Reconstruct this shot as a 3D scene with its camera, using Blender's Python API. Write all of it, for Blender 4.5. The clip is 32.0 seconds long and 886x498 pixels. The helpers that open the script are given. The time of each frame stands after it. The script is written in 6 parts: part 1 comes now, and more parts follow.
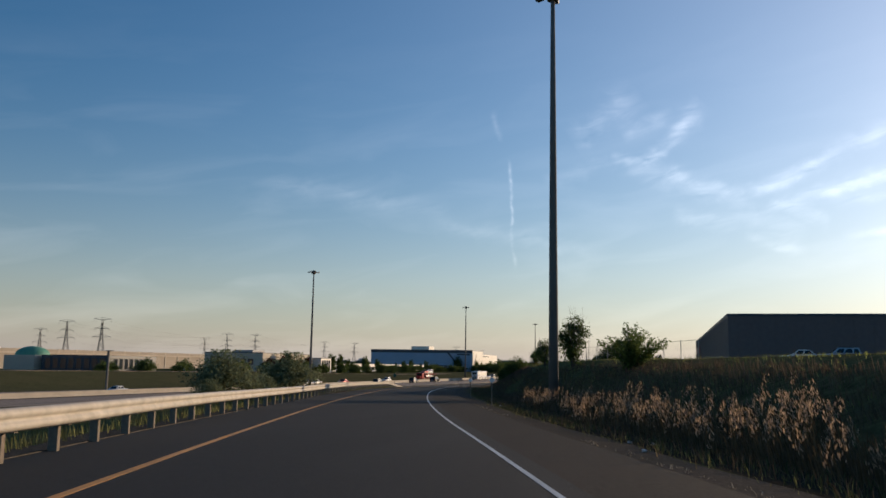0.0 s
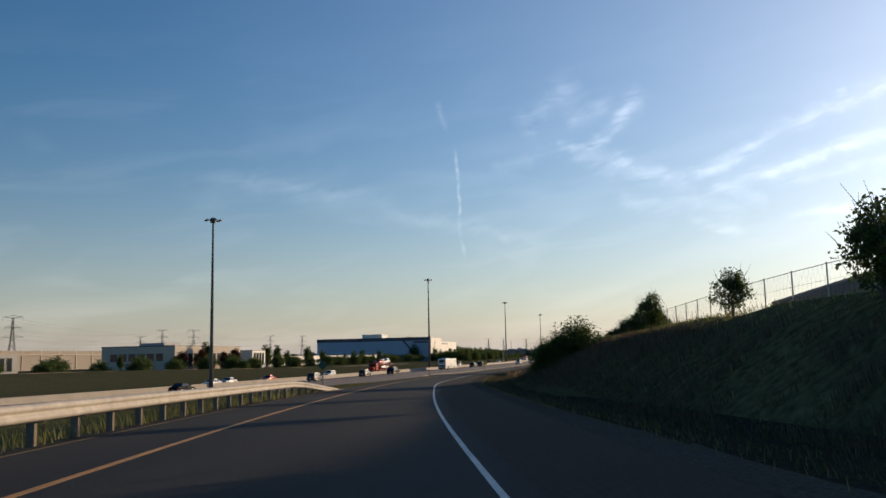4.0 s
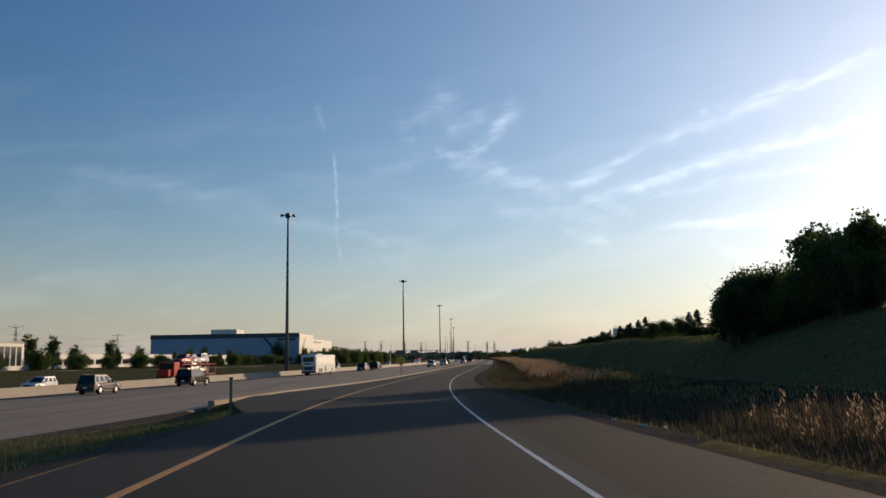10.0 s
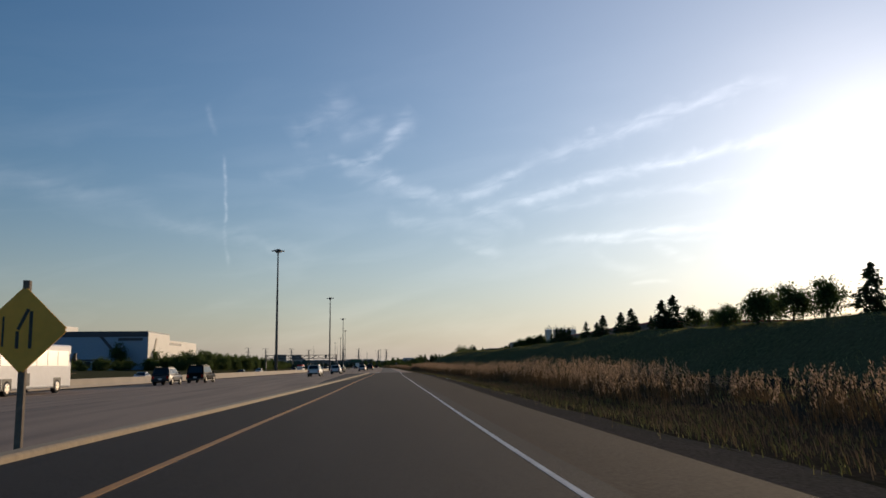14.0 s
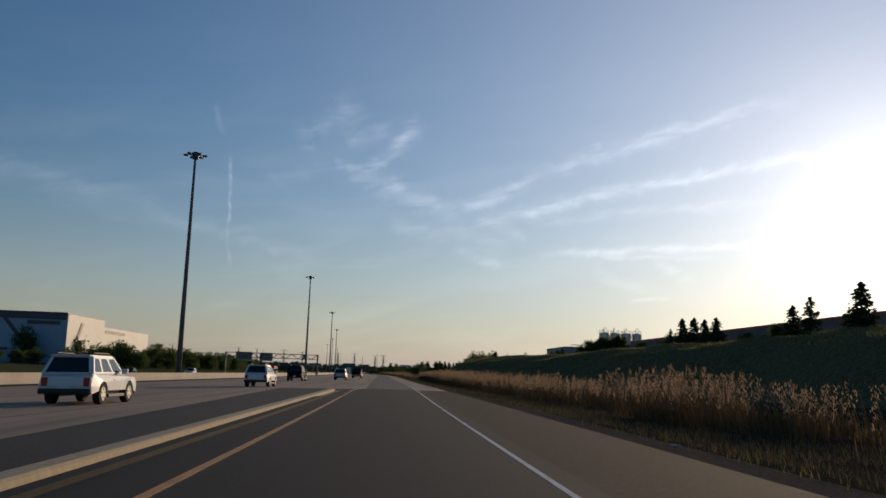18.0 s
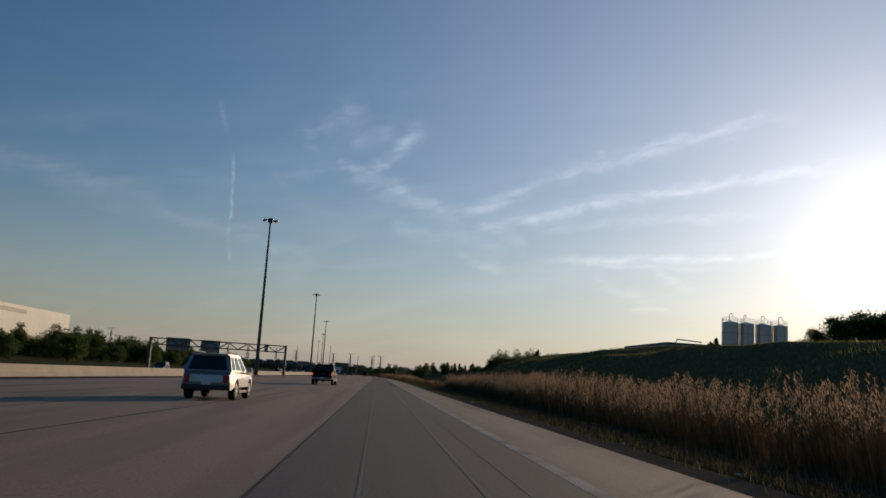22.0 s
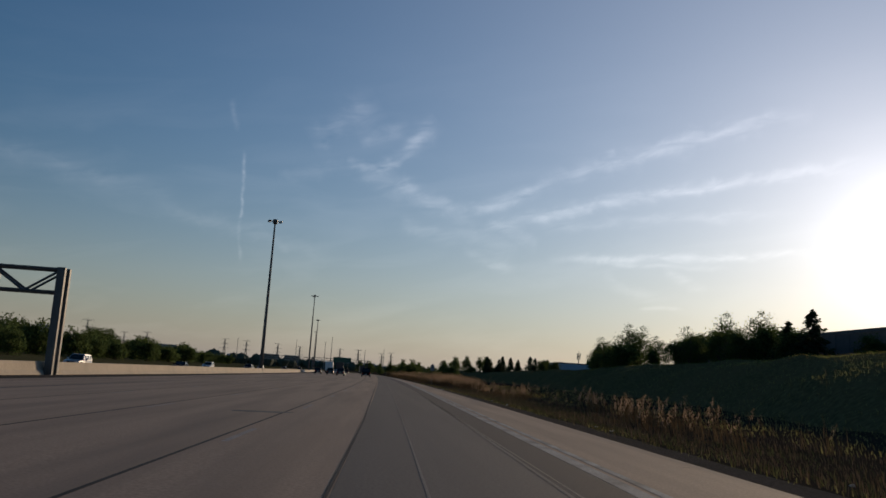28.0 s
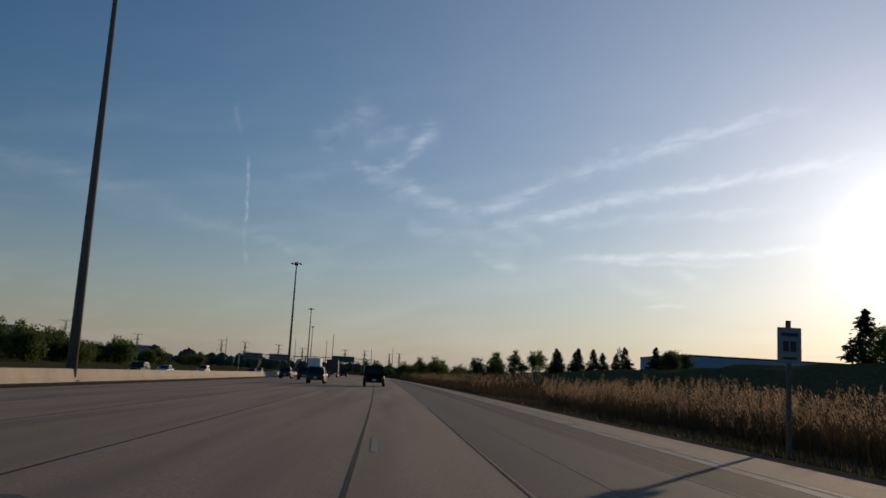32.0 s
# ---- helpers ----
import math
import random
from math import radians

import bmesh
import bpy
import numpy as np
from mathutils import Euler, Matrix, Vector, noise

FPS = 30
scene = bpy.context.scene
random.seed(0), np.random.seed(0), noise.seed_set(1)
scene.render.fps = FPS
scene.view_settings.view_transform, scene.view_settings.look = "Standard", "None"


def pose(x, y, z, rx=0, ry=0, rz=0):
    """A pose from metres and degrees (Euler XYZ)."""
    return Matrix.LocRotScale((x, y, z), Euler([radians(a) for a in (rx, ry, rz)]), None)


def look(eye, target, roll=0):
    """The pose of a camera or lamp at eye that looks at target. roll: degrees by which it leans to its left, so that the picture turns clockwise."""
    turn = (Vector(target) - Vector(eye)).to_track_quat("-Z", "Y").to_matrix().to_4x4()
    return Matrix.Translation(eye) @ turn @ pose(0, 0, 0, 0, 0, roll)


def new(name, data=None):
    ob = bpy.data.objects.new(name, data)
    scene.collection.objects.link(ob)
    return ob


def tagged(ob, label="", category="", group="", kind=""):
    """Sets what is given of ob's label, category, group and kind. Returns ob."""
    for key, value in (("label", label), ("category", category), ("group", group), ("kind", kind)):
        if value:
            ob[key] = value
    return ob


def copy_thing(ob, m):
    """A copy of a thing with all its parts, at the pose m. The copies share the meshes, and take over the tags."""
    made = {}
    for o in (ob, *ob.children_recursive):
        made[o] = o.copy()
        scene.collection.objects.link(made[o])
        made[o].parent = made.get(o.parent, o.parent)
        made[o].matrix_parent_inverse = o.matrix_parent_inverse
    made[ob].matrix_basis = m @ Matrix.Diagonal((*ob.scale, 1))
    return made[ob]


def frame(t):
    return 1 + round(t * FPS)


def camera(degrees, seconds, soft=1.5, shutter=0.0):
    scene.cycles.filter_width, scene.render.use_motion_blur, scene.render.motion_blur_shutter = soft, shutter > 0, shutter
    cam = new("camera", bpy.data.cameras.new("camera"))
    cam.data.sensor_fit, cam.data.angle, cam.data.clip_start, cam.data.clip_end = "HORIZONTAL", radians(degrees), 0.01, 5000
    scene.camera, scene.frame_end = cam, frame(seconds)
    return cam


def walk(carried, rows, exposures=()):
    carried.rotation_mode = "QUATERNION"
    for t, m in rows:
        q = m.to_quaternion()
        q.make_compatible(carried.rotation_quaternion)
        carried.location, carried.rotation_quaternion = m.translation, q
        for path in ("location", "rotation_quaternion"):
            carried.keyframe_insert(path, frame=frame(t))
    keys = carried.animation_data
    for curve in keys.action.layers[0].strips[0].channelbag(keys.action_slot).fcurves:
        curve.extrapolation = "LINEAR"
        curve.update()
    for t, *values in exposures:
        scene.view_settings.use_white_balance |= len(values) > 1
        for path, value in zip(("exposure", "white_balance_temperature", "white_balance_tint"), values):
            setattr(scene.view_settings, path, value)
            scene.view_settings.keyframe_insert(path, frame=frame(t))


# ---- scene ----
cam = camera(55.37, 32.0, soft=1.6)
PATH = [
    (0.0, (0.000, 0.000, 5.058), 7.845, -0.902, 14.605),
    (0.5, (-2.529, 7.781, 4.916), 7.775, -0.380, 14.104),
    (1.0, (-5.033, 15.728, 4.774), 7.741, 0.190, 13.502),
    (1.5, (-7.507, 23.844, 4.633), 7.640, 0.705, 12.971),
    (2.0, (-9.961, 32.125, 4.491), 7.493, 0.989, 12.595),
    (2.5, (-12.404, 40.566, 4.350), 7.392, 1.032, 12.234),
    (3.0, (-14.844, 49.167, 4.208), 7.289, 1.302, 11.955),
    (3.5, (-17.280, 57.925, 4.066), 7.225, 1.324, 11.650),
    (5.5, (-26.679, 94.620, 3.477), 7.176, 0.673, 9.484),
    (6.0, (-28.858, 104.225, 3.313), 7.209, 0.603, 8.270),
    (6.5, (-30.916, 114.003, 3.149), 7.211, 0.651, 7.570),
    (7.0, (-32.882, 123.930, 2.985), 7.238, 0.786, 6.980),
    (7.5, (-34.772, 134.004, 2.821), 7.234, 0.616, 6.386),
    (8.0, (-36.584, 144.221, 2.657), 7.249, 0.522, 5.833),
    (8.5, (-38.315, 154.584, 2.493), 7.264, 0.394, 5.199),
    (9.0, (-39.950, 165.092, 2.329), 7.270, 0.192, 4.495),
    (9.5, (-41.470, 175.747, 2.182), 7.281, 0.490, 3.697),
    (10.0, (-42.864, 186.549, 2.036), 7.351, 0.870, 2.906),
    (10.5, (-44.127, 197.496, 1.889), 7.399, 0.878, 2.111),
    (11.0, (-45.251, 208.588, 1.742), 7.478, 0.877, 1.298),
    (11.5, (-46.222, 219.823, 1.595), 7.602, 0.785, 0.380),
    (12.0, (-47.005, 231.202, 1.449), 7.707, 0.609, -0.770),
    (12.5, (-47.562, 242.681, 1.302), 7.747, 0.833, -2.078),
    (13.0, (-47.896, 254.195, 1.155), 7.798, 1.185, -3.055),
    (13.5, (-48.049, 265.738, 1.158), 7.821, 0.926, -3.883),
    (15.5, (-47.634, 312.167, 1.169), 8.070, -0.289, -5.571),
    (16.0, (-47.382, 323.836, 1.172), 8.141, -0.582, -5.417),
    (16.5, (-47.164, 335.531, 1.175), 8.227, -0.870, -5.119),
    (17.0, (-46.997, 347.253, 1.178), 8.330, -1.208, -4.923),
    (17.5, (-46.866, 359.001, 1.178), 8.400, -1.575, -4.832),
    (18.0, (-46.756, 370.774, 1.179), 8.476, -1.964, -4.765),
    (18.5, (-46.651, 382.588, 1.179), 8.488, -2.128, -4.830),
    (19.0, (-46.536, 394.466, 1.180), 8.505, -2.066, -4.933),
    (19.5, (-46.404, 406.406, 1.180), 8.444, -1.715, -5.016),
    (20.0, (-46.253, 418.410, 1.180), 8.540, -2.023, -5.163),
    (20.5, (-46.087, 430.477, 1.181), 8.597, -2.835, -5.213),
    (21.0, (-45.923, 442.608, 1.181), 8.646, -3.551, -5.130),
    (21.5, (-45.776, 454.802, 1.182), 8.661, -3.612, -5.069),
    (22.0, (-45.647, 467.060, 1.182), 8.730, -3.641, -4.985),
    (22.5, (-45.536, 479.381, 1.183), 8.706, -3.420, -4.925),
    (23.0, (-45.437, 491.766, 1.183), 8.778, -3.401, -4.916),
    (23.5, (-45.343, 504.214, 1.184), 8.747, -3.766, -4.931),
    (24.0, (-45.250, 516.726, 1.184), 8.827, -3.711, -4.941),
    (24.5, (-45.157, 529.301, 1.185), 8.845, -3.405, -4.952),
    (26.5, (-44.708, 580.324, 1.187), 8.742, -4.037, -5.230),
    (27.0, (-44.614, 593.289, 1.187), 8.709, -3.832, -4.847),
    (27.5, (-44.586, 606.338, 1.188), 8.563, -4.095, -4.618),
    (28.0, (-44.622, 619.473, 1.188), 8.592, -3.854, -4.334),
    (28.5, (-44.720, 632.691, 1.189), 8.589, -3.778, -4.123),
    (29.0, (-44.872, 645.994, 1.189), 8.587, -3.815, -3.920),
    (29.5, (-45.072, 659.382, 1.190), 8.587, -3.723, -3.747),
    (30.0, (-45.305, 672.853, 1.190), 8.562, -3.889, -3.708),
    (30.5, (-45.547, 686.409, 1.191), 8.589, -3.862, -3.752),
    (31.0, (-45.791, 700.049, 1.191), 8.613, -3.939, -3.763),
    (31.5, (-46.035, 713.775, 1.192), 8.615, -3.451, -3.784),
    (32.0, (-46.274, 727.585, 1.192), 8.619, -3.125, -3.865),
]
walk(cam, [(t, pose(*e, 90 + p, r, w)) for t, e, p, r, w in PATH],
     [(0.0, 0.28, 6600, 12), (6.0, 0.25, 6600, 12), (10.0, 0.1, 6600, 12), (13.0, -0.1, 6650, 12), (17.0, -0.24, 6650, 12), (22.0, -0.46, 6600, 12), (27.0, -0.52, 6600, 12), (32.0, -0.54, 6600, 12)])

# ---------------------------------------------------------------- sky, sun
SUN_TURN, SUN_RISE = radians(33.8), radians(9.6)

# streaks of thin high cloud: bearing and height of both ends, bow, width (degrees) and strength
STREAKS = (
    (4.5, 11.1, 11.2, 13.8, -0.35, 0.34, 0.85), (10.2, 13.3, 28.0, 18.0, 0.35, 0.45, 0.75), (6.0, 10.2, 31.5, 14.7, 0.45, 0.30, 0.90),
    (9.5, 10.3, 27.0, 11.6, 0.3, 0.30, 0.40), (10.8, 8.4, 28.5, 9.3, -0.15, 0.20, 1.0), (14.0, 8.2, 23.0, 8.2, -0.1, 0.14, 0.45),
    (17.0, 5.3, 20.0, 5.4, 0.0, 0.10, 0.55), (-5.9, 14.8, -1.2, 18.0, 0.1, 0.75, 0.42), (-1.2, 13.4, 2.7, 17.4, -0.35, 0.42, 0.85),
    (-3.4, 13.9, -0.2, 13.6, 0.0, 0.25, 0.55), (0.0, 12.6, 5.4, 10.7, 0.1, 0.48, 0.60), (-10.25, 14.0, -10.05, 8.6, 0.10, 0.08, 0.62),
    (-10.0, 9.0, -9.8, 6.4, 0.0, 0.09, 0.35), (-11.4, 17.2, -10.8, 15.0, 0.0, 0.14, 0.28), (-2.6, 15.2, 1.0, 16.6, 0.1, 0.30, 0.45),
    (0.6, 10.0, 5.0, 9.3, 0.0, 0.40, 0.40), (4.0, 10.3, 9.0, 8.3, 0.1, 0.7, 0.30), (-8.0, 12.4, -2.6, 13.6, 0.1, 0.35, 0.22), (-2.6, 13.6, 1.6, 11.8, 0.15, 0.5, 0.35), (14.5, 7.2, 19.0, 5.9, -0.2, 0.35, 0.30), (6.6, 10.7, 10.4, 9.3, 0.0, 0.38, 0.55), (5.0, 8.4, 9.0, 7.5, 0.0, 0.30, 0.35),
    (18.5, 8.0, 21.5, 6.7, -0.2, 0.30, 0.40), (-16.0, 9.6, -3.0, 7.4, 0.2, 0.45, 0.22), (-28.0, 12.0, -14.0, 10.2, 0.2, 0.5, 0.2),
)


def build_sky():
    world = bpy.data.worlds.new("sky")
    scene.world = world
    world.use_nodes = True
    nt = world.node_tree
    nt.nodes.clear()
    out = nt.nodes.new("ShaderNodeOutputWorld")
    bg = nt.nodes.new("ShaderNodeBackground")
    sky = nt.nodes.new("ShaderNodeTexSky")
    sky.sky_type = "NISHITA"
    sky.sun_disc = False
    sky.sun_elevation, sky.sun_rotation = SUN_RISE, SUN_TURN
    sky.air_density, sky.dust_density, sky.ozone_density = 1.0, 0.2, 2.4
    bg.inputs["Strength"].default_value = 0.088
    hue = nt.nodes.new("ShaderNodeHueSaturation")
    hue.inputs["Saturation"].default_value = 1.42
    nt.links.new(sky.outputs["Color"], hue.inputs["Color"])
    warm = nt.nodes.new("ShaderNodeMix")
    warm.data_type, warm.blend_type = "RGBA", "MULTIPLY"
    warm.inputs[0].default_value = 1.0
    warm.inputs[7].default_value = (1.015, 0.98, 1.04, 1)
    nt.links.new(hue.outputs["Color"], warm.inputs[6])
    col = warm.outputs[2]
    co = nt.nodes.new("ShaderNodeTexCoord").outputs["Generated"]
    sep = nt.nodes.new("ShaderNodeSeparateXYZ")
    nt.links.new(co, sep.inputs[0])

    def calc(op, a, b=0.0, c=0.0):
        n = nt.nodes.new("ShaderNodeMath")
        n.operation = op
        for sock, v in zip(n.inputs, (a, b, c)):
            if hasattr(v, "is_linked"):
                nt.links.new(v, sock)
            else:
                sock.default_value = v
        return n.outputs[0]

    # bearing and height in degrees
    az = calc("MULTIPLY", calc("ARCTAN2", sep.outputs[0], sep.outputs[1]), 57.2958)
    el = calc("MULTIPLY", calc("ARCSINE", sep.outputs[2]), 57.2958)

    def wisp(scale, sx, sy, turn, detail, seed):
        cmb = nt.nodes.new("ShaderNodeCombineXYZ")
        ca, sa = math.cos(radians(turn)), math.sin(radians(turn))
        u = calc("ADD", calc("MULTIPLY", az, ca), calc("MULTIPLY", el, sa))
        v = calc("SUBTRACT", calc("MULTIPLY", el, ca), calc("MULTIPLY", az, sa))
        nt.links.new(calc("MULTIPLY", u, sx), cmb.inputs[0])
        nt.links.new(calc("MULTIPLY", v, sy), cmb.inputs[1])
        cmb.inputs[2].default_value = seed
        t = nt.nodes.new("ShaderNodeTexNoise")
        t.inputs["Scale"].default_value, t.inputs["Detail"].default_value, t.inputs["Distortion"].default_value = scale, detail, 0.6
        nt.links.new(cmb.outputs[0], t.inputs["Vector"])
        return t.outputs["Fac"]

    warp = wisp(1.0, 0.5, 0.5, 0, 5, 7.0)
    torn = wisp(1.0, 0.45, 1.6, 12, 6, 1.0)
    total = None
    for a0, e0, a1, e1, bow, w, k in STREAKS:
        w = 1.2 * w
        L = math.hypot(a1 - a0, e1 - e0)
        dx, dy = (a1 - a0) / L, (e1 - e0) / L
        pa, pe = calc("SUBTRACT", az, a0), calc("SUBTRACT", el, e0)
        u = calc("DIVIDE", calc("ADD", calc("MULTIPLY", pa, dx), calc("MULTIPLY", pe, dy)), L)
        v = calc("SUBTRACT", calc("MULTIPLY", pe, dx), calc("MULTIPLY", pa, dy))
        hump = calc("MULTIPLY", calc("MULTIPLY", u, calc("SUBTRACT", 1.0, u)), 4 * bow)
        v = calc("SUBTRACT", calc("SUBTRACT", v, hump), calc("MULTIPLY", calc("SUBTRACT", warp, 0.5), 2.4 * w + 0.35))
        g = calc("POWER", 2.718, calc("MULTIPLY", calc("MULTIPLY", v, v), -1.0 / (w * w)))
        end = calc("MULTIPLY", calc("SMOOTH_MIN", calc("MULTIPLY", u, 6.0), 1.0, 0.3), calc("SMOOTH_MIN", calc("MULTIPLY", calc("SUBTRACT", 1.0, u), 4.0), 1.0, 0.3))
        g = calc("MULTIPLY", calc("MULTIPLY", g, calc("MAXIMUM", end, 0.0)), k)
        total = g if total is None else calc("ADD", total, g)
    tear = calc("MULTIPLY", calc("MAXIMUM", calc("SUBTRACT", torn, 0.25), 0.0), 2.2)
    total = calc("MULTIPLY", total, tear)
    # thin veil over the lower sky and towards the sun
    veil = calc("MAXIMUM", calc("SUBTRACT", wisp(1.0, 0.10, 0.42, 8, 7, 3.0), 0.46), 0.0)
    low = calc("MAXIMUM", calc("MULTIPLY", calc("SUBTRACT", 24.0, el), 0.045), 0.0)
    total = calc("ADD", total, calc("MULTIPLY", veil, calc("MULTIPLY", low, 0.85)))
    # low sun's bright aureole in thin high cloud and haze, painted into sky colour
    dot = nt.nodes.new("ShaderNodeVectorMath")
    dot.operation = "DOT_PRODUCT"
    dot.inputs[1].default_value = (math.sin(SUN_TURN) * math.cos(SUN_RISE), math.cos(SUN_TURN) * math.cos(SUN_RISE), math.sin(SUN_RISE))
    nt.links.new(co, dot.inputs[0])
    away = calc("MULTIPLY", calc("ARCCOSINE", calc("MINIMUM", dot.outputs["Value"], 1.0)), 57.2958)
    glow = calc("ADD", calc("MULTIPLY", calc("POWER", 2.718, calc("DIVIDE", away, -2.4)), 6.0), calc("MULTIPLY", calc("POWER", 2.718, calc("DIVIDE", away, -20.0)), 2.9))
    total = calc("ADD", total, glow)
    # grey-pink haze low over the horizon
    murk = calc("MULTIPLY", calc("POWER", 2.718, calc("DIVIDE", calc("ABSOLUTE", el), -5.5)), 0.9)
    hazy = nt.nodes.new("ShaderNodeMix")
    hazy.data_type = "RGBA"
    nt.links.new(murk, hazy.inputs[0])
    nt.links.new(col, hazy.inputs[6])
    hazy.inputs[7].default_value = (3.75, 3.5, 3.5, 1)
    col = hazy.outputs[2]
    add = nt.nodes.new("ShaderNodeMix")
    add.data_type, add.blend_type = "RGBA", "ADD"
    add.inputs[0].default_value = 1.0
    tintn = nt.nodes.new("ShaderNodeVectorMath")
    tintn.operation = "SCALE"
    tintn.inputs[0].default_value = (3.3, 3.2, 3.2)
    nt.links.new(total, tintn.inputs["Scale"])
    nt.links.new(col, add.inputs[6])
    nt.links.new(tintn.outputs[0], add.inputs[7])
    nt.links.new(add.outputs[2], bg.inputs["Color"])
    nt.links.new(bg.outputs["Background"], out.inputs["Surface"])


build_sky()
sun = new("sun", bpy.data.lights.new("sun", "SUN"))
sun.data.energy, sun.data.angle, sun.data.color = 3.0, radians(0.6), (1.0, 0.76, 0.50)
sun.matrix_world = look((0, 0, 200), (-math.sin(SUN_TURN) * 100, -math.cos(SUN_TURN) * 100, 200 - 100 * math.tan(SUN_RISE)))

# ---------------------------------------------------------------- materials
def surface(name, base, rough=0.8, metal=0.0, vary=0.15, grain=8.0, stain=0.25, patch=0.6, bump=0.0, bump_scale=60.0, tint=None, island=0.0, each=0.0, gloss=0.5, drag=1.0):
    """A Principled surface with fine grain, broad stains (towards tint) and relief. Scales are per metre."""
    m = bpy.data.materials.new(name)
    m.use_nodes = True
    nt = m.node_tree
    L = nt.links.new
    p = nt.nodes["Principled BSDF"]
    p.inputs["Roughness"].default_value, p.inputs["Metallic"].default_value = rough, metal
    p.inputs["Specular IOR Level"].default_value = gloss
    co = nt.nodes.new("ShaderNodeTexCoord").outputs["Object"]

    def tex(scale, detail, along=1.0):
        n = nt.nodes.new("ShaderNodeTexNoise")
        n.inputs["Scale"].default_value, n.inputs["Detail"].default_value = scale, detail
        if along != 1.0:
            mp = nt.nodes.new("ShaderNodeMapping")
            mp.inputs["Scale"].default_value = (1.0, along, 1.0)
            L(co, mp.inputs["Vector"])
            L(mp.outputs[0], n.inputs["Vector"])
        else:
            L(co, n.inputs["Vector"])
        return n.outputs["Fac"]

    def mix(fac, a, b):
        n = nt.nodes.new("ShaderNodeMix")
        n.data_type = "RGBA"
        for sock, v in ((n.inputs[0], fac), (n.inputs[6], a), (n.inputs[7], b)):
            if hasattr(v, "is_linked"):
                L(v, sock)
            else:
                sock.default_value = v
        return n.outputs[2]

    def ramp(fac, lo, hi):
        n = nt.nodes.new("ShaderNodeMapRange")
        n.inputs[1].default_value, n.inputs[2].default_value = lo, hi
        L(fac, n.inputs[0])
        return n.outputs[0]

    dark = [c * (1 - vary) for c in base] + [1]
    light = [min(1, c * (1 + vary)) for c in base] + [1]
    col = mix(ramp(tex(grain, 5), 0.3, 0.7), dark, light)
    if stain:
        t = list(tint) + [1] if tint else [c * 0.6 for c in base] + [1]
        f = nt.nodes.new("ShaderNodeMath")
        f.operation = "MULTIPLY"
        L(ramp(tex(patch, 4, drag), 0.42, 0.72), f.inputs[0])
        f.inputs[1].default_value = stain
        col = mix(f.outputs[0], col, t)
    if island or each:
        hsv = nt.nodes.new("ShaderNodeHueSaturation")
        if each:
            src = nt.nodes.new("ShaderNodeObjectInfo").outputs["Random"]
        else:
            src = nt.nodes.new("ShaderNodeNewGeometry").outputs["Random Per Island"]
        a = island or each
        r = nt.nodes.new("ShaderNodeMapRange")
        r.inputs[3].default_value, r.inputs[4].default_value = 1 - a, 1 + a
        L(src, r.inputs[0])
        L(r.outputs[0], hsv.inputs["Value"])
        L(col, hsv.inputs["Color"])
        col = hsv.outputs["Color"]
    L(col, p.inputs["Base Color"])
    if bump:
        b = nt.nodes.new("ShaderNodeBump")
        b.inputs["Strength"].default_value, b.inputs["Distance"].default_value = min(1, bump), 0.007
        L(tex(bump_scale, 3), b.inputs["Height"])
        L(b.outputs["Normal"], p.inputs["Normal"])
    return m


ASPHALT = surface("asphalt", (0.032, 0.031, 0.030), 0.9, gloss=0.15, vary=0.35, grain=30, stain=0.55, patch=0.5, drag=0.08, tint=(0.052, 0.049, 0.046), bump=0.6, bump_scale=90)
SHOULDER = surface("worn_shoulder_asphalt", (0.045, 0.037, 0.031), 0.95, gloss=0.08, vary=0.3, grain=18, stain=0.5, patch=0.4, drag=0.3, tint=(0.062, 0.048, 0.037), bump=0.6, bump_scale=70)
PAVING = surface("concrete_paving", (0.38, 0.268, 0.190), 0.9, gloss=0.25, vary=0.22, grain=26, stain=0.8, patch=0.9, drag=0.05, tint=(0.20, 0.15, 0.118), bump=0.3, bump_scale=50)
LANE_DARK = surface("tyre_worn_concrete", (0.150, 0.130, 0.112), 0.85, gloss=0.2, vary=0.22, grain=26, stain=0.7, patch=1.1, drag=0.04, tint=(0.115, 0.100, 0.088), bump=0.3, bump_scale=50)
GROOVE = surface("worn_groove", (0.23, 0.205, 0.18), 0.9, gloss=0.15, vary=0.3, grain=20, stain=0.9, patch=0.7, drag=0.1, tint=(0.13, 0.115, 0.10))
SEAL_STRIP = surface("asphalt_infill_strip", (0.082, 0.076, 0.072), 0.9, gloss=0.15, vary=0.25, grain=24, stain=0.6, patch=0.9, drag=0.05, tint=(0.115, 0.102, 0.092), bump=0.4, bump_scale=60)
APRON = surface("worn_apron_asphalt", (0.085, 0.075, 0.066), 0.9, gloss=0.12, vary=0.3, grain=22, stain=0.6, patch=0.5, drag=0.2, tint=(0.055, 0.05, 0.045), bump=0.5, bump_scale=70)
JOINT = surface("sealed_joint", (0.04, 0.037, 0.035), 0.85, gloss=0.15, vary=0.3, grain=6)
BARRIER = surface("barrier_concrete", (0.50, 0.42, 0.32), 0.85, vary=0.1, grain=9, stain=0.5, patch=0.5, tint=(0.33, 0.28, 0.22), bump=0.3, bump_scale=30)
KERB = surface("kerb_concrete", (0.42, 0.32, 0.20), 0.85, vary=0.12, grain=9, stain=0.4, patch=0.7, tint=(0.33, 0.28, 0.22), bump=0.3, bump_scale=30)
YELLOW = surface("yellow_line_paint", (0.64, 0.27, 0.035), 0.6, vary=0.15, grain=25, stain=0.55, patch=1.5, tint=(0.30, 0.15, 0.045))
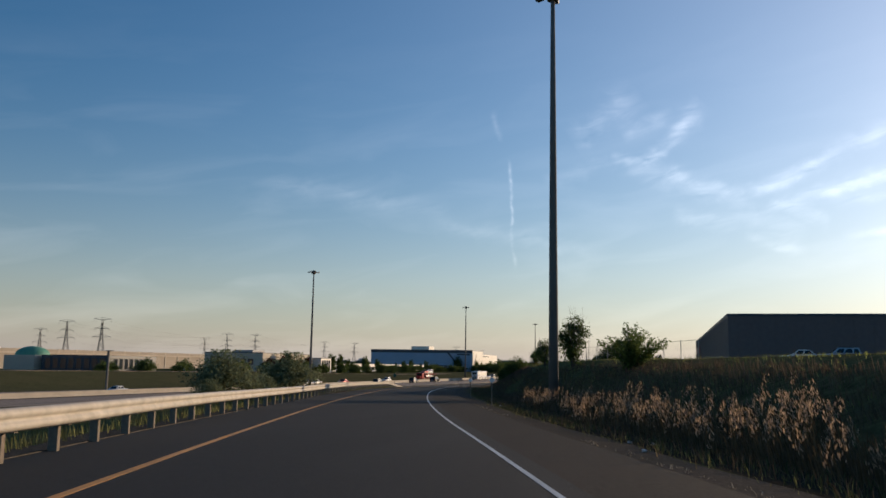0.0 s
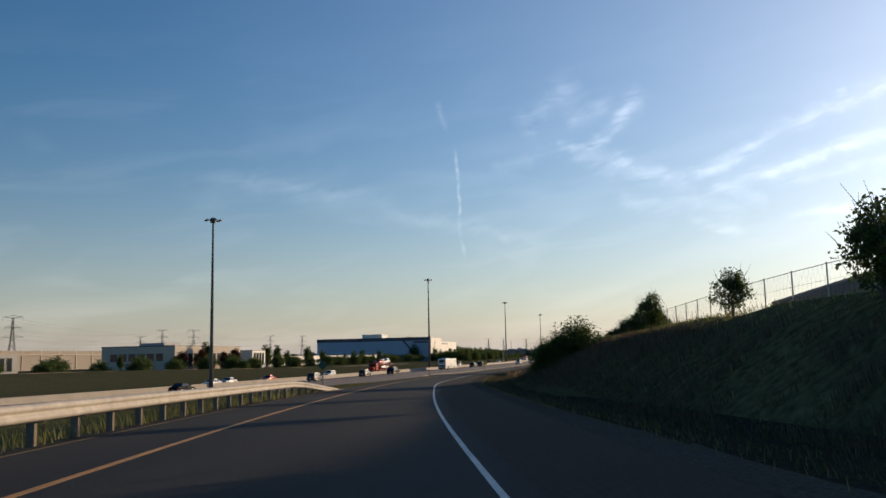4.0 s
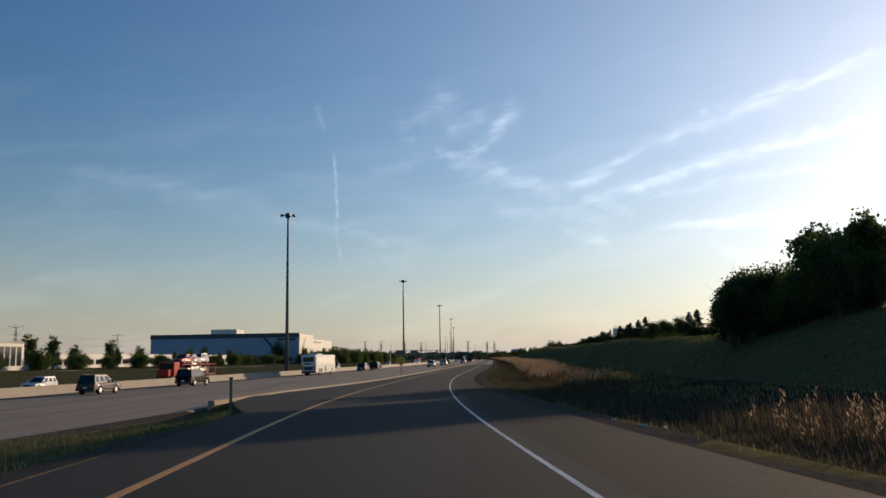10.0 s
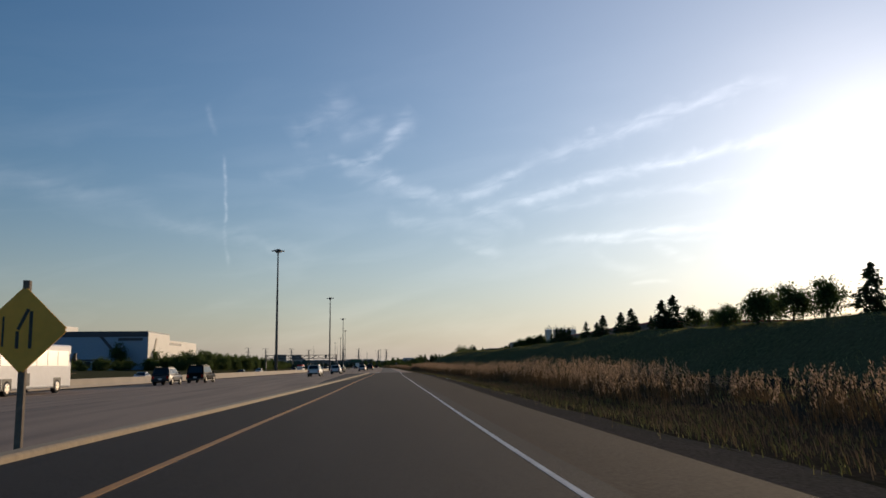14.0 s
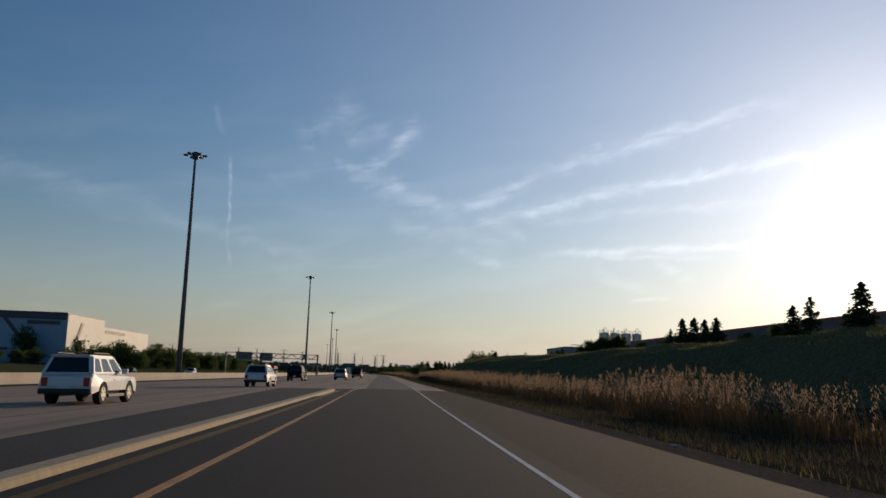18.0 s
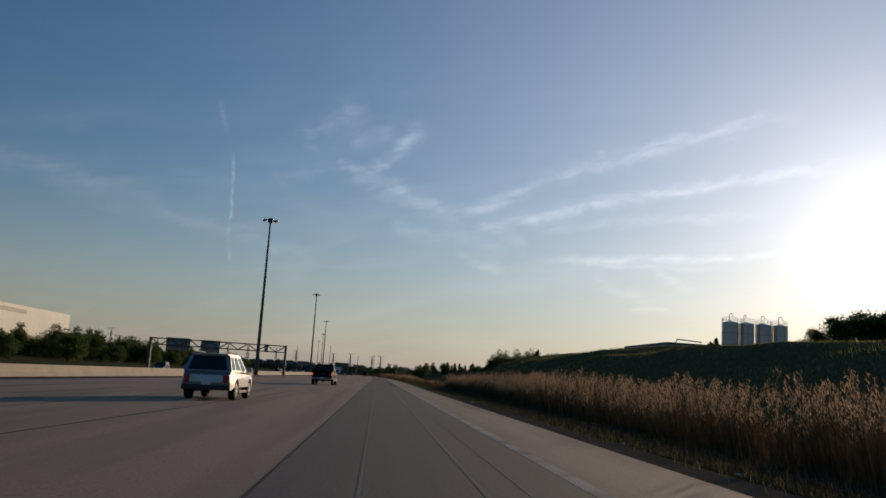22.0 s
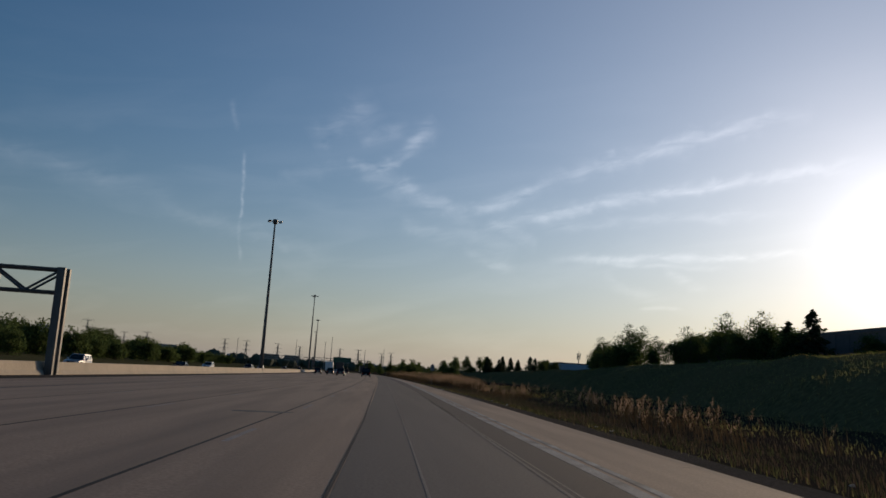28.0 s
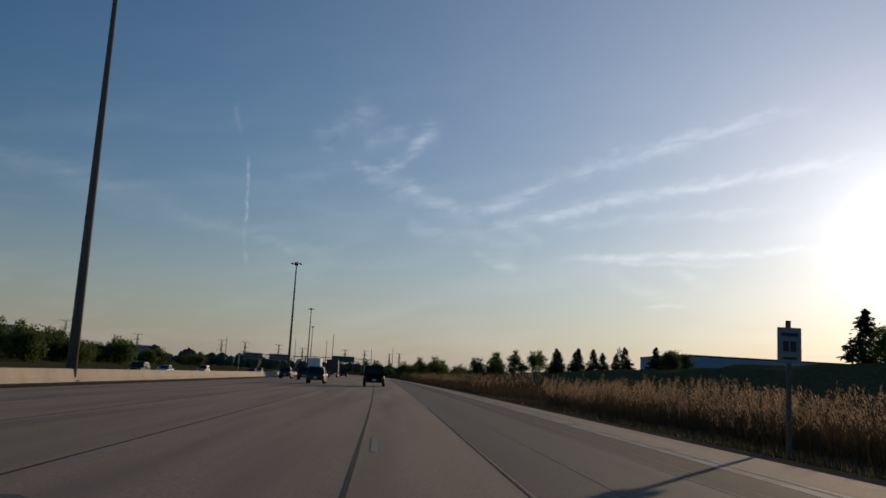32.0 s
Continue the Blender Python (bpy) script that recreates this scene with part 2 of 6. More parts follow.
WHITE = surface("white_line_paint", (0.60, 0.59, 0.57), 0.6, vary=0.12, grain=25, stain=0.5, patch=1.2, tint=(0.28, 0.28, 0.27))
WORN_WHITE = surface("worn_white_line_paint", (0.40, 0.37, 0.33), 0.85, gloss=0.15, vary=0.25, grain=20, stain=0.9, patch=0.8, tint=(0.15, 0.14, 0.125))
FADED_WHITE = surface("worn_broad_line", (0.44, 0.42, 0.39), 0.85, gloss=0.15, vary=0.2, grain=20, stain=0.7, patch=1.0, tint=(0.24, 0.22, 0.2))
GRASS = surface("rough_grass", (0.105, 0.098, 0.046), 1.0, gloss=0.0, vary=0.45, grain=3.0, stain=0.6, patch=0.12, tint=(0.14, 0.115, 0.058), bump=1.0, bump_scale=7)
DITCH_GROUND = surface("dark_ditch_ground", (0.050, 0.040, 0.029), 1.0, gloss=0.0, vary=0.5, grain=9, stain=0.6, patch=0.5, tint=(0.034, 0.034, 0.02), bump=0.35, bump_scale=12)
GRAVEL = surface("gravel_verge", (0.105, 0.088, 0.070), 1.0, gloss=0.0, vary=0.4, grain=16, stain=0.4, patch=0.5, tint=(0.07, 0.066, 0.045), bump=0.9, bump_scale=25)
POLE = surface("galvanised_pole", (0.15, 0.14, 0.13), 0.8, gloss=0.2, vary=0.08, grain=1, stain=0.3, patch=0.4, tint=(0.2, 0.19, 0.18))
LAMP_BODY = surface("lamp_housing", (0.10, 0.10, 0.10), 0.5, metal=0.4, vary=0.1)
GALV = surface("galvanised_rail", (0.50, 0.45, 0.38), 0.72, metal=0.1, gloss=0.3, vary=0.18, grain=3, stain=0.45, patch=1.2, tint=(0.42, 0.36, 0.29), bump=0.15, bump_scale=20)
WOOD_POST = surface("weathered_timber", (0.20, 0.16, 0.12), 0.9, vary=0.25, grain=10, stain=0.4, patch=2, tint=(0.12, 0.095, 0.07), bump=0.4, bump_scale=30)

# ---------------------------------------------------------------- plan: every line of the road as x over y
def curve(*rows):
    """A smooth line through rows of (y, value), straight on at both ends."""
    ys = np.array([r[0] for r in rows], float)
    vs = np.array([r[1] for r in rows], float)
    d = np.gradient(vs, ys)

    def at(y):
        y = np.asarray(y, float)
        k = np.clip(np.searchsorted(ys, y) - 1, 0, len(ys) - 2)
        h = ys[k + 1] - ys[k]
        u = np.clip((y - ys[k]) / h, 0, 1)
        r = ((2 * u - 3) * u * u + 1) * vs[k] + (u * (u - 2) + 1) * u * h * d[k] + (3 - 2 * u) * u * u * vs[k + 1] + (u - 1) * u * u * h * d[k + 1]
        return r + np.where(y < ys[0], (y - ys[0]) * d[0], 0) + np.where(y > ys[-1], (y - ys[-1]) * d[-1], 0)

    return at


def median(y):
    """The middle of the motorway's median wall, on which the masts stand."""
    y = np.asarray(y, float)
    return -8.801e-5 * y * y + 0.125793 * y - 111.72


yellow = curve((-80, 24.0), (-30, 6.7), (-1, -3.04), (14.7, -8.28), (57, -21.1), (84.3, -28.1), (111.3, -34.0), (137.5, -38.85), (173.2, -44.05), (195, -46.6), (208.3, -48.1),
               (217, -48.95), (231, -49.95), (245, -50.6), (263.4, -50.85), (321.5, -49.88), (347.3, -49.5), (401.6, -48.41), (437.8, -47.79), (460, -47.3))
white = curve((-80, 29.3), (-30, 12.0), (0.6, 1.76), (16.3, -3.38), (25, -6.28), (41, -11.3), (58.2, -16.27), (85.4, -23.38), (112.3, -29.39), (138.2, -34.52), (173.8, -39.44), (208.8, -43.16),
              (231.3, -44.71), (263.4, -46.0), (321.5, -45.58), (347.2, -45.15), (401.6, -44.22), (437.7, -43.39), (460, -43.0))
ramp_z = curve((-80, 6.0), (-30, 4.75), (0, 3.86), (15.5, 3.57), (57.5, 2.87), (85, 2.44), (111.8, 1.98), (138, 1.56), (173.5, 1.01), (208.5, 0.54), (231, 0.25), (258, 0.02), (300, 0.0), (420, 0.0))
shoulder_w = curve((-80, 2.4), (0, 2.4), (30, 2.3), (60, 2.5), (115, 2.8), (178, 2.7), (265, 2.0), (300, 2.1), (340, 2.7), (395, 2.9), (437, 2.3))
far_edge = curve((437, -41.1), (455, -41.05), (480, -40.85), (540, -40.2), (630, -39.2), (700, -38.9), (760, -39.3), (830, -40.4), (900, -42.3), (1000, -46.4))
crest_x = curve((-80, 36), (0, 14), (30, 7.5), (60, 1.0), (75, -5), (92, -11.5), (120, -16.5), (150, -19), (180, -18), (210, -16.5), (250, -14.0), (285, -11.0), (326, -6.5), (350, -5), (390, -5), (440, -4), (480, -6), (520, -9), (560, -13), (590, -13.5), (615, -13), (640, -11), (665, -9), (711, -3), (760, 0), (801, 2.4), (950, 0), (1200, -8))
crest_z = curve((-80, 6.2), (0, 5.6), (60, 5.7), (92, 5.6), (120, 5.4), (150, 5.2), (180, 5.2), (210, 5.3), (250, 5.2), (326, 5.1), (350, 5.2), (390, 6.0), (440, 6.2), (480, 6.0), (520, 5.8), (560, 5.9), (590, 6.2), (615, 6.1), (640, 5.2), (665, 4.8), (711, 5.2), (760, 5.2), (801, 5.0), (950, 4.2), (1200, 2.5))
kerb_x = curve((205, -57.6), (228, -56.4), (252, -55.2), (268, -54.15), (280, -53.55), (349, -51.15), (428, -49.2))


def road_right(y):
    return np.where(np.asarray(y) < 437, white(y) + shoulder_w(y), np.where(np.asarray(y) < 1000, far_edge(y), median(y) + 27.8))


def motorway_right(y):
    y = np.asarray(y, float)
    plain = median(y) + 26.3 + np.clip((y - 150) / 80, 0, 1) * 1.6
    return np.where(y < 205, plain, np.where(y < 437, kerb_x(y) - 0.45, np.where(y < 1000, far_edge(y), median(y) + 27.8)))


def motorway_z(x):
    return 0.022 * np.clip(np.asarray(x, float) + 46, -56, 0)


def ramp_left(y):
    return yellow(y) - np.interp(y, [-80, 0, 60, 115, 135, 200, 240, 300, 428], [2.3, 2.2, 2.3, 2.0, 1.6, 1.6, 2.2, 1.5, 0.75])


def service_z(y):
    return np.interp(y, [100, 185, 262, 420, 500], [2.3, 2.1, 1.7, 0.0, -0.1])


def ground_rows(y):
    """The section of the ground at y, from the far left to the far right: (x, z)."""
    m, xe, xl, xr, rz = float(median(y)), float(motorway_right(y)), float(ramp_left(y)), float(road_right(y)), float(ramp_z(y))
    cx, cz = float(crest_x(y)), float(crest_z(y))
    if y >= 430:
        xl, xe = xr - 3.0, xr - 4.0
    xl = max(xl, xe + 0.3)
    ze = float(motorway_z(xe))
    d = min(xr + float(np.interp(y, [80, 110, 210, 260], [6.0, 3.0, 3.0, 6.0])), cx - 4)
    sv = float(service_z(y))
    toe = max(d + 0.5, cx - float(np.interp(y, [60, 100, 230, 300, 440, 520, 600, 650, 700, 800], [12.5, 9.5, 10.5, 14, 16, 19, 16, 13, 11.5, 11.5])))
    lift = float(np.interp(y, [290, 350], [0, 1]))
    swell = lift * (0.5 * math.sin(y / 11.1 + 2) + 0.3 * math.sin(y / 4.9))
    cz += 0.25 * swell
    tz = rz - 0.2 + 0.02 * max(0, toe - d)
    bank = []
    for u, steep, round_top in ((0.2, 0.22, 0.40), (0.4, 0.47, 0.70), (0.6, 0.70, 0.87), (0.8, 0.89, 0.95)):
        f = steep + lift * (round_top - steep)
        bump = lift * (0.34 * math.sin(y / 6.3 + 9 * u) + 0.22 * math.sin(y / 2.9 + 17 * u)) + 0.10 * math.sin(y / 3.7 + 11 * u)
        bank.append((toe + (cx - toe) * u, tz + (cz - tz) * f + bump * (1 - 0.5 * u)))
    return [(-3600, 3.0), (m - 420, 1.6), (m - 150, 1.3), (m - 66, sv), (m - 58, sv), (m - 47, max(sv - 1.3, -0.8)), (m - 33, -0.95), (m - 26, float(motorway_z(m - 24))), (m, float(motorway_z(m))), (xe, ze),
            (0.6 * xe + 0.4 * xl, 0.7 * ze + 0.3 * rz - 0.25), (0.15 * xe + 0.85 * xl, 0.15 * ze + 0.85 * rz - 0.08), (xl, rz), (xr, rz), (xr + 1.3, rz - 0.12), (0.5 * (xr + d), rz - 0.32), (d, rz - 0.42),
            (toe, tz)] + bank + [(cx, cz), (cx + 5, cz + 0.2), (cx + 30, cz + 0.5), (cx + 400, cz + 1), (3600, 8)]


def ground_z(x, y):
    rows = ground_rows(y)
    return float(np.interp(x, [r[0] for r in rows], [r[1] for r in rows]))


# ---------------------------------------------------------------- mesh helpers
def mesh(name, verts, faces, material, parent=None, label="", smooth=False):
    me = bpy.data.meshes.new(name)
    me.from_pydata([tuple(map(float, v)) for v in verts], [], [tuple(map(int, f)) for f in faces])
    me.materials.append(material)
    if smooth:
        me.polygons.foreach_set("use_smooth", [True] * len(me.polygons))
    ob = new(name, me)
    if parent is not None:
        ob.parent = parent
    if label:
        ob["label"] = label
    return ob


def part(name, bm, material, parent=None, label="", smooth=False):
    """Links a bmesh as one mesh object under a thing or a part."""
    me = bpy.data.meshes.new(name)
    bm.to_mesh(me)
    bm.free()
    me.materials.append(material)
    if smooth:
        me.polygons.foreach_set("use_smooth", [True] * len(me.polygons))
    ob = new(name, me)
    if parent is not None:
        ob.parent = parent
    if label:
        ob["label"] = label
    return ob


def thing(name, label, category, group="", at=(0, 0, 0), turn=0.0):
    ob = new(name)
    ob.matrix_basis = pose(*at, 0, 0, turn)
    return tagged(ob, label, category, group)


def box(bm, x0, x1, y0, y1, z0, z1, bevel=0.0, m=None):
    """Adds a box, with bevelled edges where asked."""
    vs = [bm.verts.new((x, y, z)) for x in (x0, x1) for y in (y0, y1) for z in (z0, z1)]
    fs = [bm.faces.new([vs[i] for i in f]) for f in ((0, 1, 3, 2), (4, 6, 7, 5), (0, 4, 5, 1), (2, 3, 7, 6), (0, 2, 6, 4), (1, 5, 7, 3))]
    if m is not None:
        for v in vs:
            v.co = m @ v.co
    if bevel:
        es = list({e for f in fs for e in f.edges})
        bmesh.ops.bevel(bm, geom=es, offset=bevel, segments=2, affect="EDGES", profile=0.5)
    return bm


def boxes(*rows, bevel=0.0):
    bm = bmesh.new()
    for r in rows:
        box(bm, *r, bevel=bevel)
    return bm


def tube(bm, points, radii, sides=8, cap=True):
    """A round tapered bar along points."""
    rings = []
    pts = [Vector(p) for p in points]
    for i, p in enumerate(pts):
        d = (pts[min(i + 1, len(pts) - 1)] - pts[max(i - 1, 0)]).normalized()
        u = d.orthogonal().normalized()
        w = d.cross(u)
        r = radii[i] if hasattr(radii, "__len__") else radii
        rings.append([bm.verts.new(p + r * (math.cos(a) * u + math.sin(a) * w)) for a in (k * 2 * math.pi / sides for k in range(sides))])
    for i, (a, b) in enumerate(zip(rings, rings[1:])):
        if i:
            s = min(range(sides), key=lambda k: (b[k].co - a[0].co).length)
        else:
            s = min(range(sides), key=lambda k: (b[k].co - a[0].co).length)
        rings[i + 1] = b = b[s:] + b[:s]
        for k in range(sides):
            try:
                bm.faces.new((a[k], a[(k + 1) % sides], b[(k + 1) % sides], b[k]))
            except ValueError:
                pass
    if cap:
        for r in (rings[0], rings[-1]):
            try:
                bm.faces.new(r)
            except ValueError:
                pass
    bmesh.ops.recalc_face_normals(bm, faces=bm.faces)
    return bm


def profile(bm, outline, x0, x1, m=None):
    """A solid with the outline of (y, z) points, from x0 to x1."""
    a = [bm.verts.new((x0, y, z)) for y, z in outline]
    b = [bm.verts.new((x1, y, z)) for y, z in outline]
    bm.faces.new(a[::-1])
    bm.faces.new(b)
    n = len(a)
    for k in range(n):
        bm.faces.new((a[k], a[(k + 1) % n], b[(k + 1) % n], b[k]))
    if m is not None:
        for v in a + b:
            v.co = m @ v.co
    return bm


def strip(name, left, right, z, y0, y1, material, step=4.0, thick=0.12, parent=None, label=""):
    """A slab of road between two lines, following z(x, y); its sides reach down by thick."""
    n = max(2, int(round((y1 - y0) / step)) + 1)
    ys = np.linspace(y0, y1, n)
    vs, fs = [], []
    for y in ys:
        a, b = float(left(y)), float(right(y))
        c = min(max(-46.0, a + 0.02 * (b - a)), b - 0.02 * (b - a))
        za, zb, zc = z(a, y), z(b, y), z(c, y)
        vs += [(a, y, za - thick), (a, y, za), (c, y, zc), (b, y, zb), (b, y, zb - thick)]
    for i in range(n - 1):
        o = 5 * i
        fs += [(o + k + 1, o + k, o + k + 5, o + k + 6) for k in range(4)]
    fs += [(4, 3, 2, 1, 0), tuple(range(5 * n - 5, 5 * n))]
    return mesh(name, vs, fs, material, parent, label)


def wall_along(name, line, outline, z, y0, y1, material, step=6.0, parent=None, label=""):
    """A wall with the closed outline of (across, up) points along x = line(y)."""
    n = max(2, int(round((y1 - y0) / step)) + 1)
    k = len(outline)
    vs, fs = [], []
    for y in np.linspace(y0, y1, n):
        x = float(line(y))
        vs += [(x + u, y, z(x, y) + w) for u, w in outline]
    for i in range(n - 1):
        fs += [(i * k + j, i * k + (j + 1) % k, (i + 1) * k + (j + 1) % k, (i + 1) * k + j) for j in range(k)]
    fs += [tuple(range(k))[::-1], tuple(range((n - 1) * k, n * k))]
    return mesh(name, vs, fs, material, parent, label)

# ---------------------------------------------------------------- ground and roads
def build_ground():
    ys = np.concatenate([[-900, -300, -120], np.arange(-80, 1000, 5.0), np.arange(1000, 1500, 25.0), [1700, 2100, 2800, 4200]])
    rows = [ground_rows(y) for y in ys]
    k = len(rows[0])
    rng = np.random.default_rng(4)
    vs = []
    for y, r in zip(ys, rows):
        for j, (x, z) in enumerate(r):
            rough = 0.0 if 2 <= j <= 3 or 7 <= j <= 14 else 0.05
            vs.append((x, y, z - (0.16 if 8 <= j <= 9 or 12 <= j <= 13 else 0.0) + rough * rng.normal()))
    fs = [(i * k + j, i * k + j + 1, (i + 1) * k + j + 1, (i + 1) * k + j) for i in range(len(ys) - 1) for j in range(k - 1)]
    sheet = mesh("ground", vs, fs, GRASS, smooth=True)
    # second, darker ground colour from the verge to the foot of the bank
    sheet.data.materials.append(DITCH_GROUND)
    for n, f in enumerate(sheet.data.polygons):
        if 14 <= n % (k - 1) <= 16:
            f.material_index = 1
    tagged(sheet, "rough roadside grass rising to a bank beside the ramp", "ground", kind="structure")


build_ground()


def mz(dz=0.0):
    return lambda x, y: float(motorway_z(x)) + dz - 0.025


def rz(dz=0.0):
    return lambda x, y: float(ramp_z(y)) + dz - 0.025 + float(motorway_z(x)) * min(1.0, max(0.0, (y - 330) / 60))


def off(line, d):
    return lambda y: line(y) + d


def lane(d):
    return lambda y: median(y) + 0.5 + d


tagged(strip("road_motorway", off(median, 0.2), motorway_right, mz(0.02), -80, 1500, PAVING, step=8), "pale tan concrete motorway lanes with sealed joints", "road", kind="structure")
tagged(strip("road_opposite", off(median, -24), off(median, -0.2), mz(0.02), -80, 1500, PAVING, step=8), "concrete carriageway beyond the median wall", "road", kind="structure")
tagged(strip("road_ramp", ramp_left, lambda y: white(y) + 0.4, rz(0.02), -80, 433.5, ASPHALT), "dark asphalt lane of the entry ramp", "road", kind="structure")
tagged(strip("road_shoulder", lambda y: white(y) + 0.4, road_right, rz(0.016), -80, 433.5, SHOULDER), "worn grey asphalt shoulder of the ramp", "road", kind="structure")
tagged(strip("line_yellow", off(yellow, -0.065), off(yellow, 0.065), rz(0.0235), -80, 424, YELLOW, thick=0.003), "yellow edge line painted along the ramp", "road line", kind="structure")
tagged(strip("line_white", off(white, -0.043), off(white, 0.043), rz(0.0235), -80, 446, WHITE, thick=0.003), "white edge line painted along the ramp", "road line", kind="structure")
wall_prof = [(-0.42, -0.1), (-0.42, 0.08), (-0.24, 0.30), (-0.15, 0.86), (0.15, 0.86), (0.24, 0.30), (0.42, 0.08), (0.42, -0.1)]
tagged(wall_along("wall_median", median, wall_prof, mz(0.02), -80, 1400, BARRIER, step=6), "stained tan concrete median wall", "barrier", kind="structure")
def gore_z(x, y):
    """The gore between ramp and kerb: level with the ramp, falling a little to the kerb."""
    a, b = float(kerb_x(y)), float(ramp_left(y))
    u = min(1.0, max(0.0, (b - x) / max(0.2, b - a)))
    return float(ramp_z(y)) - 0.0056 + 0.6 * float(motorway_z(a)) * u - 0.14 * max(0.0, (240 - y) / 12) * (u > 0.97)


tagged(strip("road_gore_point", lambda y: ramp_left(y) + (kerb_x(y) + 0.1 - ramp_left(y)) * np.clip((np.asarray(y) - 213) / 22, 0.02, 1), lambda y: ramp_left(y) + 0.05, gore_z, 213, 412, ASPHALT, step=3, thick=0.2), "dark asphalt of the gore inside the kerb", "road", kind="structure")
kerb_prof = [(-0.18, -0.5), (-0.17, 0.09), (-0.13, 0.12), (0.13, 0.12), (0.17, 0.09), (0.18, -0.1)]
tagged(wall_along("kerb_gore", kerb_x, kerb_prof, gore_z, 228, 426, KERB, step=4), "raised tan concrete kerb between ramp and motorway", "kerb", kind="structure")
tagged(strip("road_gore", lambda y: kerb_x(np.minimum(y, 428)) - 1.5, lambda y: road_right(y) - 0.01, lambda x, y: float(motorway_z(x)) - 0.018, 412, 446, PAVING, step=2), "pale concrete where ramp and motorway meet", "road", kind="structure")
tagged(strip("road_service", off(median, -65), off(median, -60), lambda x, y: float(service_z(y)) + 0.05, 100, 520, PAVING, step=6), "pale narrow service road beyond the opposite carriageway", "road", kind="structure")
tagged(strip("road_apron", lambda y: kerb_x(np.minimum(y, 428)) - np.interp(y, [330, 360, 432.5], [0.4, 2.0, 4.2]), lambda y: np.where(np.asarray(y) < 426, kerb_x(np.minimum(y, 428)) - 0.2, ramp_left(y) + 0.02), lambda x, y: float(motorway_z(x)) + 0.001, 330, 433.4, APRON, step=3, thick=0.006), "dark asphalt apron between kerb and motorway", "road", kind="structure")
tagged(strip("line_nose", lambda y: np.interp(y, [425, 441, 479], [-48.2, -47.53, -46.95]), lambda y: np.interp(y, [425, 441, 479], [-48.0, -47.37, -46.85]), rz(0.0255), 425, 452, FADED_WHITE, thick=0.003), "broad worn white line past the kerb nose", "road line", kind="structure")

# ---------------------------------------------------------------- light masts
def build_mast():
    mast = thing("light_mast", "tall tapered steel mast with a ring of floodlights", "street lamp", "light masts along the motorway")
    bm = bmesh.new()
    tube(bm, [(0, 0, 0), (0, 0, 10), (0, 0, 20), (0, 0, 29.6)], [0.36, 0.29, 0.22, 0.15], 14)
    part("pole", bm, POLE, mast, smooth=True)
    part("base_plate", boxes((-0.5, 0.5, -0.5, 0.5, 0, 0.06), bevel=0.015), POLE, mast)
    bm = bmesh.new()
    tube(bm, [(0, 0, 29.2), (0, 0, 29.5), (0, 0, 30.0), (0, 0, 30.15)], [0.42, 0.5, 0.5, 0.3], 14)
    part("head", bm, LAMP_BODY, mast)
    for k in range(6):
        a = k * math.pi / 3 + 0.2
        bm = bmesh.new()
        tube(bm, [(0.4 * math.cos(a), 0.4 * math.sin(a), 29.75), (1.0 * math.cos(a), 1.0 * math.sin(a), 29.72)], 0.04, 6)
        arm = part("arm", bm, LAMP_BODY, mast)
        bm = boxes((0.95, 1.55, -0.2, 0.2, 29.56, 29.80), bevel=0.05)
        bmesh.ops.rotate(bm, verts=bm.verts, cent=(0, 0, 0), matrix=Matrix.Rotation(a, 3, "Z"))
        part("floodlight", bm, LAMP_BODY, arm)
    return mast


MAST = build_mast()
MAST.matrix_basis = pose(-89.2, 205.7, -0.85)
for x, y in ((-79.5, 341.5), (-71.7, 483.6), (-66.8, 630.4), (-67.3, 786.4), (-72.0, 955.4), (-82.4, 1122), (-95, 1280)):
    copy_thing(MAST, pose(x, y, float(motorway_z(x)) + 0.05, 0, 0, 40 * math.sin(y)))
copy_thing(MAST, pose(-7.4, 58.45, ground_z(-7.4, 58.45) - 0.35, 0, 0, 15))

# ---------------------------------------------------------------- motorway surface details
for k, d in enumerate((4.9, 8.6, 12.3, 16.0, 19.7)):
    tagged(strip("joint_%d" % (k + 1), lane(d - 0.03), lane(d + 0.03), mz(0.023), 0, 1100, JOINT, step=8, thick=0.002), "dark sealed joint between concrete lanes", "road joint", kind="structure")
tagged(strip("joint_merge", lambda y: np.interp(y, [438, 540, 640, 760], [-47.12, -46.06, -44.91, -44.63]), lambda y: np.interp(y, [438, 540, 640, 760], [-47.08, -46.02, -44.87, -44.6]), rz(0.025), 438, 760, JOINT, step=6, thick=0.004), "dark sealed joint of the merging lane", "road joint", kind="structure")
# dark shoulder strip that also paints in the shade below the median wall
tagged(strip("wall_shadow_shoulder", lane(0.1), lane(3.2), mz(0.0225), -80, 1200, SHOULDER, step=8, thick=0.002), "dark asphalt shoulder along the median wall, with wall shade painted in", "road", kind="structure")
tagged(strip("opposite_shoulder", off(median, -3.4), off(median, -0.45), mz(0.0225), -80, 1200, SHOULDER, step=8, thick=0.002), "dark asphalt shoulder beyond the median wall", "road", kind="structure")
merge_l = curve((437, -47.1), (540, -46.04), (640, -44.89), (760, -44.62), (830, -44.9), (900, -45.8))
merge_r = curve((437, -43.3), (540, -42.3), (640, -41.4), (700, -40.9), (830, -41.4), (900, -43.2))
tagged(strip("road_merge_lane", merge_l, merge_r, rz(0.022), 433.6, 900, LANE_DARK, thick=0.002), "darker tyre-worn concrete of the merging lane", "road", kind="structure")
tagged(strip("line_merge", off(merge_r, -0.13), off(merge_r, 0.10), rz(0.025), 446, 900, WORN_WHITE, thick=0.002), "worn white edge line of the merging lane", "road line", kind="structure")
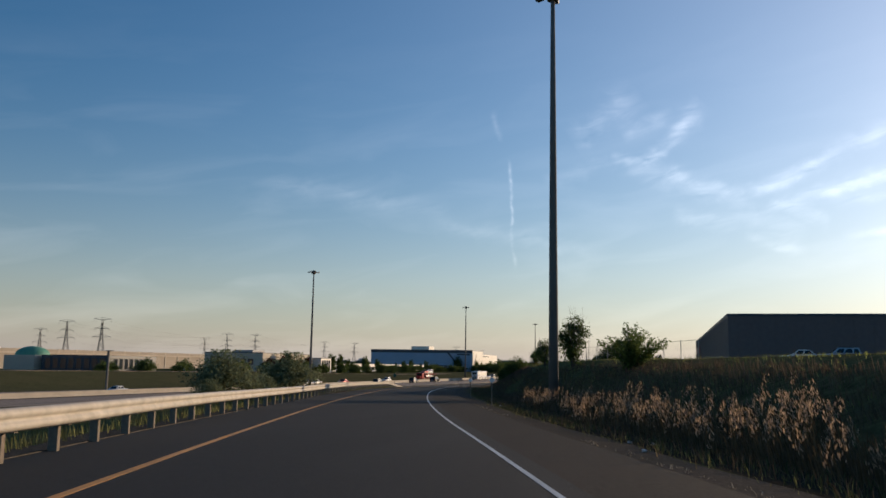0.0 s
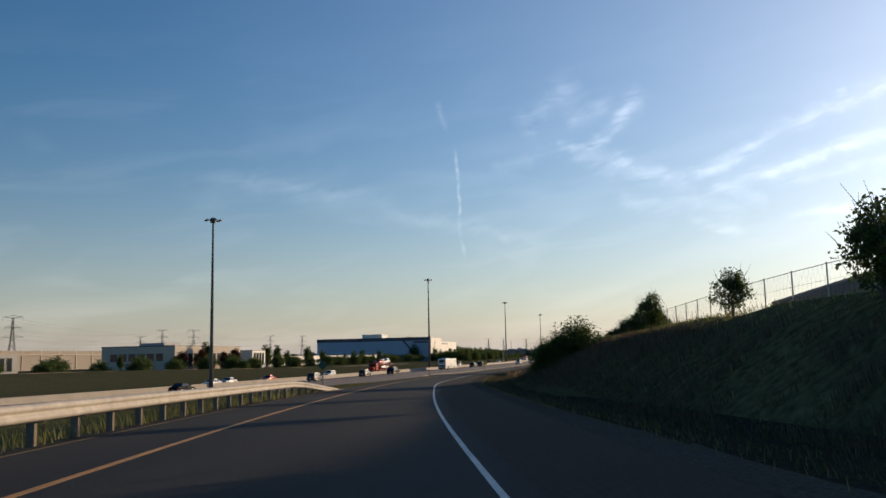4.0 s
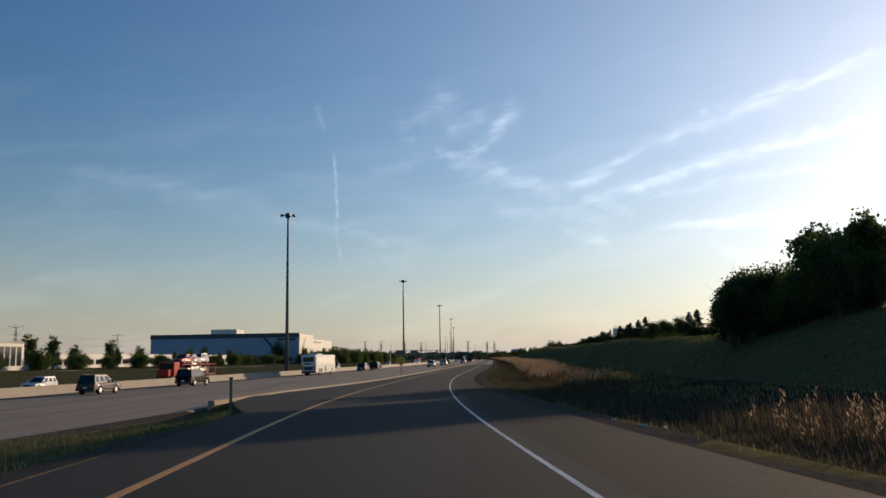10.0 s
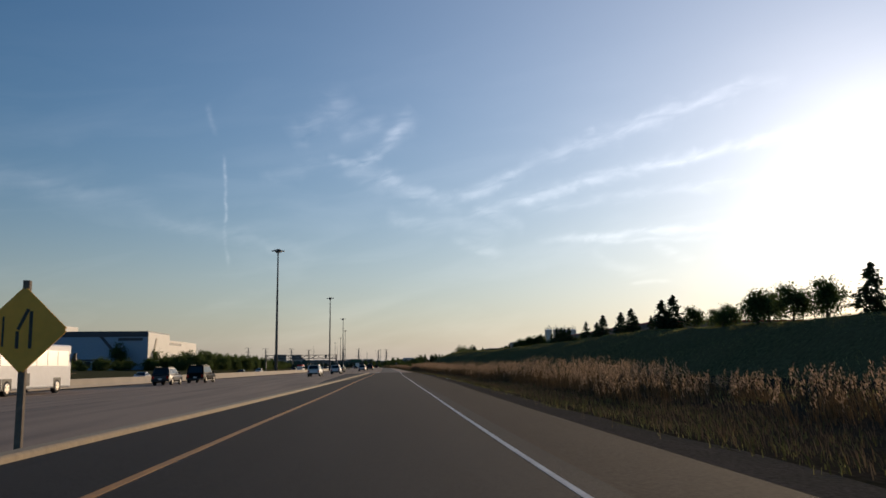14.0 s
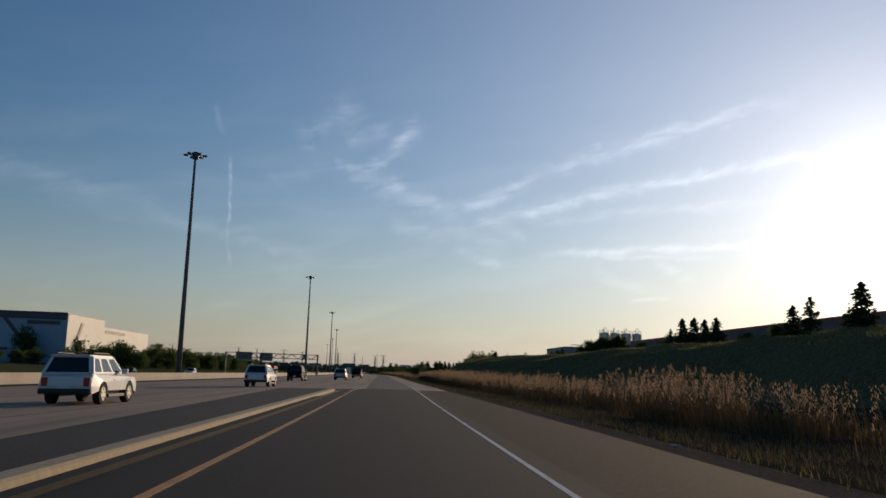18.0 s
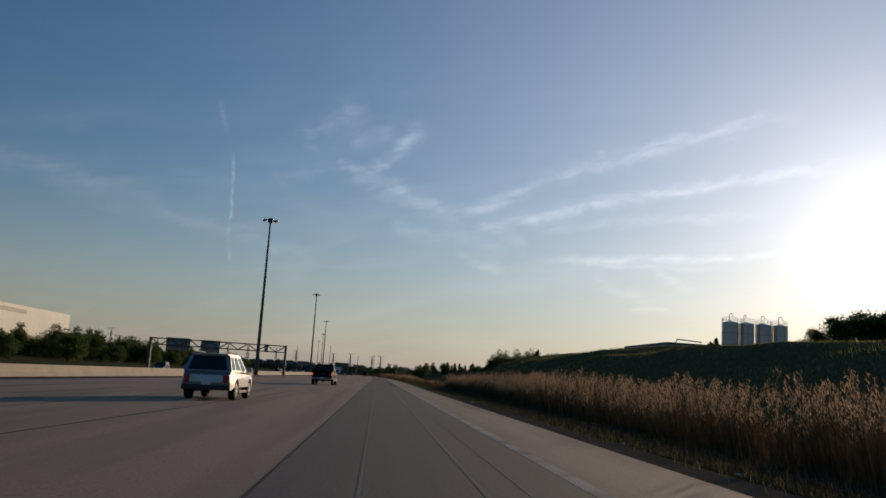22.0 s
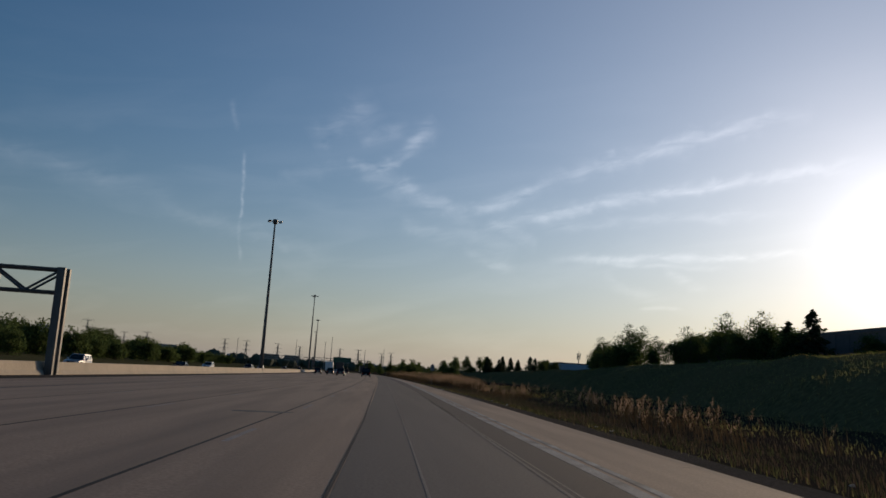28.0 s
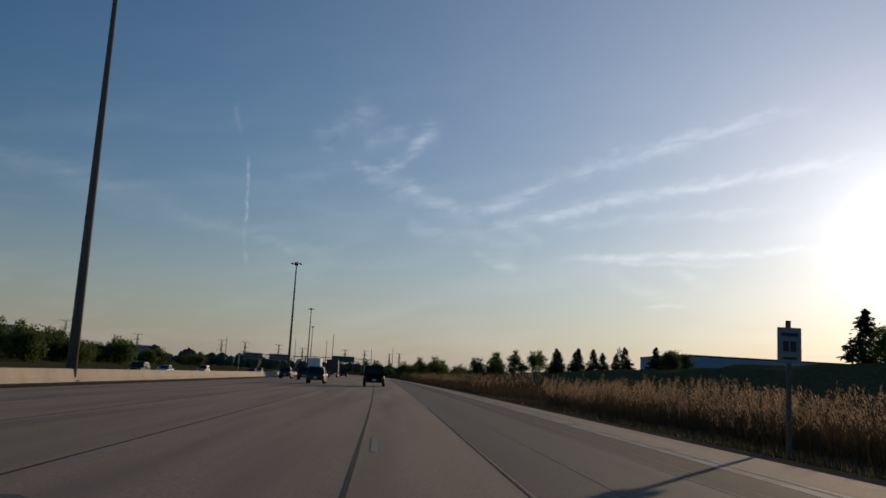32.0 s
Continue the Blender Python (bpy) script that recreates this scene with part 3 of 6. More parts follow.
tagged(strip("line_taper", off(white, 0.16), off(white, 0.28), rz(0.0245), 430, 446, WORN_WHITE, thick=0.002), "worn second white line", "road line", kind="structure")
seam = curve((440, -44.5), (458, -44.45), (540, -43.5), (632, -42.4), (650, -42.15), (720, -42.0), (880, -43.5))
tagged(strip("road_infill", off(seam, 0.03), off(merge_r, -0.16), rz(0.0245), 560, 880, SEAL_STRIP, step=4, thick=0.002), "dark asphalt infill strip beside the edge line", "road", kind="structure")
tagged(strip("line_outer_worn", off(merge_r, 0.20), off(merge_r, 0.34), rz(0.0245), 560, 880, WORN_WHITE, step=4, thick=0.002), "worn second edge line beside the shoulder", "road line", kind="structure")
tagged(strip("groove_seam", off(seam, -0.03), off(seam, 0.03), rz(0.0255), 445, 880, GROOVE, step=6, thick=0.002), "pale worn seam along the merging lane", "road line", kind="structure")
TRACKS = [((0.975, 1.012), 0.0), ((2.73, 2.765), 0.0)]
for k, ((a, b), _) in enumerate(TRACKS):
    tagged(strip("groove_%d" % (k + 1), lambda y, a=a: merge_l(y) + a * (merge_r(y) - merge_l(y)) / 3.6, lambda y, b=b: merge_l(y) + b * (merge_r(y) - merge_l(y)) / 3.6, rz(0.0255), 440, 880, GROOVE, step=6, thick=0.002), "pale worn groove along the merging lane", "road line", kind="structure")


FADED = surface("faded_line_paint", (0.34, 0.29, 0.25), 0.8, vary=0.25, grain=20, stain=0.95, patch=0.7, tint=(0.24, 0.195, 0.165), gloss=0.2)


def dashes(name, line, z, y0, y1, long, gap, material, label):
    vs, fs = [], []
    for y in np.arange(y0, y1, long + gap):
        o = len(vs)
        for yy in (y, y + long):
            x = float(line(yy))
            vs += [(x - 0.055, yy, z(x, yy)), (x + 0.055, yy, z(x, yy))]
        fs.append((o, o + 1, o + 3, o + 2))
    tagged(mesh(name, vs, fs, material), label, "road line", kind="stuff")


for k, d in enumerate((8.85, 12.55, 16.25, 19.95)):
    dashes("lane_dashes_%d" % (k + 1), lane(d), mz(0.024), 60 + 3 * k, 1000, 3.0, 9.0, FADED, "faded white lane dashes")
# cracks and patches across the concrete
vs0, fs0 = [], []
for y in np.arange(440, 900, 4.6):
    xa, xb = float(median(y)) + 4.0, float(road_right(y)) - 0.3
    o = len(vs0)
    for x in (xa, xb):
        vs0 += [(x, y - 0.012, float(motorway_z(x)) - 0.002), (x, y + 0.012, float(motorway_z(x)) - 0.002)]
    fs0.append((o, o + 2, o + 3, o + 1))
tagged(mesh("cross_joints", vs0, fs0, JOINT), "fine sawn joints across the concrete lanes", "road joint", kind="stuff")
for k, (x, y, w, l) in enumerate(((-52.5, 458, 2.4, 1.1), (-49.4, 470, 1.5, 0.6), (-56.5, 455, 1.4, 3.0), (-50.2, 548, 1.6, 0.5), (-53.5, 610, 3.0, 0.8), (-47.6, 642, 1.3, 0.7), (-55.0, 690, 2.2, 0.7), (-50.5, 735, 2.0, 0.8))):
    tagged(strip("patch_%d" % (k + 1), lambda q, x=x, w=w: x - w / 2 + 0.15 * math.sin(3 * q), lambda q, x=x, w=w: x + w / 2 + 0.2 * math.sin(5 * q), mz(0.0235), y, y + l, LANE_DARK, step=0.25, thick=0.002), "dark tar patch on the concrete", "road patch", kind="structure")
tagged(strip("verge_gravel", lambda y: road_right(y) + 0.02, lambda y: road_right(y) + 1.25 + 0.2 * np.sin(0.7 * y) + 0.15 * np.sin(2.3 * y), lambda x, y: ground_z(x, y) + (-0.016 if x < road_right(y) + 0.6 else 0.008), -60, 900, GRAVEL, step=2.5, thick=0.05), "gravel verge with litter along the road edge", "verge", kind="structure")
tagged(strip("verge_gore", lambda y: ramp_left(y) - 0.9 - 0.2 * np.sin(0.9 * y), lambda y: ramp_left(y) + 0.06, lambda x, y: ground_z(x, y) + 0.012, -60, 206, GRAVEL, step=2.5, thick=0.05), "gravel verge beside the ramp", "verge", kind="structure")
tagged(strip("verge_motorway", lambda y: motorway_right(y) - 0.05, lambda y: motorway_right(y) + 0.7 + 0.15 * np.sin(0.8 * y), lambda x, y: float(motorway_z(motorway_right(y))) + 0.004 - 0.16 * max(0.0, x - float(motorway_right(y))), 20, 226, GRAVEL, step=3, thick=0.05), "gravel verge beside the motorway", "verge", kind="structure")
LITTER = surface("litter", (0.45, 0.44, 0.41), 0.85, vary=0.1)
rng1 = np.random.default_rng(15)
lit0 = None
for k in range(40):
    y = rng1.uniform(2, 780)
    x = float(road_right(y)) + rng1.uniform(0.2, 3.5)
    if lit0 is None:
        bm = bmesh.new()
        bmesh.ops.create_icosphere(bm, subdivisions=1, radius=0.09)
        for v in bm.verts:
            v.co = Vector((v.co.x * 1.3, v.co.y * 0.8, v.co.z * 0.5)) + Vector(rng1.normal(size=3)) * 0.015
        lit0 = tagged(part("litter", bm, LITTER), "crumpled white litter on the verge", "litter", "litter on the verge")
        lit0.location = (x, y, ground_z(x, y) + 0.03)
    else:
        copy_thing(lit0, pose(x, y, ground_z(x, y) + 0.03, 0, 0, 70 * k))


# ---------------------------------------------------------------- guard rail on the left of the ramp
def build_guard_rail():
    rail = thing("guard_rail", "weathered double-wave steel guard rail on timber posts", "guard rail")
    line = curve((-40, 7.2), (-5, -3.9), (11.2, -8.9), (16.2, -10.7), (40, -18.0), (62.1, -24.7), (90, -31.8), (115, -36.9), (121, -37.7))
    wave = [(0.0, 0.40), (0.05, 0.43), (0.08, 0.48), (0.05, 0.53), (0.01, 0.56), (0.05, 0.59), (0.08, 0.64), (0.05, 0.69), (0.0, 0.72), (-0.015, 0.715), (0.03, 0.685), (0.055, 0.64), (0.03, 0.60), (-0.015, 0.56), (0.03, 0.52), (0.055, 0.48), (0.03, 0.445), (-0.015, 0.41)]
    y = -38.0
    while y < 121:
        y1 = min(y + 3.81, 121.5)
        k = len(wave)
        vs, fs = [], []
        for j, yy in enumerate(np.linspace(y, y1 + 0.12, 4)):
            x = float(line(yy))
            drop = 0.72 * (max(0, yy - 107.5) / 14.0) ** 1.35
            vs += [(x + u, yy, float(ramp_z(yy)) + w - drop + 0.02) for u, w in wave]
        for i in range(3):
            fs += [(i * k + j, i * k + (j + 1) % k, (i + 1) * k + (j + 1) % k, (i + 1) * k + j) for j in range(k)]
        mesh("rail_panel", vs, fs, GALV, rail, smooth=True)
        y = y1
        if y1 >= 121:
            break
    post = block = None
    for yy in np.arange(-36, 119, 1.905):
        x = float(line(yy))
        z = float(ramp_z(yy)) - 0.72 * (max(0, yy - 107.5) / 14.0) ** 1.35
        turn = math.degrees(math.atan2(-(float(line(yy + 1)) - float(line(yy - 1))), 2.0))
        m = pose(x - 0.02, yy, z, 0, 0, turn)
        if post is None:
            post = part("post", boxes((-0.31, -0.16, -0.065, 0.065, -0.5, 0.62), bevel=0.012), WOOD_POST, rail)
            block = part("block", boxes((-0.158, -0.002, -0.07, 0.07, 0.40, 0.70), bevel=0.008), WOOD_POST, rail)
            post.matrix_basis = block.matrix_basis = m
        else:
            for src in (post, block):
                c = src.copy()
                scene.collection.objects.link(c)
                c.matrix_basis = m
    bm = bmesh.new()
    box(bm, -0.05, 0.09, -0.35, 0.0, 0.36, 0.74, 0.03)
    e = part("end_cap", bm, GALV, rail, "dented steel end cap")
    e.matrix_basis = pose(float(line(121.8)), 122.0, float(ramp_z(122)) - 0.72, 0, 0, 12)
    return rail


build_guard_rail()
# ---------------------------------------------------------------- signs and posts
SIGN_BACK = surface("sign_back_metal", (0.28, 0.28, 0.28), 0.5, metal=0.5, vary=0.08)
SIGN_YELLOW = surface("yellow_sign_face", (0.95, 0.47, 0.05), 0.5, vary=0.06)
SIGN_WHITE = surface("white_sign_face", (0.75, 0.75, 0.75), 0.5, vary=0.04)
# sign face darkened to grey in its colour, as it stands against the sun
SIGN_BACKLIT = surface("backlit_sign_face", (0.30, 0.30, 0.31), 0.5, vary=0.05)
SIGN_DARK = surface("dark_sign_paint", (0.03, 0.03, 0.03), 0.5, vary=0.05)
SIGN_GREEN = surface("green_sign_face", (0.02, 0.09, 0.06), 0.5, vary=0.05)


def diamond(bm, r, y0, y1, cz):
    a = [bm.verts.new((x, y0, z)) for x, z in ((0, cz - r), (r, cz), (0, cz + r), (-r, cz))]
    b = [bm.verts.new((v.co.x, y1, v.co.z)) for v in a]
    bm.faces.new(a)
    bm.faces.new(b[::-1])
    for k in range(4):
        bm.faces.new((a[k], b[k], b[(k + 1) % 4], a[(k + 1) % 4]))
    bmesh.ops.bevel(bm, geom=[e for e in bm.edges if abs(e.verts[0].co.y - e.verts[1].co.y) > 1e-4], offset=r * 0.06, segments=2, affect="EDGES")
    return bm


def merge_sign():
    s = thing("merge_sign", "yellow diamond road sign with a black merging-lanes symbol", "road sign", at=(-53.3, 290.5, ground_z(-53.3, 290.5)), turn=0)
    part("post", boxes((-0.05, 0.05, -0.0, 0.1, -0.3, 2.75), bevel=0.01), WOOD_POST, s)
    plate = part("plate", diamond(bmesh.new(), 0.66, -0.03, -0.003, 2.0), SIGN_YELLOW, s)
    part("border", boxes((-0.30, -0.27, -0.034, -0.031, 1.75, 2.2)), SIGN_DARK, plate)
    bm = boxes((0.09, 0.14, -0.036, -0.031, 1.72, 2.28))
    box(bm, -0.10, -0.05, -0.036, -0.031, 1.72, 1.98)
    box(bm, -0.10, -0.05, -0.036, -0.031, 0, 0.34, m=Matrix.Translation((0.0, 0, 1.97)) @ Matrix.Rotation(radians(24), 4, "Y"))
    part("symbol", bm, SIGN_DARK, plate, "black merging-lane arrows")
    return s


merge_sign()


def marker(name, label, x, y, top, r, face, turn=0):
    z = ground_z(x, y)
    s = thing(name, label, "road sign", at=(x, y, z), turn=turn)
    part("post", boxes((-0.03, 0.03, 0.0, 0.05, -0.3, top - z), bevel=0.006), WOOD_POST, s)
    part("plate", diamond(bmesh.new(), r, -0.02, -0.002, top - z - 0.1), face, s)
    return s


marker("marker_sign", "small white diamond marker on a timber post", -8.8, 44.0, 4.44, 0.17, SIGN_WHITE, 15)
marker("marker_sign", "small white diamond marker on a timber post", -12.8, 56.6, 4.21, 0.16, SIGN_WHITE, 12)
marker("marker_sign", "small green diamond marker behind the guard rail end", -40.2, 125, 3.5, 0.36, SIGN_GREEN, 10)
d0 = thing("delineator", "thin dark marker post on the gore", "marker post", at=(-53.6, 222, ground_z(-53.6, 222)))
part("post", boxes((-0.06, 0.06, -0.03, 0.03, -0.3, 1.35), bevel=0.01), WOOD_POST, d0)
part("cap", boxes((-0.08, 0.08, -0.045, 0.045, 1.352, 1.45), bevel=0.01), SIGN_DARK, d0)
s0 = thing("speed_sign", "rectangular road sign with dark figures on a post, face greyed for backlight", "road sign", at=(-36.6, 747.5, ground_z(-36.6, 747.5)), turn=-4)
gz0 = ground_z(-36.6, 747.5)
part("post", boxes((-0.05, 0.05, 0.0, 0.1, -0.3, 3.0 - gz0), bevel=0.01), WOOD_POST, s0)
plate0 = part("plate", boxes((-0.29, 0.29, -0.03, -0.003, 1.98 - gz0, 2.83 - gz0), bevel=0.01), SIGN_BACKLIT, s0)
for k, (a, b, c, d) in enumerate(((-0.20, 0.20, 2.62, 2.70), (-0.16, -0.02, 2.25, 2.5), (0.02, 0.16, 2.25, 2.5), (-0.18, 0.18, 2.06, 2.12))):
    part("figure_bar", boxes((a, b, -0.036, -0.031, c - gz0, d - gz0)), SIGN_DARK, plate0)
p0 = thing("sign_post", "tall thin post with a small top plate behind the guard rail", "post", at=(-97.6, 134, float(motorway_z(-97.6)) + 0.8))
part("post", boxes((-0.16, 0.16, -0.16, 0.16, 0, 7.0), bevel=0.02), POLE, p0)
part("top_plate", boxes((-0.6, 1.0, -0.2, 0.2, 7.002, 7.15), bevel=0.02), POLE, p0)


# ---------------------------------------------------------------- overhead gantries
def gantry(name, label, xa, xb, y, zlo, zhi, panels, base):
    g = thing(name, label, "gantry", at=(xa, y, 0))
    w = xb - xa
    for x in (0, w):
        for d in (-0.45, 0.45):
            bm = bmesh.new()
            box(bm, x - 0.26, x + 0.26, d - 0.16, d + 0.16, base, zhi + 0.15, 0.02)
            part("column", bm, LAMP_BODY, g)
    n = max(4, int(w / 2.2))
    for d in (-0.45, 0.45):
        bm = bmesh.new()
        for z in (zlo, zhi):
            tube(bm, [(0, d, z), (w, d, z)], 0.12, 6)
        part("chord", bm, LAMP_BODY, g)
        bm = bmesh.new()
        for k in range(n):
            a, b = w * k / n, w * (k + 1) / n
            tube(bm, [(a, d, zlo if k % 2 else zhi), (b, d, zhi if k % 2 else zlo)], 0.085, 5)
        part("truss_bracing", bm, LAMP_BODY, g)
    bm = bmesh.new()
    for k in range(n + 1):
        for z in (zlo, zhi):
            tube(bm, [(w * k / n, -0.45, z), (w * k / n, 0.45, z)], 0.035, 4)
    part("cross_ties", bm, LAMP_BODY, g)
    for a, b, z0, z1, front in panels:
        pn = part("sign_panel", boxes((a - xa, b - xa, -0.72 if front else 0.56, -0.60 if front else 0.68, z0, z1), bevel=0.02), SIGN_GREEN if front else SIGN_BACK, g)
        part("panel_rib", boxes(*[(a - xa + 0.1, b - xa - 0.1, -0.60 if front else 0.52, -0.55 if front else 0.56, z0 + f * (z1 - z0), z0 + f * (z1 - z0) + 0.08) for f in (0.2, 0.7)]), LAMP_BODY, pn)
    return g


gantry("gantry", "dark steel lattice sign gantry over the opposite carriageway", -98.7, -66.3, 678, 5.0, 6.55, ((-95.2, -89.4, 3.9, 6.9, False), (-86.9, -82.3, 3.9, 6.8, False), (-71.6, -70.7, 4.9, 6.7, False)), -1.0)
gantry("gantry", "far green overhead sign gantry above the motorway", -86, -52, 1150, 6.2, 7.6, ((-73, -62, 5.6, 8.6, True),), -0.8)
gantry("gantry", "far sign gantry over the opposite carriageway", -115, -84, 1130, 5.6, 7.0, ((-113, -104, 4.6, 7.6, False), (-101, -92, 4.6, 7.6, False)), -1.2)

# ---------------------------------------------------------------- plants
def leafy(name, base, glow, vary=0.3, patch=0.8):
    """A leaf surface: diffuse, with part of the light passing through."""
    m = surface(name, base, 0.85, vary=0.25, grain=6, stain=0.3, patch=patch, island=vary, gloss=0.04)
    nt = m.node_tree
    p = nt.nodes["Principled BSDF"]
    t = nt.nodes.new("ShaderNodeBsdfTranslucent")
    s = nt.nodes.new("ShaderNodeMixShader")
    s.inputs[0].default_value = glow
    nt.links.new(p.inputs["Base Color"].links[0].from_socket, t.inputs["Color"])
    nt.links.new(p.outputs[0], s.inputs[1])
    nt.links.new(t.outputs[0], s.inputs[2])
    nt.links.new(s.outputs[0], nt.nodes["Material Output"].inputs["Surface"])
    return m


LEAF = leafy("broad_leaves", (0.085, 0.118, 0.040), 0.6)
LEAF_PALE = leafy("willow_leaves", (0.20, 0.22, 0.12), 0.35)
LEAF_BRIGHT = leafy("sumac_leaves", (0.12, 0.165, 0.05), 0.6)
LEAF_RED = leafy("copper_leaves", (0.085, 0.032, 0.022), 0.3)
NEEDLE = leafy("needles", (0.045, 0.068, 0.034), 0.3)
REED = leafy("reed_stems", (0.125, 0.085, 0.045), 0.3, 0.35)
PLUME = leafy("reed_plumes", (0.40, 0.28, 0.185), 0.5, 0.4)
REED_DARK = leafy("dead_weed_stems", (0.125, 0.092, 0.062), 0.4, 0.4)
BLADE = leafy("grass_blades", (0.215, 0.205, 0.078), 0.65, 0.4)
DRY = leafy("dry_grass_blades", (0.22, 0.165, 0.085), 0.4, 0.35)
BARK = surface("bark", (0.085, 0.066, 0.050), 0.95, vary=0.3, grain=14, stain=0.3, patch=2, bump=0.8, bump_scale=20)
TWIG = surface("bare_twigs", (0.20, 0.165, 0.13), 0.9, vary=0.2)


def quads(name, centres, long, wide, sizes, material, parent=None, ratio=0.5):
    """Many small leaf quads: centre, long and wide unit directions, and a size each."""
    n = len(centres)
    c, a, b, s = centres, long * sizes[:, None], wide * sizes[:, None] * ratio, None
    bend = np.cross(long, wide) * sizes[:, None] * 0.12
    v = np.stack([c - a * 0.5, c + b * 0.5 + bend, c + a * 0.5, c - b * 0.5 + bend], 1).reshape(-1, 3)
    me = bpy.data.meshes.new(name)
    me.vertices.add(4 * n)
    me.vertices.foreach_set("co", v.ravel())
    me.loops.add(4 * n)
    me.loops.foreach_set("vertex_index", np.arange(4 * n))
    me.polygons.add(n)
    me.polygons.foreach_set("loop_start", np.arange(0, 4 * n, 4))
    me.polygons.foreach_set("loop_total", np.full(n, 4))
    me.update(calc_edges=True)
    me.materials.append(material)
    ob = new(name, me)
    if parent is not None:
        ob.parent = parent
    return ob


def unit(v):
    return v / np.maximum(np.linalg.norm(v, axis=-1, keepdims=True), 1e-9)


def broadleaf(name, label, h, w, seed, leaf, category="tree", low=0.25, leaves=2600, size=0.34, bare=0.0, group="", upright=0.0, ratio=0.6, far=False):
    """A tree or shrub: tapered trunk, limbs that fork, and a crown of loose leaf clumps with gaps."""
    rng = np.random.default_rng(seed)
    tree = thing(name, label, category, group)
    bm = bmesh.new()
    tube(bm, [(0, 0, -0.15), (0.03 * w * rng.normal(), 0, h * 0.25), (0.05 * w * rng.normal(), 0.04 * w * rng.normal(), h * 0.5), (0, 0, h * 0.78)], [0.035 * h * 0.9, 0.026 * h, 0.017 * h, 0.006 * h], 7)
    part("trunk", bm, BARK, tree)
    tips = []
    for k in range(11):
        a = 2.4 * k + rng.uniform(-0.4, 0.4)
        z0 = h * (low * 0.6 + 0.55 * k / 11)
        reach = w * 0.5 * rng.uniform(0.55, 1.0) * math.sin(math.pi * min(0.95, 0.22 + 0.75 * k / 11)) * (1 - 0.5 * upright)
        rise = h * rng.uniform(0.10, 0.22) * (1 + 1.2 * upright)
        p0, p1 = Vector((0, 0, z0)), Vector((0.5 * reach * math.cos(a), 0.5 * reach * math.sin(a), z0 + 0.55 * rise))
        p2 = Vector((reach * math.cos(a), reach * math.sin(a), z0 + rise))
        if not (far and k):
            bm = bmesh.new()
        tube(bm, [p0, p1, p2], [0.012 * h, 0.008 * h, 0.002 * h], 5)
        for _ in range(2):
            q = p1.lerp(p2, rng.uniform(0.1, 0.6))
            e = q + Vector(rng.normal(size=3)) * 0.09 * w + Vector((0, 0, 0.08 * h))
            tube(bm, [q, e], [0.005 * h, 0.0015 * h], 4)
            tips.append(np.array(e))
        if not far:
            part("limb", bm, BARK, tree)
        tips += [np.array(p2), np.array(p1)]
    if far:
        part("branches", bm, BARK, tree)["kind"] = "stuff"
    # the crown is a handful of uneven lobes, each a cluster of clumps
    n_lobe, per = 9, 8
    zc = h * (low + (1 - low) * 0.48)
    lobe = unit(rng.normal(size=(n_lobe, 3))) * rng.uniform(0.35, 0.75, n_lobe)[:, None] * np.array([w * 0.46, w * 0.46, h * (1 - low) * 0.46])
    lobe[0] = (0.10 * w * rng.normal(), 0.10 * w * rng.normal(), 0.30 * h * (1 - low))
    lobe[:, :2] *= (1 - 0.45 * np.clip(lobe[:, 2:] / (h * 0.45), -0.3, 1))
    big = rng.uniform(0.14, 0.25, n_lobe)
    u = unit(rng.normal(size=(n_lobe * per, 3)))
    cl = np.repeat(lobe, per, 0) + u * (np.repeat(big, per) * rng.uniform(0.5, 1.0, n_lobe * per))[:, None] * np.array([w, w, 0.8 * h * (1 - low)])
    cl += np.array([0, 0, zc])
    cl[:, 2] = np.clip(cl[:, 2], 0.10 * h * (low > 0.1), 0.97 * h)
    cl = np.vstack([cl, np.array(tips)])
    cl = cl[rng.random(len(cl)) > bare]
    k = rng.integers(0, len(cl), leaves)
    spread = w * rng.uniform(0.05, 0.10, len(cl))
    c = cl[k] + np.clip(rng.normal(size=(leaves, 3)), -2.3, 2.3) * spread[k][:, None] * np.array([1, 1, 0.7])
    c[:, 2] = np.clip(c[:, 2], 0.05, h)
    lo = unit(rng.normal(size=(leaves, 3)) + np.array([0, 0, upright]))
    wi = unit(np.cross(lo, rng.normal(size=(leaves, 3))))
    quads("crown", c, lo, wi, size * rng.uniform(0.6, 1.3, leaves), leaf, tree, ratio)
    if bare:
        bm = bmesh.new()
        for _ in range(90):
            p = Vector(tips[rng.integers(len(tips))])
            e = p + Vector((rng.normal() * 0.12 * w, rng.normal() * 0.12 * w, h * rng.uniform(0.14, 0.40)))
            tube(bm, [p, p.lerp(e, 0.5) + Vector(rng.normal(size=3)) * 0.03 * w, e], [0.013, 0.009, 0.004], 3, cap=False)
        part("bare_twig", bm, TWIG, tree)["kind"] = "stuff"
    return tree


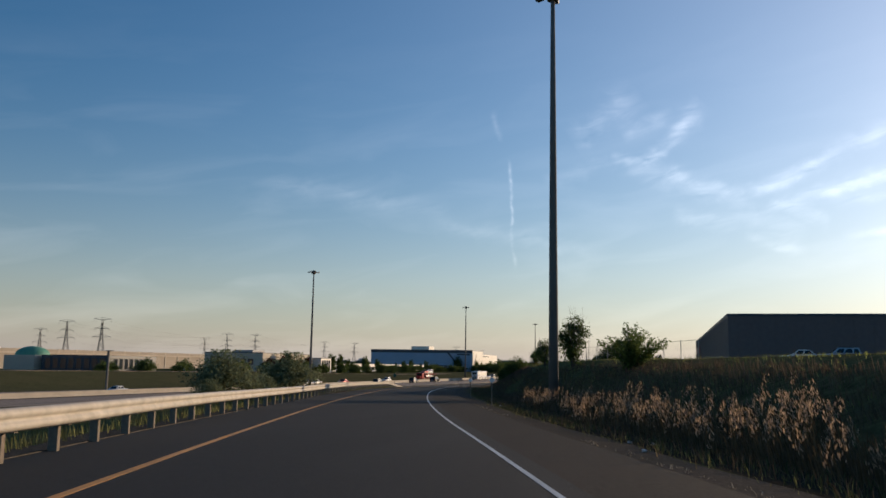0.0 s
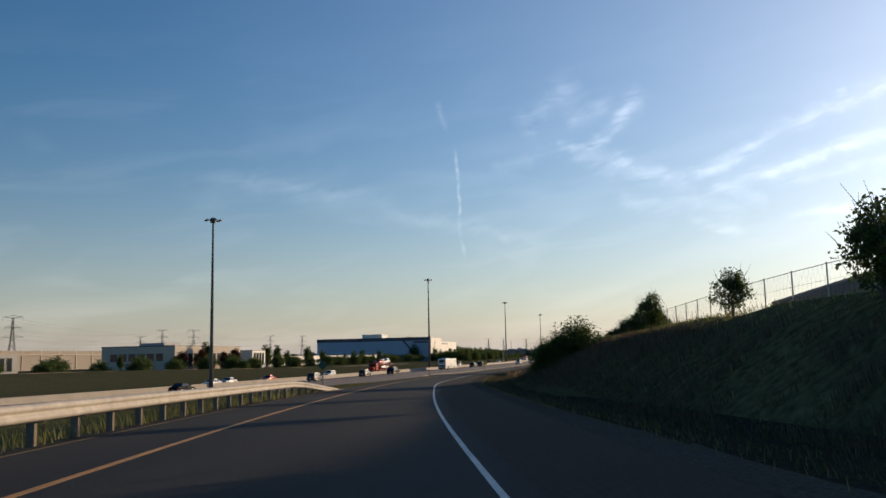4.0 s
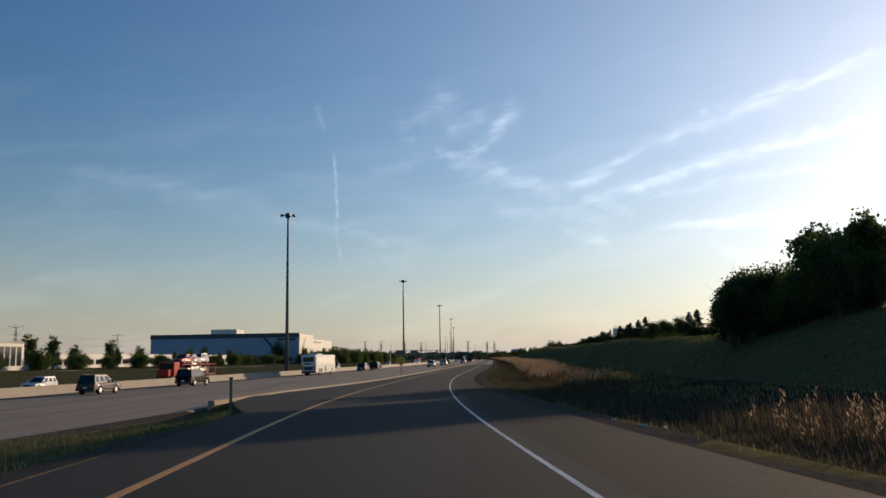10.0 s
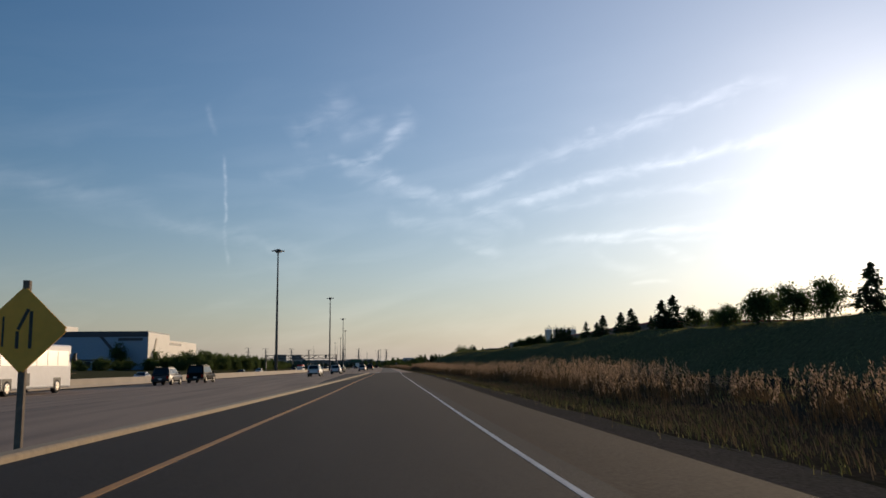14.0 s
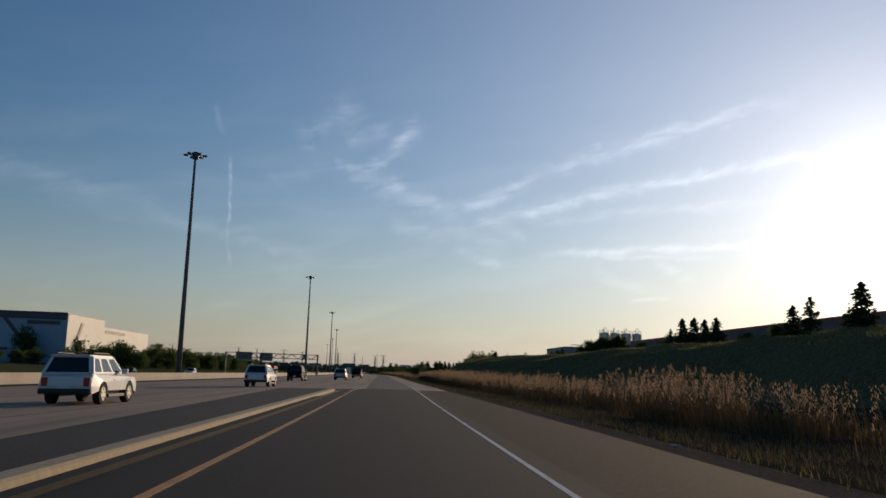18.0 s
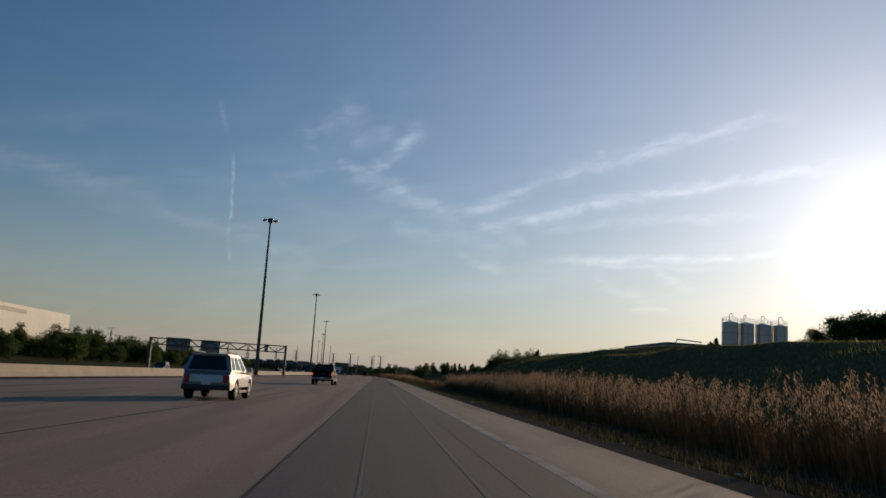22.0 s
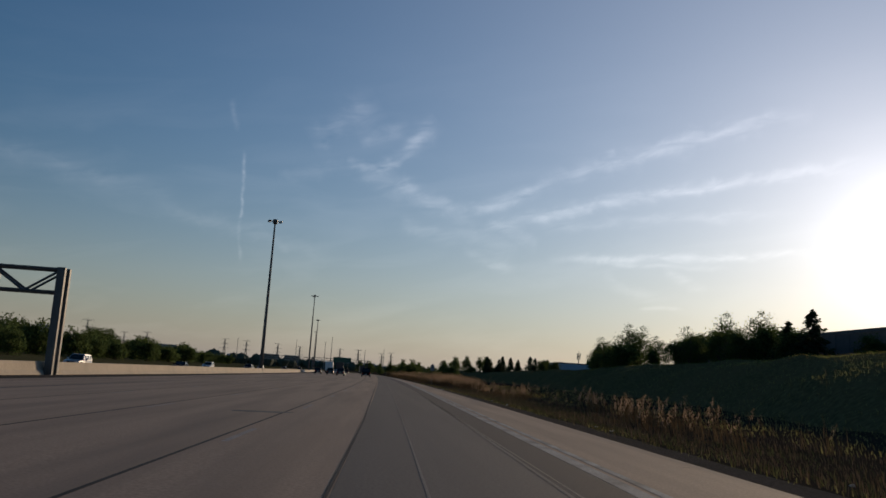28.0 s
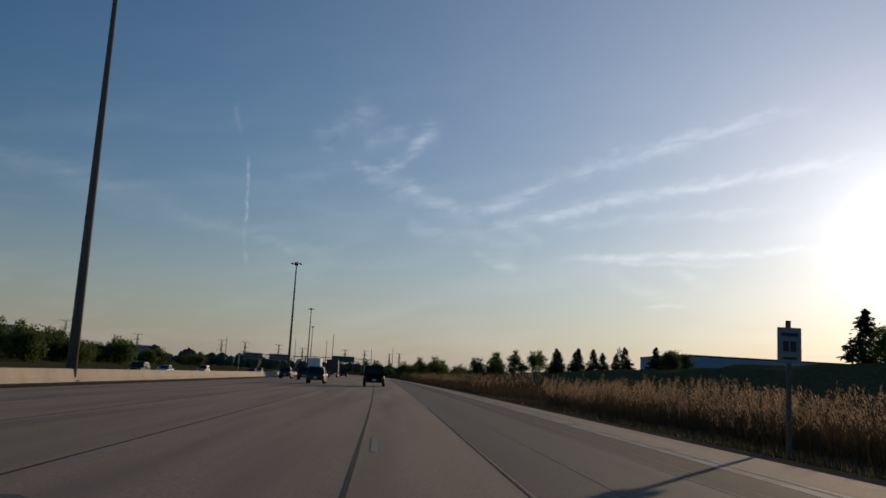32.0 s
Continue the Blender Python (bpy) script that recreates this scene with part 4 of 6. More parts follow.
def fan_bush(name, label, h, w, seed, leaf):
    """A bush of stems that fan out from the base, each set with pairs of long narrow leaves."""
    rng = np.random.default_rng(seed)
    bush = thing(name, label, "bush")
    C, A, S = [], [], []
    for k in range(46):
        a, lean = rng.uniform(0, 2 * math.pi), rng.uniform(0.05, 1.0) ** 0.7
        L = h * rng.uniform(0.75, 1.05) * (1 - 0.22 * lean)
        tip = np.array([0.5 * w * lean * math.cos(a), 0.5 * w * lean * math.sin(a), L * (1 - 0.25 * lean)])
        mid = np.array([0.35 * tip[0], 0.35 * tip[1], 0.55 * tip[2]])
        if k < 20:
            bm = bmesh.new()
            tube(bm, [(0.12 * tip[0], 0.12 * tip[1], -0.1), tuple(mid), tuple(tip)], [0.03, 0.018, 0.006], 4)
            part("stem", bm, BARK, bush)
        for u in np.linspace(0.15, 1.0, 15):
            p = (1 - u) ** 2 * np.array([0.12 * tip[0], 0.12 * tip[1], 0]) + 2 * u * (1 - u) * mid + u * u * tip
            for _ in range(6):
                C.append(p + rng.normal(size=3) * 0.10)
                A.append(unit(tip / max(0.1, np.linalg.norm(tip)) * 0.5 + rng.normal(size=3) * np.array([0.7, 0.7, 0.35])))
                S.append(0.30 * rng.uniform(0.6, 1.2))
    C, A, S = np.array(C), np.array(A), np.array(S)
    C[:, 2] = np.maximum(C[:, 2], 0.05)
    quads("foliage", C, A, unit(np.cross(A, rng.normal(size=A.shape))), S, leaf, bush, 0.28)
    return bush


def conifer(name, label, h, w, seed, group="", gap=0.0):
    """A spruce: straight trunk and drooping whorls of needle sprays, with a ragged outline."""
    rng = np.random.default_rng(seed)
    tree = thing(name, label, "tree", group)
    bm = bmesh.new()
    tube(bm, [(0, 0, -0.15), (0, 0, h * 0.5), (0, 0, h)], [0.02 * h, 0.012 * h, 0.003 * h], 7)
    part("trunk", bm, BARK, tree)
    C, A, S = [], [], []
    bm = bmesh.new()
    for z in np.linspace(0.06 * h, 0.97 * h, int(15 + h)):
        r = 0.5 * w * (1 - z / h) ** 0.85 * rng.uniform(0.7, 1.1) + 0.04 * w
        for k in range(rng.integers(6, 9)):
            if rng.random() < gap:
                continue
            a = rng.uniform(0, 2 * math.pi)
            d = np.array([math.cos(a), math.sin(a), rng.uniform(-0.28, 0.12)])
            L = r * rng.uniform(0.65, 1.15)
            if L > 0.3 * w:
                tube(bm, [(0, 0, z), tuple(np.array([0, 0, z]) + d * L * 0.85)], [0.02, 0.006], 3, cap=False)
            m = max(5, int(26 * L / (0.5 * w)))
            u = rng.uniform(0.12, 1.0, m)
            side = np.array([-d[1], d[0], 0])
            c = np.array([0, 0, z]) + d * (u * L)[:, None] + side * ((1.1 - u) * L * 0.42 * rng.uniform(-1, 1, m))[:, None]
            c[:, 2] += -0.06 * w * u + 0.02 * w * rng.normal(size=m)
            C.append(c)
            A.append(unit(d + side * rng.normal(size=(m, 1)) * 0.7 + np.array([0, 0, -0.25])))
            S.append(np.full(m, 0.085 * w + 0.09 * h / 6) * rng.uniform(0.7, 1.3, m))
    part("branches", bm, BARK, tree)["kind"] = "stuff"
    C, A, S = np.vstack(C), np.vstack(A), np.concatenate(S)
    wi = unit(np.cross(A, rng.normal(size=A.shape) * 0.5 + np.array([0, 0, 1])))
    quads("crown", C, A, wi, S, NEEDLE, tree, 0.5)
    return tree


def put(ob, x, y, scale=1.0, turn=0.0, z=None, label=""):
    """A copy of a thing on the ground at x, y."""
    c = copy_thing(ob, Matrix.Translation((x, y, (ground_z(x, y) if z is None else z) - 0.05)) @ Matrix.Rotation(radians(turn), 4, "Z") @ Matrix.Scale(scale, 4))
    if label:
        c["label"] = label
    return c


def move(ob, x, y, scale=1.0, turn=0.0, z=None):
    ob.matrix_basis = Matrix.Translation((x, y, (ground_z(x, y) if z is None else z) - 0.05)) @ Matrix.Rotation(radians(turn), 4, "Z") @ Matrix.Scale(scale, 4)
    return ob


# trees on the bank beside the ramp
move(broadleaf("tree", "young leafy tree with bare twigs on the bank", 4.6, 2.9, 11, LEAF, low=0.06, leaves=4800, size=0.16, bare=0.3), -8.0, 77, 1.15)
T2 = move(broadleaf("shrub", "small rounded shrub with bare twigs on the bank", 2.3, 1.9, 12, LEAF, "bush", low=0.02, leaves=2600, size=0.12, bare=0.25), -12.5, 91.3, 1.35)
move(fan_bush("sumac_bush", "spiky upright bush with long bright leaves on the bank", 3.5, 5.0, 13, LEAF_BRIGHT), -2.2, 60.8)
T4 = move(broadleaf("tree", "dense dark broadleaf tree on the bank", 5.4, 6.6, 14, LEAF, low=0.02, leaves=7600, size=0.21), -22.4, 132.3, 0.70, z=2.95)
for x, y, z, k, r, low_one in ((-24.6, 136.0, 2.3, 0.62, 120, 1), (-20.6, 132.6, 3.5, 0.50, 200, 0), (-25.9, 137.6, 1.9, 0.46, 260, 1), (-23.6, 131.0, 2.4, 0.50, 310, 1), (-19.6, 133.0, 3.9, 0.36, 20, 0), (-21.4, 131.0, 3.2, 0.45, 75, 0), (-24.2, 133.8, 2.9, 0.62, 160, 1), (-25.2, 135.2, 2.7, 0.55, 45, 1), (-22.9, 134.4, 3.2, 0.60, 230, 0), (-23.7, 132.9, 3.3, 0.64, 285, 0), (-24.9, 134.6, 2.9, 0.60, 330, 1)):
    put(T4, x, y, k, r, z=z, label="dense low broadleaf bush on the slope" if low_one else "")
put(T2, -17.5, 118, 0.8, 60)
put(T2, -14.6, 105, 0.7, 160)
T5 = move(broadleaf("tree", "broad dark tree in full leaf on the bank crest", 7.6, 7.8, 21, LEAF, low=0.03, leaves=7600, size=0.29), -15.6, 254, 0.96)
T6 = move(broadleaf("tree", "slender open broadleaf tree on the bank crest", 6.0, 4.2, 22, LEAF, low=0.05, leaves=4600, size=0.30, bare=0.05), -19.0, 267, 1.12)
for k, (x, y, z) in enumerate(((-14.2, 247, 0.50), (-13.0, 252, 0.72), (-16.8, 259, 0.70), (-15.4, 268, 0.98), (-17.6, 264, 0.62), (-11.6, 259, 1.12), (-12.4, 272, 0.95), (-10.5, 266, 0.95), (-14.0, 279, 0.72), (-10.0, 278, 0.90), (-11.5, 287, 0.62), (-9.5, 295, 0.45), (-7.0, 271, 0.95), (-6.0, 282, 0.85), (-14.6, 262, 0.9))):
    put(T5, x, y, z, 70 + 85 * k, z=ground_z(x, y) - 0.7 * z)
for x, y, k, r in ((-20.4, 265.0, 0.98, 40), (-17.6, 270, 1.05, 210), (-13.6, 262, 1.28, 120), (-10.9, 258, 1.30, 15), (-9.8, 261, 1.2, 190), (-14.6, 275, 0.95, 30), (-12.0, 283, 0.9, 300), (-16.6, 250.5, 0.8, 260)):
    put(T6, x, y, k, r)
put(T2, -12.5, 290, 1.0, 90)
put(T2, -11.0, 302, 0.8, 0)
# spruces and round trees further along the crest
S1 = move(conifer("spruce", "dark spruce with drooping branches on the bank crest", 4.9, 4.6, 31), -2.4, 444.5)
S2 = move(conifer("spruce", "ragged open spruce on the bank crest", 4.8, 4.4, 32, gap=0.3), -4.6, 449.5, 0.85)
T7 = move(broadleaf("tree", "round dense tree on the bank crest", 3.8, 4.4, 23, LEAF, low=0.02, leaves=5200, size=0.20), -6.8, 358, 1.05)
for x, y, s, r in ((-4.6, 348, 0.95, 20), (-5.8, 337, 0.98, 80), (-5.0, 328, 1.15, 140), (-2.1, 433, 0.95, 10), (-2.6, 425, 1.0, 70), (-1.5, 426, 0.88, 200), (-3.0, 413, 0.66, 120), (-3.9, 405, 0.98, 30), (-2.1, 405, 1.12, 50)):
    put(S1 if s > 0.9 else S2, x, y, s, r)
for x, y, s, r in ((-8.6, 362, 0.95, 100), (-6.4, 378, 0.62, 30), (-5.4, 366, 0.9, 200), (-4.4, 356, 1.05, 60), (-7.2, 372, 0.7, 310), (-9.0, 370, 0.5, 20), (-2.5, 461, 0.5, 60), (1.2, 405, 0.9, 10), (-7.0, 300, 0.5, 150)):
    put(T7, x, y, s, r)
for x, y, s, r in ((-2.4, 494.6, 0.75, 0), (-1.5, 492.2, 0.92, 100), (-1.3, 488.2, 0.9, 60), (-1.4, 484, 0.78, 120), (-1.0, 481, 0.8, 200), (2.0, 466, 0.9, 40)):
    put(S2 if s < 0.77 else S1, x, y, s, r)
for x, y, k, r in ((-2.2, 543, 0.85, 40), (0.6, 545, 1.05, 140), (3.4, 546, 1.1, 250), (-3.8, 544, 0.55, 300), (6.0, 548, 0.95, 80)):
    put(T7, x, y, k, r)
put(T6, 4.6, 545, 0.72, 100)
for x, y, k, r in ((5.0, 500, 0.6, 10), (6.2, 508, 0.5, 80), (8.0, 492, 0.7, 200), (7.0, 484, 0.5, 120), (5.6, 516, 0.95, 40), (6.4, 521, 0.9, 150), (5.8, 534, 0.75, 260)):
    put(T7, x, y, k, r)
put(S2, -3.0, 571, 0.45, 0)
put(S1, -1.0, 574, 0.52, 90)
put(T7, -2.2, 572, 0.45, 30)
put(T7, -3.8, 573, 0.35, 130)
T8 = move(broadleaf("tree", "tall airy broadleaf tree on the bank", 7.6, 5.6, 24, LEAF, low=0.04, leaves=3000, size=0.25), 0.8, 772.7, 1.08)
for ob, x, y, k, r in ((T7, -2.8, 765, 1.05, 10), (T7, -0.6, 768, 1.05, 90), (T7, 2.6, 775, 1.0, 20), (T5, -1.4, 770, 0.50, 140), (T7, 3.8, 781, 0.85, 200), (T8, 2.4, 796, 0.85, 60), (T7, 0.6, 784, 1.1, 70), (T5, 1.6, 788, 0.55, 20),
                        (T8, 2.6, 761.6, 0.64, 40), (T7, 1.4, 761.0, 0.8, 250), (T8, 3.4, 773.6, 0.92, 200), (T8, 2.2, 722, 0.82, 310), (T7, 0.9, 743.5, 0.95, 130), (T5, -2.4, 739, 0.52, 30), (T8, -2.4, 733, 0.66, 80), (T7, -0.8, 737, 1.1, 220), (T7, 1.6, 740, 1.2, 140), (T5, -0.6, 727, 0.56, 60), (T8, -0.8, 724.5, 0.80, 160),
                        (T7, 1.0, 730, 1.25, 300), (T7, -1.0, 720, 1.0, 15), (T7, 1.2, 718, 1.1, 95), (S1, 2.3, 714.5, 1.0, 10), (S1, 2.3, 709, 1.2, 60), (T7, 1.6, 712, 1.0, 180), (T5, 4.0, 722, 0.7, 250), (T5, 4.4, 735, 0.72, 100), (T5, 4.2, 750, 0.66, 10),
                        (S2, 4.8, 694, 1.15, 40), (T7, 6.5, 690, 0.6, 70), (T8, 7.4, 684, 0.5, 20), (T7, 5.6, 703, 0.8, 30), (T7, 7.0, 676, 0.6, 250),
                        (S1, 7.5, 820, 1.32, 10), (S2, 2.8, 800, 1.2, 40), (T8, 4.2, 798, 0.75, 130), (T7, 3.2, 804, 1.1, 40), (T7, 5.4, 812, 1.05, 60), (T7, 1.0, 794, 0.9, 260), (T5, 4.6, 790, 0.6, 310),
                        (T7, 5.5, 880, 0.9, 10), (S1, 4.0, 884, 0.9, 70), (T7, 7.5, 886, 1.0, 120), (S2, 9.6, 892, 1.0, 20), (T7, 11.5, 890, 0.9, 210), (S1, 2.2, 905, 0.7, 0)):
    put(ob, x, y, 1.08 * k, r, z=ground_z(x, y) - 0.35 * k)
for k, (x, y) in enumerate(((-4.5, 935), (-3, 939), (-0.6, 932), (1.6, 938), (3.4, 930), (7, 935), (10, 926))):
    put(S1, x, y, 1.25 - 0.12 * (k % 3), 40 * k)
# willows behind the guard rail
W1 = move(broadleaf("willow_bush", "pale grey-green willow bush below the guard rail", 4.4, 6.6, 41, LEAF_PALE, "bush", low=0.0, leaves=9000, size=0.23), -24.8, 45.2, 0.70)
put(W1, -27.8, 60.2, 1.08, 80)
put(W1, -26.4, 53.5, 0.5, 30)
put(W1, -30.4, 64.0, 0.8, 250)
put(W1, -27.6, 66.0, 0.28, 200, label="low grey-green shrub below the guard rail")
put(W1, -30.5, 70.0, 0.24, 20, label="low grey-green shrub below the guard rail")
put(W1, -23.6, 41.0, 0.45, 120)
# columnar trees and hedge by the factories across the motorway
P1 = move(broadleaf("columnar_tree", "narrow dark egg-shaped tree before a factory", 10.5, 5.2, 51, LEAF, low=0.0, leaves=4200, size=0.42, group="columnar trees", upright=0.6, far=True), -163.7, 352)
H1 = move(broadleaf("hedge_tree", "round dark hedge tree beyond the motorway", 3.8, 5.0, 53, LEAF, low=0.0, leaves=2600, size=0.30, far=True), -150, 352, 1.1, z=0.1)
H2 = move(broadleaf("roadside_tree", "broad leafy tree beyond the motorway", 7.6, 7.8, 54, LEAF, low=0.0, leaves=4200, size=0.40, far=True), -158, 402, 0.6, z=0.1)
H3 = move(broadleaf("roadside_tree", "tall open tree beyond the motorway", 7.6, 5.6, 55, LEAF, low=0.02, leaves=2600, size=0.36, far=True), -170, 670, 1.2, z=0.0)
P2 = broadleaf("red_leaf_tree", "broad copper-leaved tree before a factory", 8.0, 6.5, 52, LEAF_RED, low=0.03, leaves=3000, size=0.5, far=True)
move(P2, -162, 370)
for k, (y, s) in enumerate(((411, 1.0), (427, 1.0), (443, 0.75), (459, 0.95), (470, 0.7), (494, 0.8), (518, 0.6), (540, 0.75), (564, 0.85), (575, 0.6), (597, 0.8), (634, 0.6), (300, 0.5), (312, 0.45))):
    put(P1, -166 - 2 * (k % 3), y, s, 70 * k)
for k in range(74):
    y = 205 + 8.2 * k
    put(H1 if k % 4 else H2, -152 - 9 * ((k * 7) % 5) / 4 + (0 if y < 640 else 6), y, 1.0 + 0.45 * ((k * 5) % 4) / 3 if k % 4 else 0.62, 90 * k, z=0.1)
for k in range(26):
    y = 640 + 15 * k
    put((H2, H3, H1)[k % 3], float(median(y)) - 62 - 10 * ((k * 7) % 4), y, (1.35, 1.35, 2.6)[k % 3] * (0.8 + 0.1 * ((k * 3) % 4)), 50 * k, z=0.0)
    put((H1, H2, H1)[k % 3], float(median(y + 7)) - 58 - 8 * ((k * 5) % 4), y + 7, (2.1, 1.05, 1.8)[k % 3], 80 * k, z=-0.1)
for k in range(64):
    y = 646 + 6.4 * k
    put((H1, H2, H3)[k % 3], float(median(y)) - 53 - 5 * ((k * 7) % 6), y, (1.9, 0.95, 1.05)[k % 3] * (0.75 + 0.12 * ((k * 5) % 4)), 61 * k, z=-0.3)
for k in range(40):
    y = 960 + 9 * ((k * 7) % 40)
    put((H2, H3, H2, H1)[k % 4], float(median(y)) + 44 + 9 * ((k * 5) % 7) / 2, y, (0.75, 0.9, 0.65, 1.6)[k % 4], 47 * k)
for k, (x, y, size) in enumerate(((-33, 1085, 1.25), (-28, 1050, 1.05), (-24, 1062, 0.9), (-20, 1030, 1.0), (-15, 1012, 0.95), (-10, 1006, 1.05), (-5, 985, 0.9), (-1, 990, 0.8), (3, 1000, 0.9), (9, 1010, 0.9), (-38, 1120, 0.9), (-30, 1140, 1.2), (-44, 1190, 1.1), (-52, 1240, 1.1), (-60, 1300, 1.2))):
    put(H3 if k % 3 else H2, x, y, size, 57 * k)
put(P2, -158, 322, 0.8, 90)
put(P2, -163.5, 346, 0.95, 30)
put(P2, -163.0, 364, 0.85, 200)
for k in range(16):
    put(H2 if k % 5 == 2 else H1, float(median(850 + 24 * k)) - 52 - 6 * ((k * 5) % 4), 850 + 24 * k, 1.5, 33 * k, z=-0.2)

# ---------------------------------------------------------------- reeds and rough grass
def tufts(name, label, pts, height, width, lean, material, seed, droop=0.3):
    """Blades of three joints, each a narrow tapering strip bent by the wind."""
    rng = np.random.default_rng(seed)
    n = len(pts)
    a = rng.uniform(0, 2 * math.pi, n)
    d = np.stack([np.cos(a), np.sin(a), np.zeros(n)], 1)
    s = np.stack([-np.sin(a), np.cos(a), np.zeros(n)], 1)
    h = height * rng.uniform(0.6, 1.25, n)
    w = width * rng.uniform(0.7, 1.3, n)
    up = np.array([0, 0, 1.0])
    wind = np.array([-0.10, 0.05, 0])
    mid = pts + up * (h * 0.62)[:, None] + (d * lean * 0.35 + wind) * h[:, None]
    top = pts + up * (h * (1 - droop * rng.random(n)))[:, None] + (d * lean + 2 * wind) * h[:, None]
    v = np.stack([pts - s * w[:, None], pts + s * w[:, None], mid + s * w[:, None] * 0.7, mid - s * w[:, None] * 0.7, top], 1).reshape(-1, 3)
    me = bpy.data.meshes.new(name)
    me.vertices.add(5 * n)
    me.vertices.foreach_set("co", v.ravel())
    idx = (np.arange(n)[:, None] * 5 + np.array([0, 1, 2, 3, 3, 2, 4])).ravel()
    me.loops.add(7 * n)
    me.loops.foreach_set("vertex_index", idx)
    me.polygons.add(2 * n)
    me.polygons.foreach_set("loop_start", (np.arange(n)[:, None] * 7 + np.array([0, 4])).ravel())
    me.polygons.foreach_set("loop_total", np.tile([4, 3], n))
    me.update(calc_edges=True)
    me.materials.append(material)
    ob = new(name, me)
    return tagged(ob, label, "grass", kind="stuff"), top


def scatter(n, seed, lo, hi, y0, y1, clump=0.0, power=1.0):
    """Points on the ground between the lines lo(y) and hi(y), denser in clumps."""
    rng = np.random.default_rng(seed)
    y = rng.uniform(y0, y1, n)
    u = rng.random(n) ** power
    a, b = lo(y), hi(y)
    x = a + (b - a) * u
    if clump:
        keep = np.array([noise.noise(Vector((xx * 0.22, yy * 0.09, seed))) + 0.35 * noise.noise(Vector((xx * 0.8, yy * 0.5, seed))) for xx, yy in zip(x, y)])
        k = keep > np.quantile(keep, clump)
        x, y = x[k], y[k]
    z = np.empty(len(x))
    grid = {}
    for i, (xx, yy) in enumerate(zip(x, y)):
        q = round(yy / 2.5)
        if q not in grid:
            rows = ground_rows(q * 2.5)
            grid[q] = ([r[0] for r in rows], [r[1] for r in rows])
        z[i] = np.interp(xx, *grid[q])
    return np.stack([x, y, z - 0.03], 1)


def reed_bed(name, n, seed, lo, hi, y0, y1, clump, tall):
    pts = scatter(n, seed, lo, hi, y0, y1, clump)
    rng = np.random.default_rng(seed + 50)
    m = len(pts)
    # stands of unequal height
    tall = tall * np.array([1.0 + 0.38 * noise.noise(Vector((x * 0.16, y * 0.10, seed))) + 0.2 * noise.noise(Vector((x * 0.5, y * 0.33, seed))) for x, y, _ in pts])
    # stems: each an upright tapering strip that carries a plume
    _, top = tufts(name + "_stems", "dense stand of dry reed stems on the verge", pts, tall, 0.011, 0.10, REED, seed + 1, 0.05)
    near = np.repeat(pts, 4, 0) + np.column_stack([rng.normal(0, 0.16, 4 * m), rng.normal(0, 0.16, 4 * m), np.zeros(4 * m)])
    tufts(name + "_leaves", "long dry reed leaves on the verge", near, np.repeat(tall, 4) * 0.72, 0.013, 0.36, REED, seed + 2, 0.5)
    # plumes: a drooping tassel of five small strips on two stems of three
    t = top[rng.random(m) < 0.72]
    k = 14
    c = np.repeat(t, k, 0)
    j = np.tile(np.arange(k), len(t))
    c = c + np.column_stack([rng.normal(0, 0.045, len(c)) - 0.05 * j / k, rng.normal(0, 0.045, len(c)), 0.05 - 0.028 * j + rng.normal(0, 0.02, len(c))])
    lo_ = unit(np.column_stack([rng.normal(-0.25, 0.35, len(c)), rng.normal(0.1, 0.35, len(c)), np.full(len(c), 1.0)]))
    wi = unit(np.cross(lo_, rng.normal(size=c.shape)))
    tagged(quads(name + "_plumes", c, lo_, wi, 0.10 * rng.uniform(0.6, 1.4, len(c)), PLUME, None, 0.26), "feathery tan reed plumes above the verge", "reeds", kind="stuff")


def right(d):
    return lambda y: road_right(y) + d


reed_bed("reeds_ramp", 1500, 61, right(3.0), right(7.5), -10, 50, 0.5, 0.98)
reed_bed("reeds_mid_slope", 420, 69, right(4.8), right(8.0), 138, 168, 0.7, 0.9)
reed_bed("reeds_slope", 190, 62, right(3.4), right(7.0), 172, 208, 0.5, 0.8)
reed_bed("reeds_bend", 2100, 68, right(5.4), right(11.5), 236, 325, 0.5, 1.15)
reed_bed("reeds_ditch", 6600, 63, right(5.2), right(12.0), 320, 470, 0.38, 1.45)
reed_bed("reeds_merge", 6000, 64, right(5.0), right(10.0), 470, 590, 0.06, 1.78)
reed_bed("reeds_sparse", 1500, 66, right(4.6), right(9.5), 590, 742, 0.6, 1.1)
reed_bed("reeds_end", 3400, 67, right(4.6), right(10.5), 742, 800, 0.15, 1.5)
reed_bed("reeds_far", 2500, 65, right(5.0), right(12.0), 800, 1000, 0.2, 1.9)


LUSH = leafy("lush_grass_blades", (0.21, 0.24, 0.078), 0.65, 0.35)
GORE = leafy("gore_turf_blades", (0.15, 0.16, 0.07), 0.45, 0.35)
PALE_STRAW = leafy("pale_straw", (0.42, 0.36, 0.27), 0.3, 0.3)
WEED = leafy("ditch_weeds", (0.085, 0.090, 0.040), 0.4, 0.4)


def crest(d):
    return lambda y: crest_x(y) + d


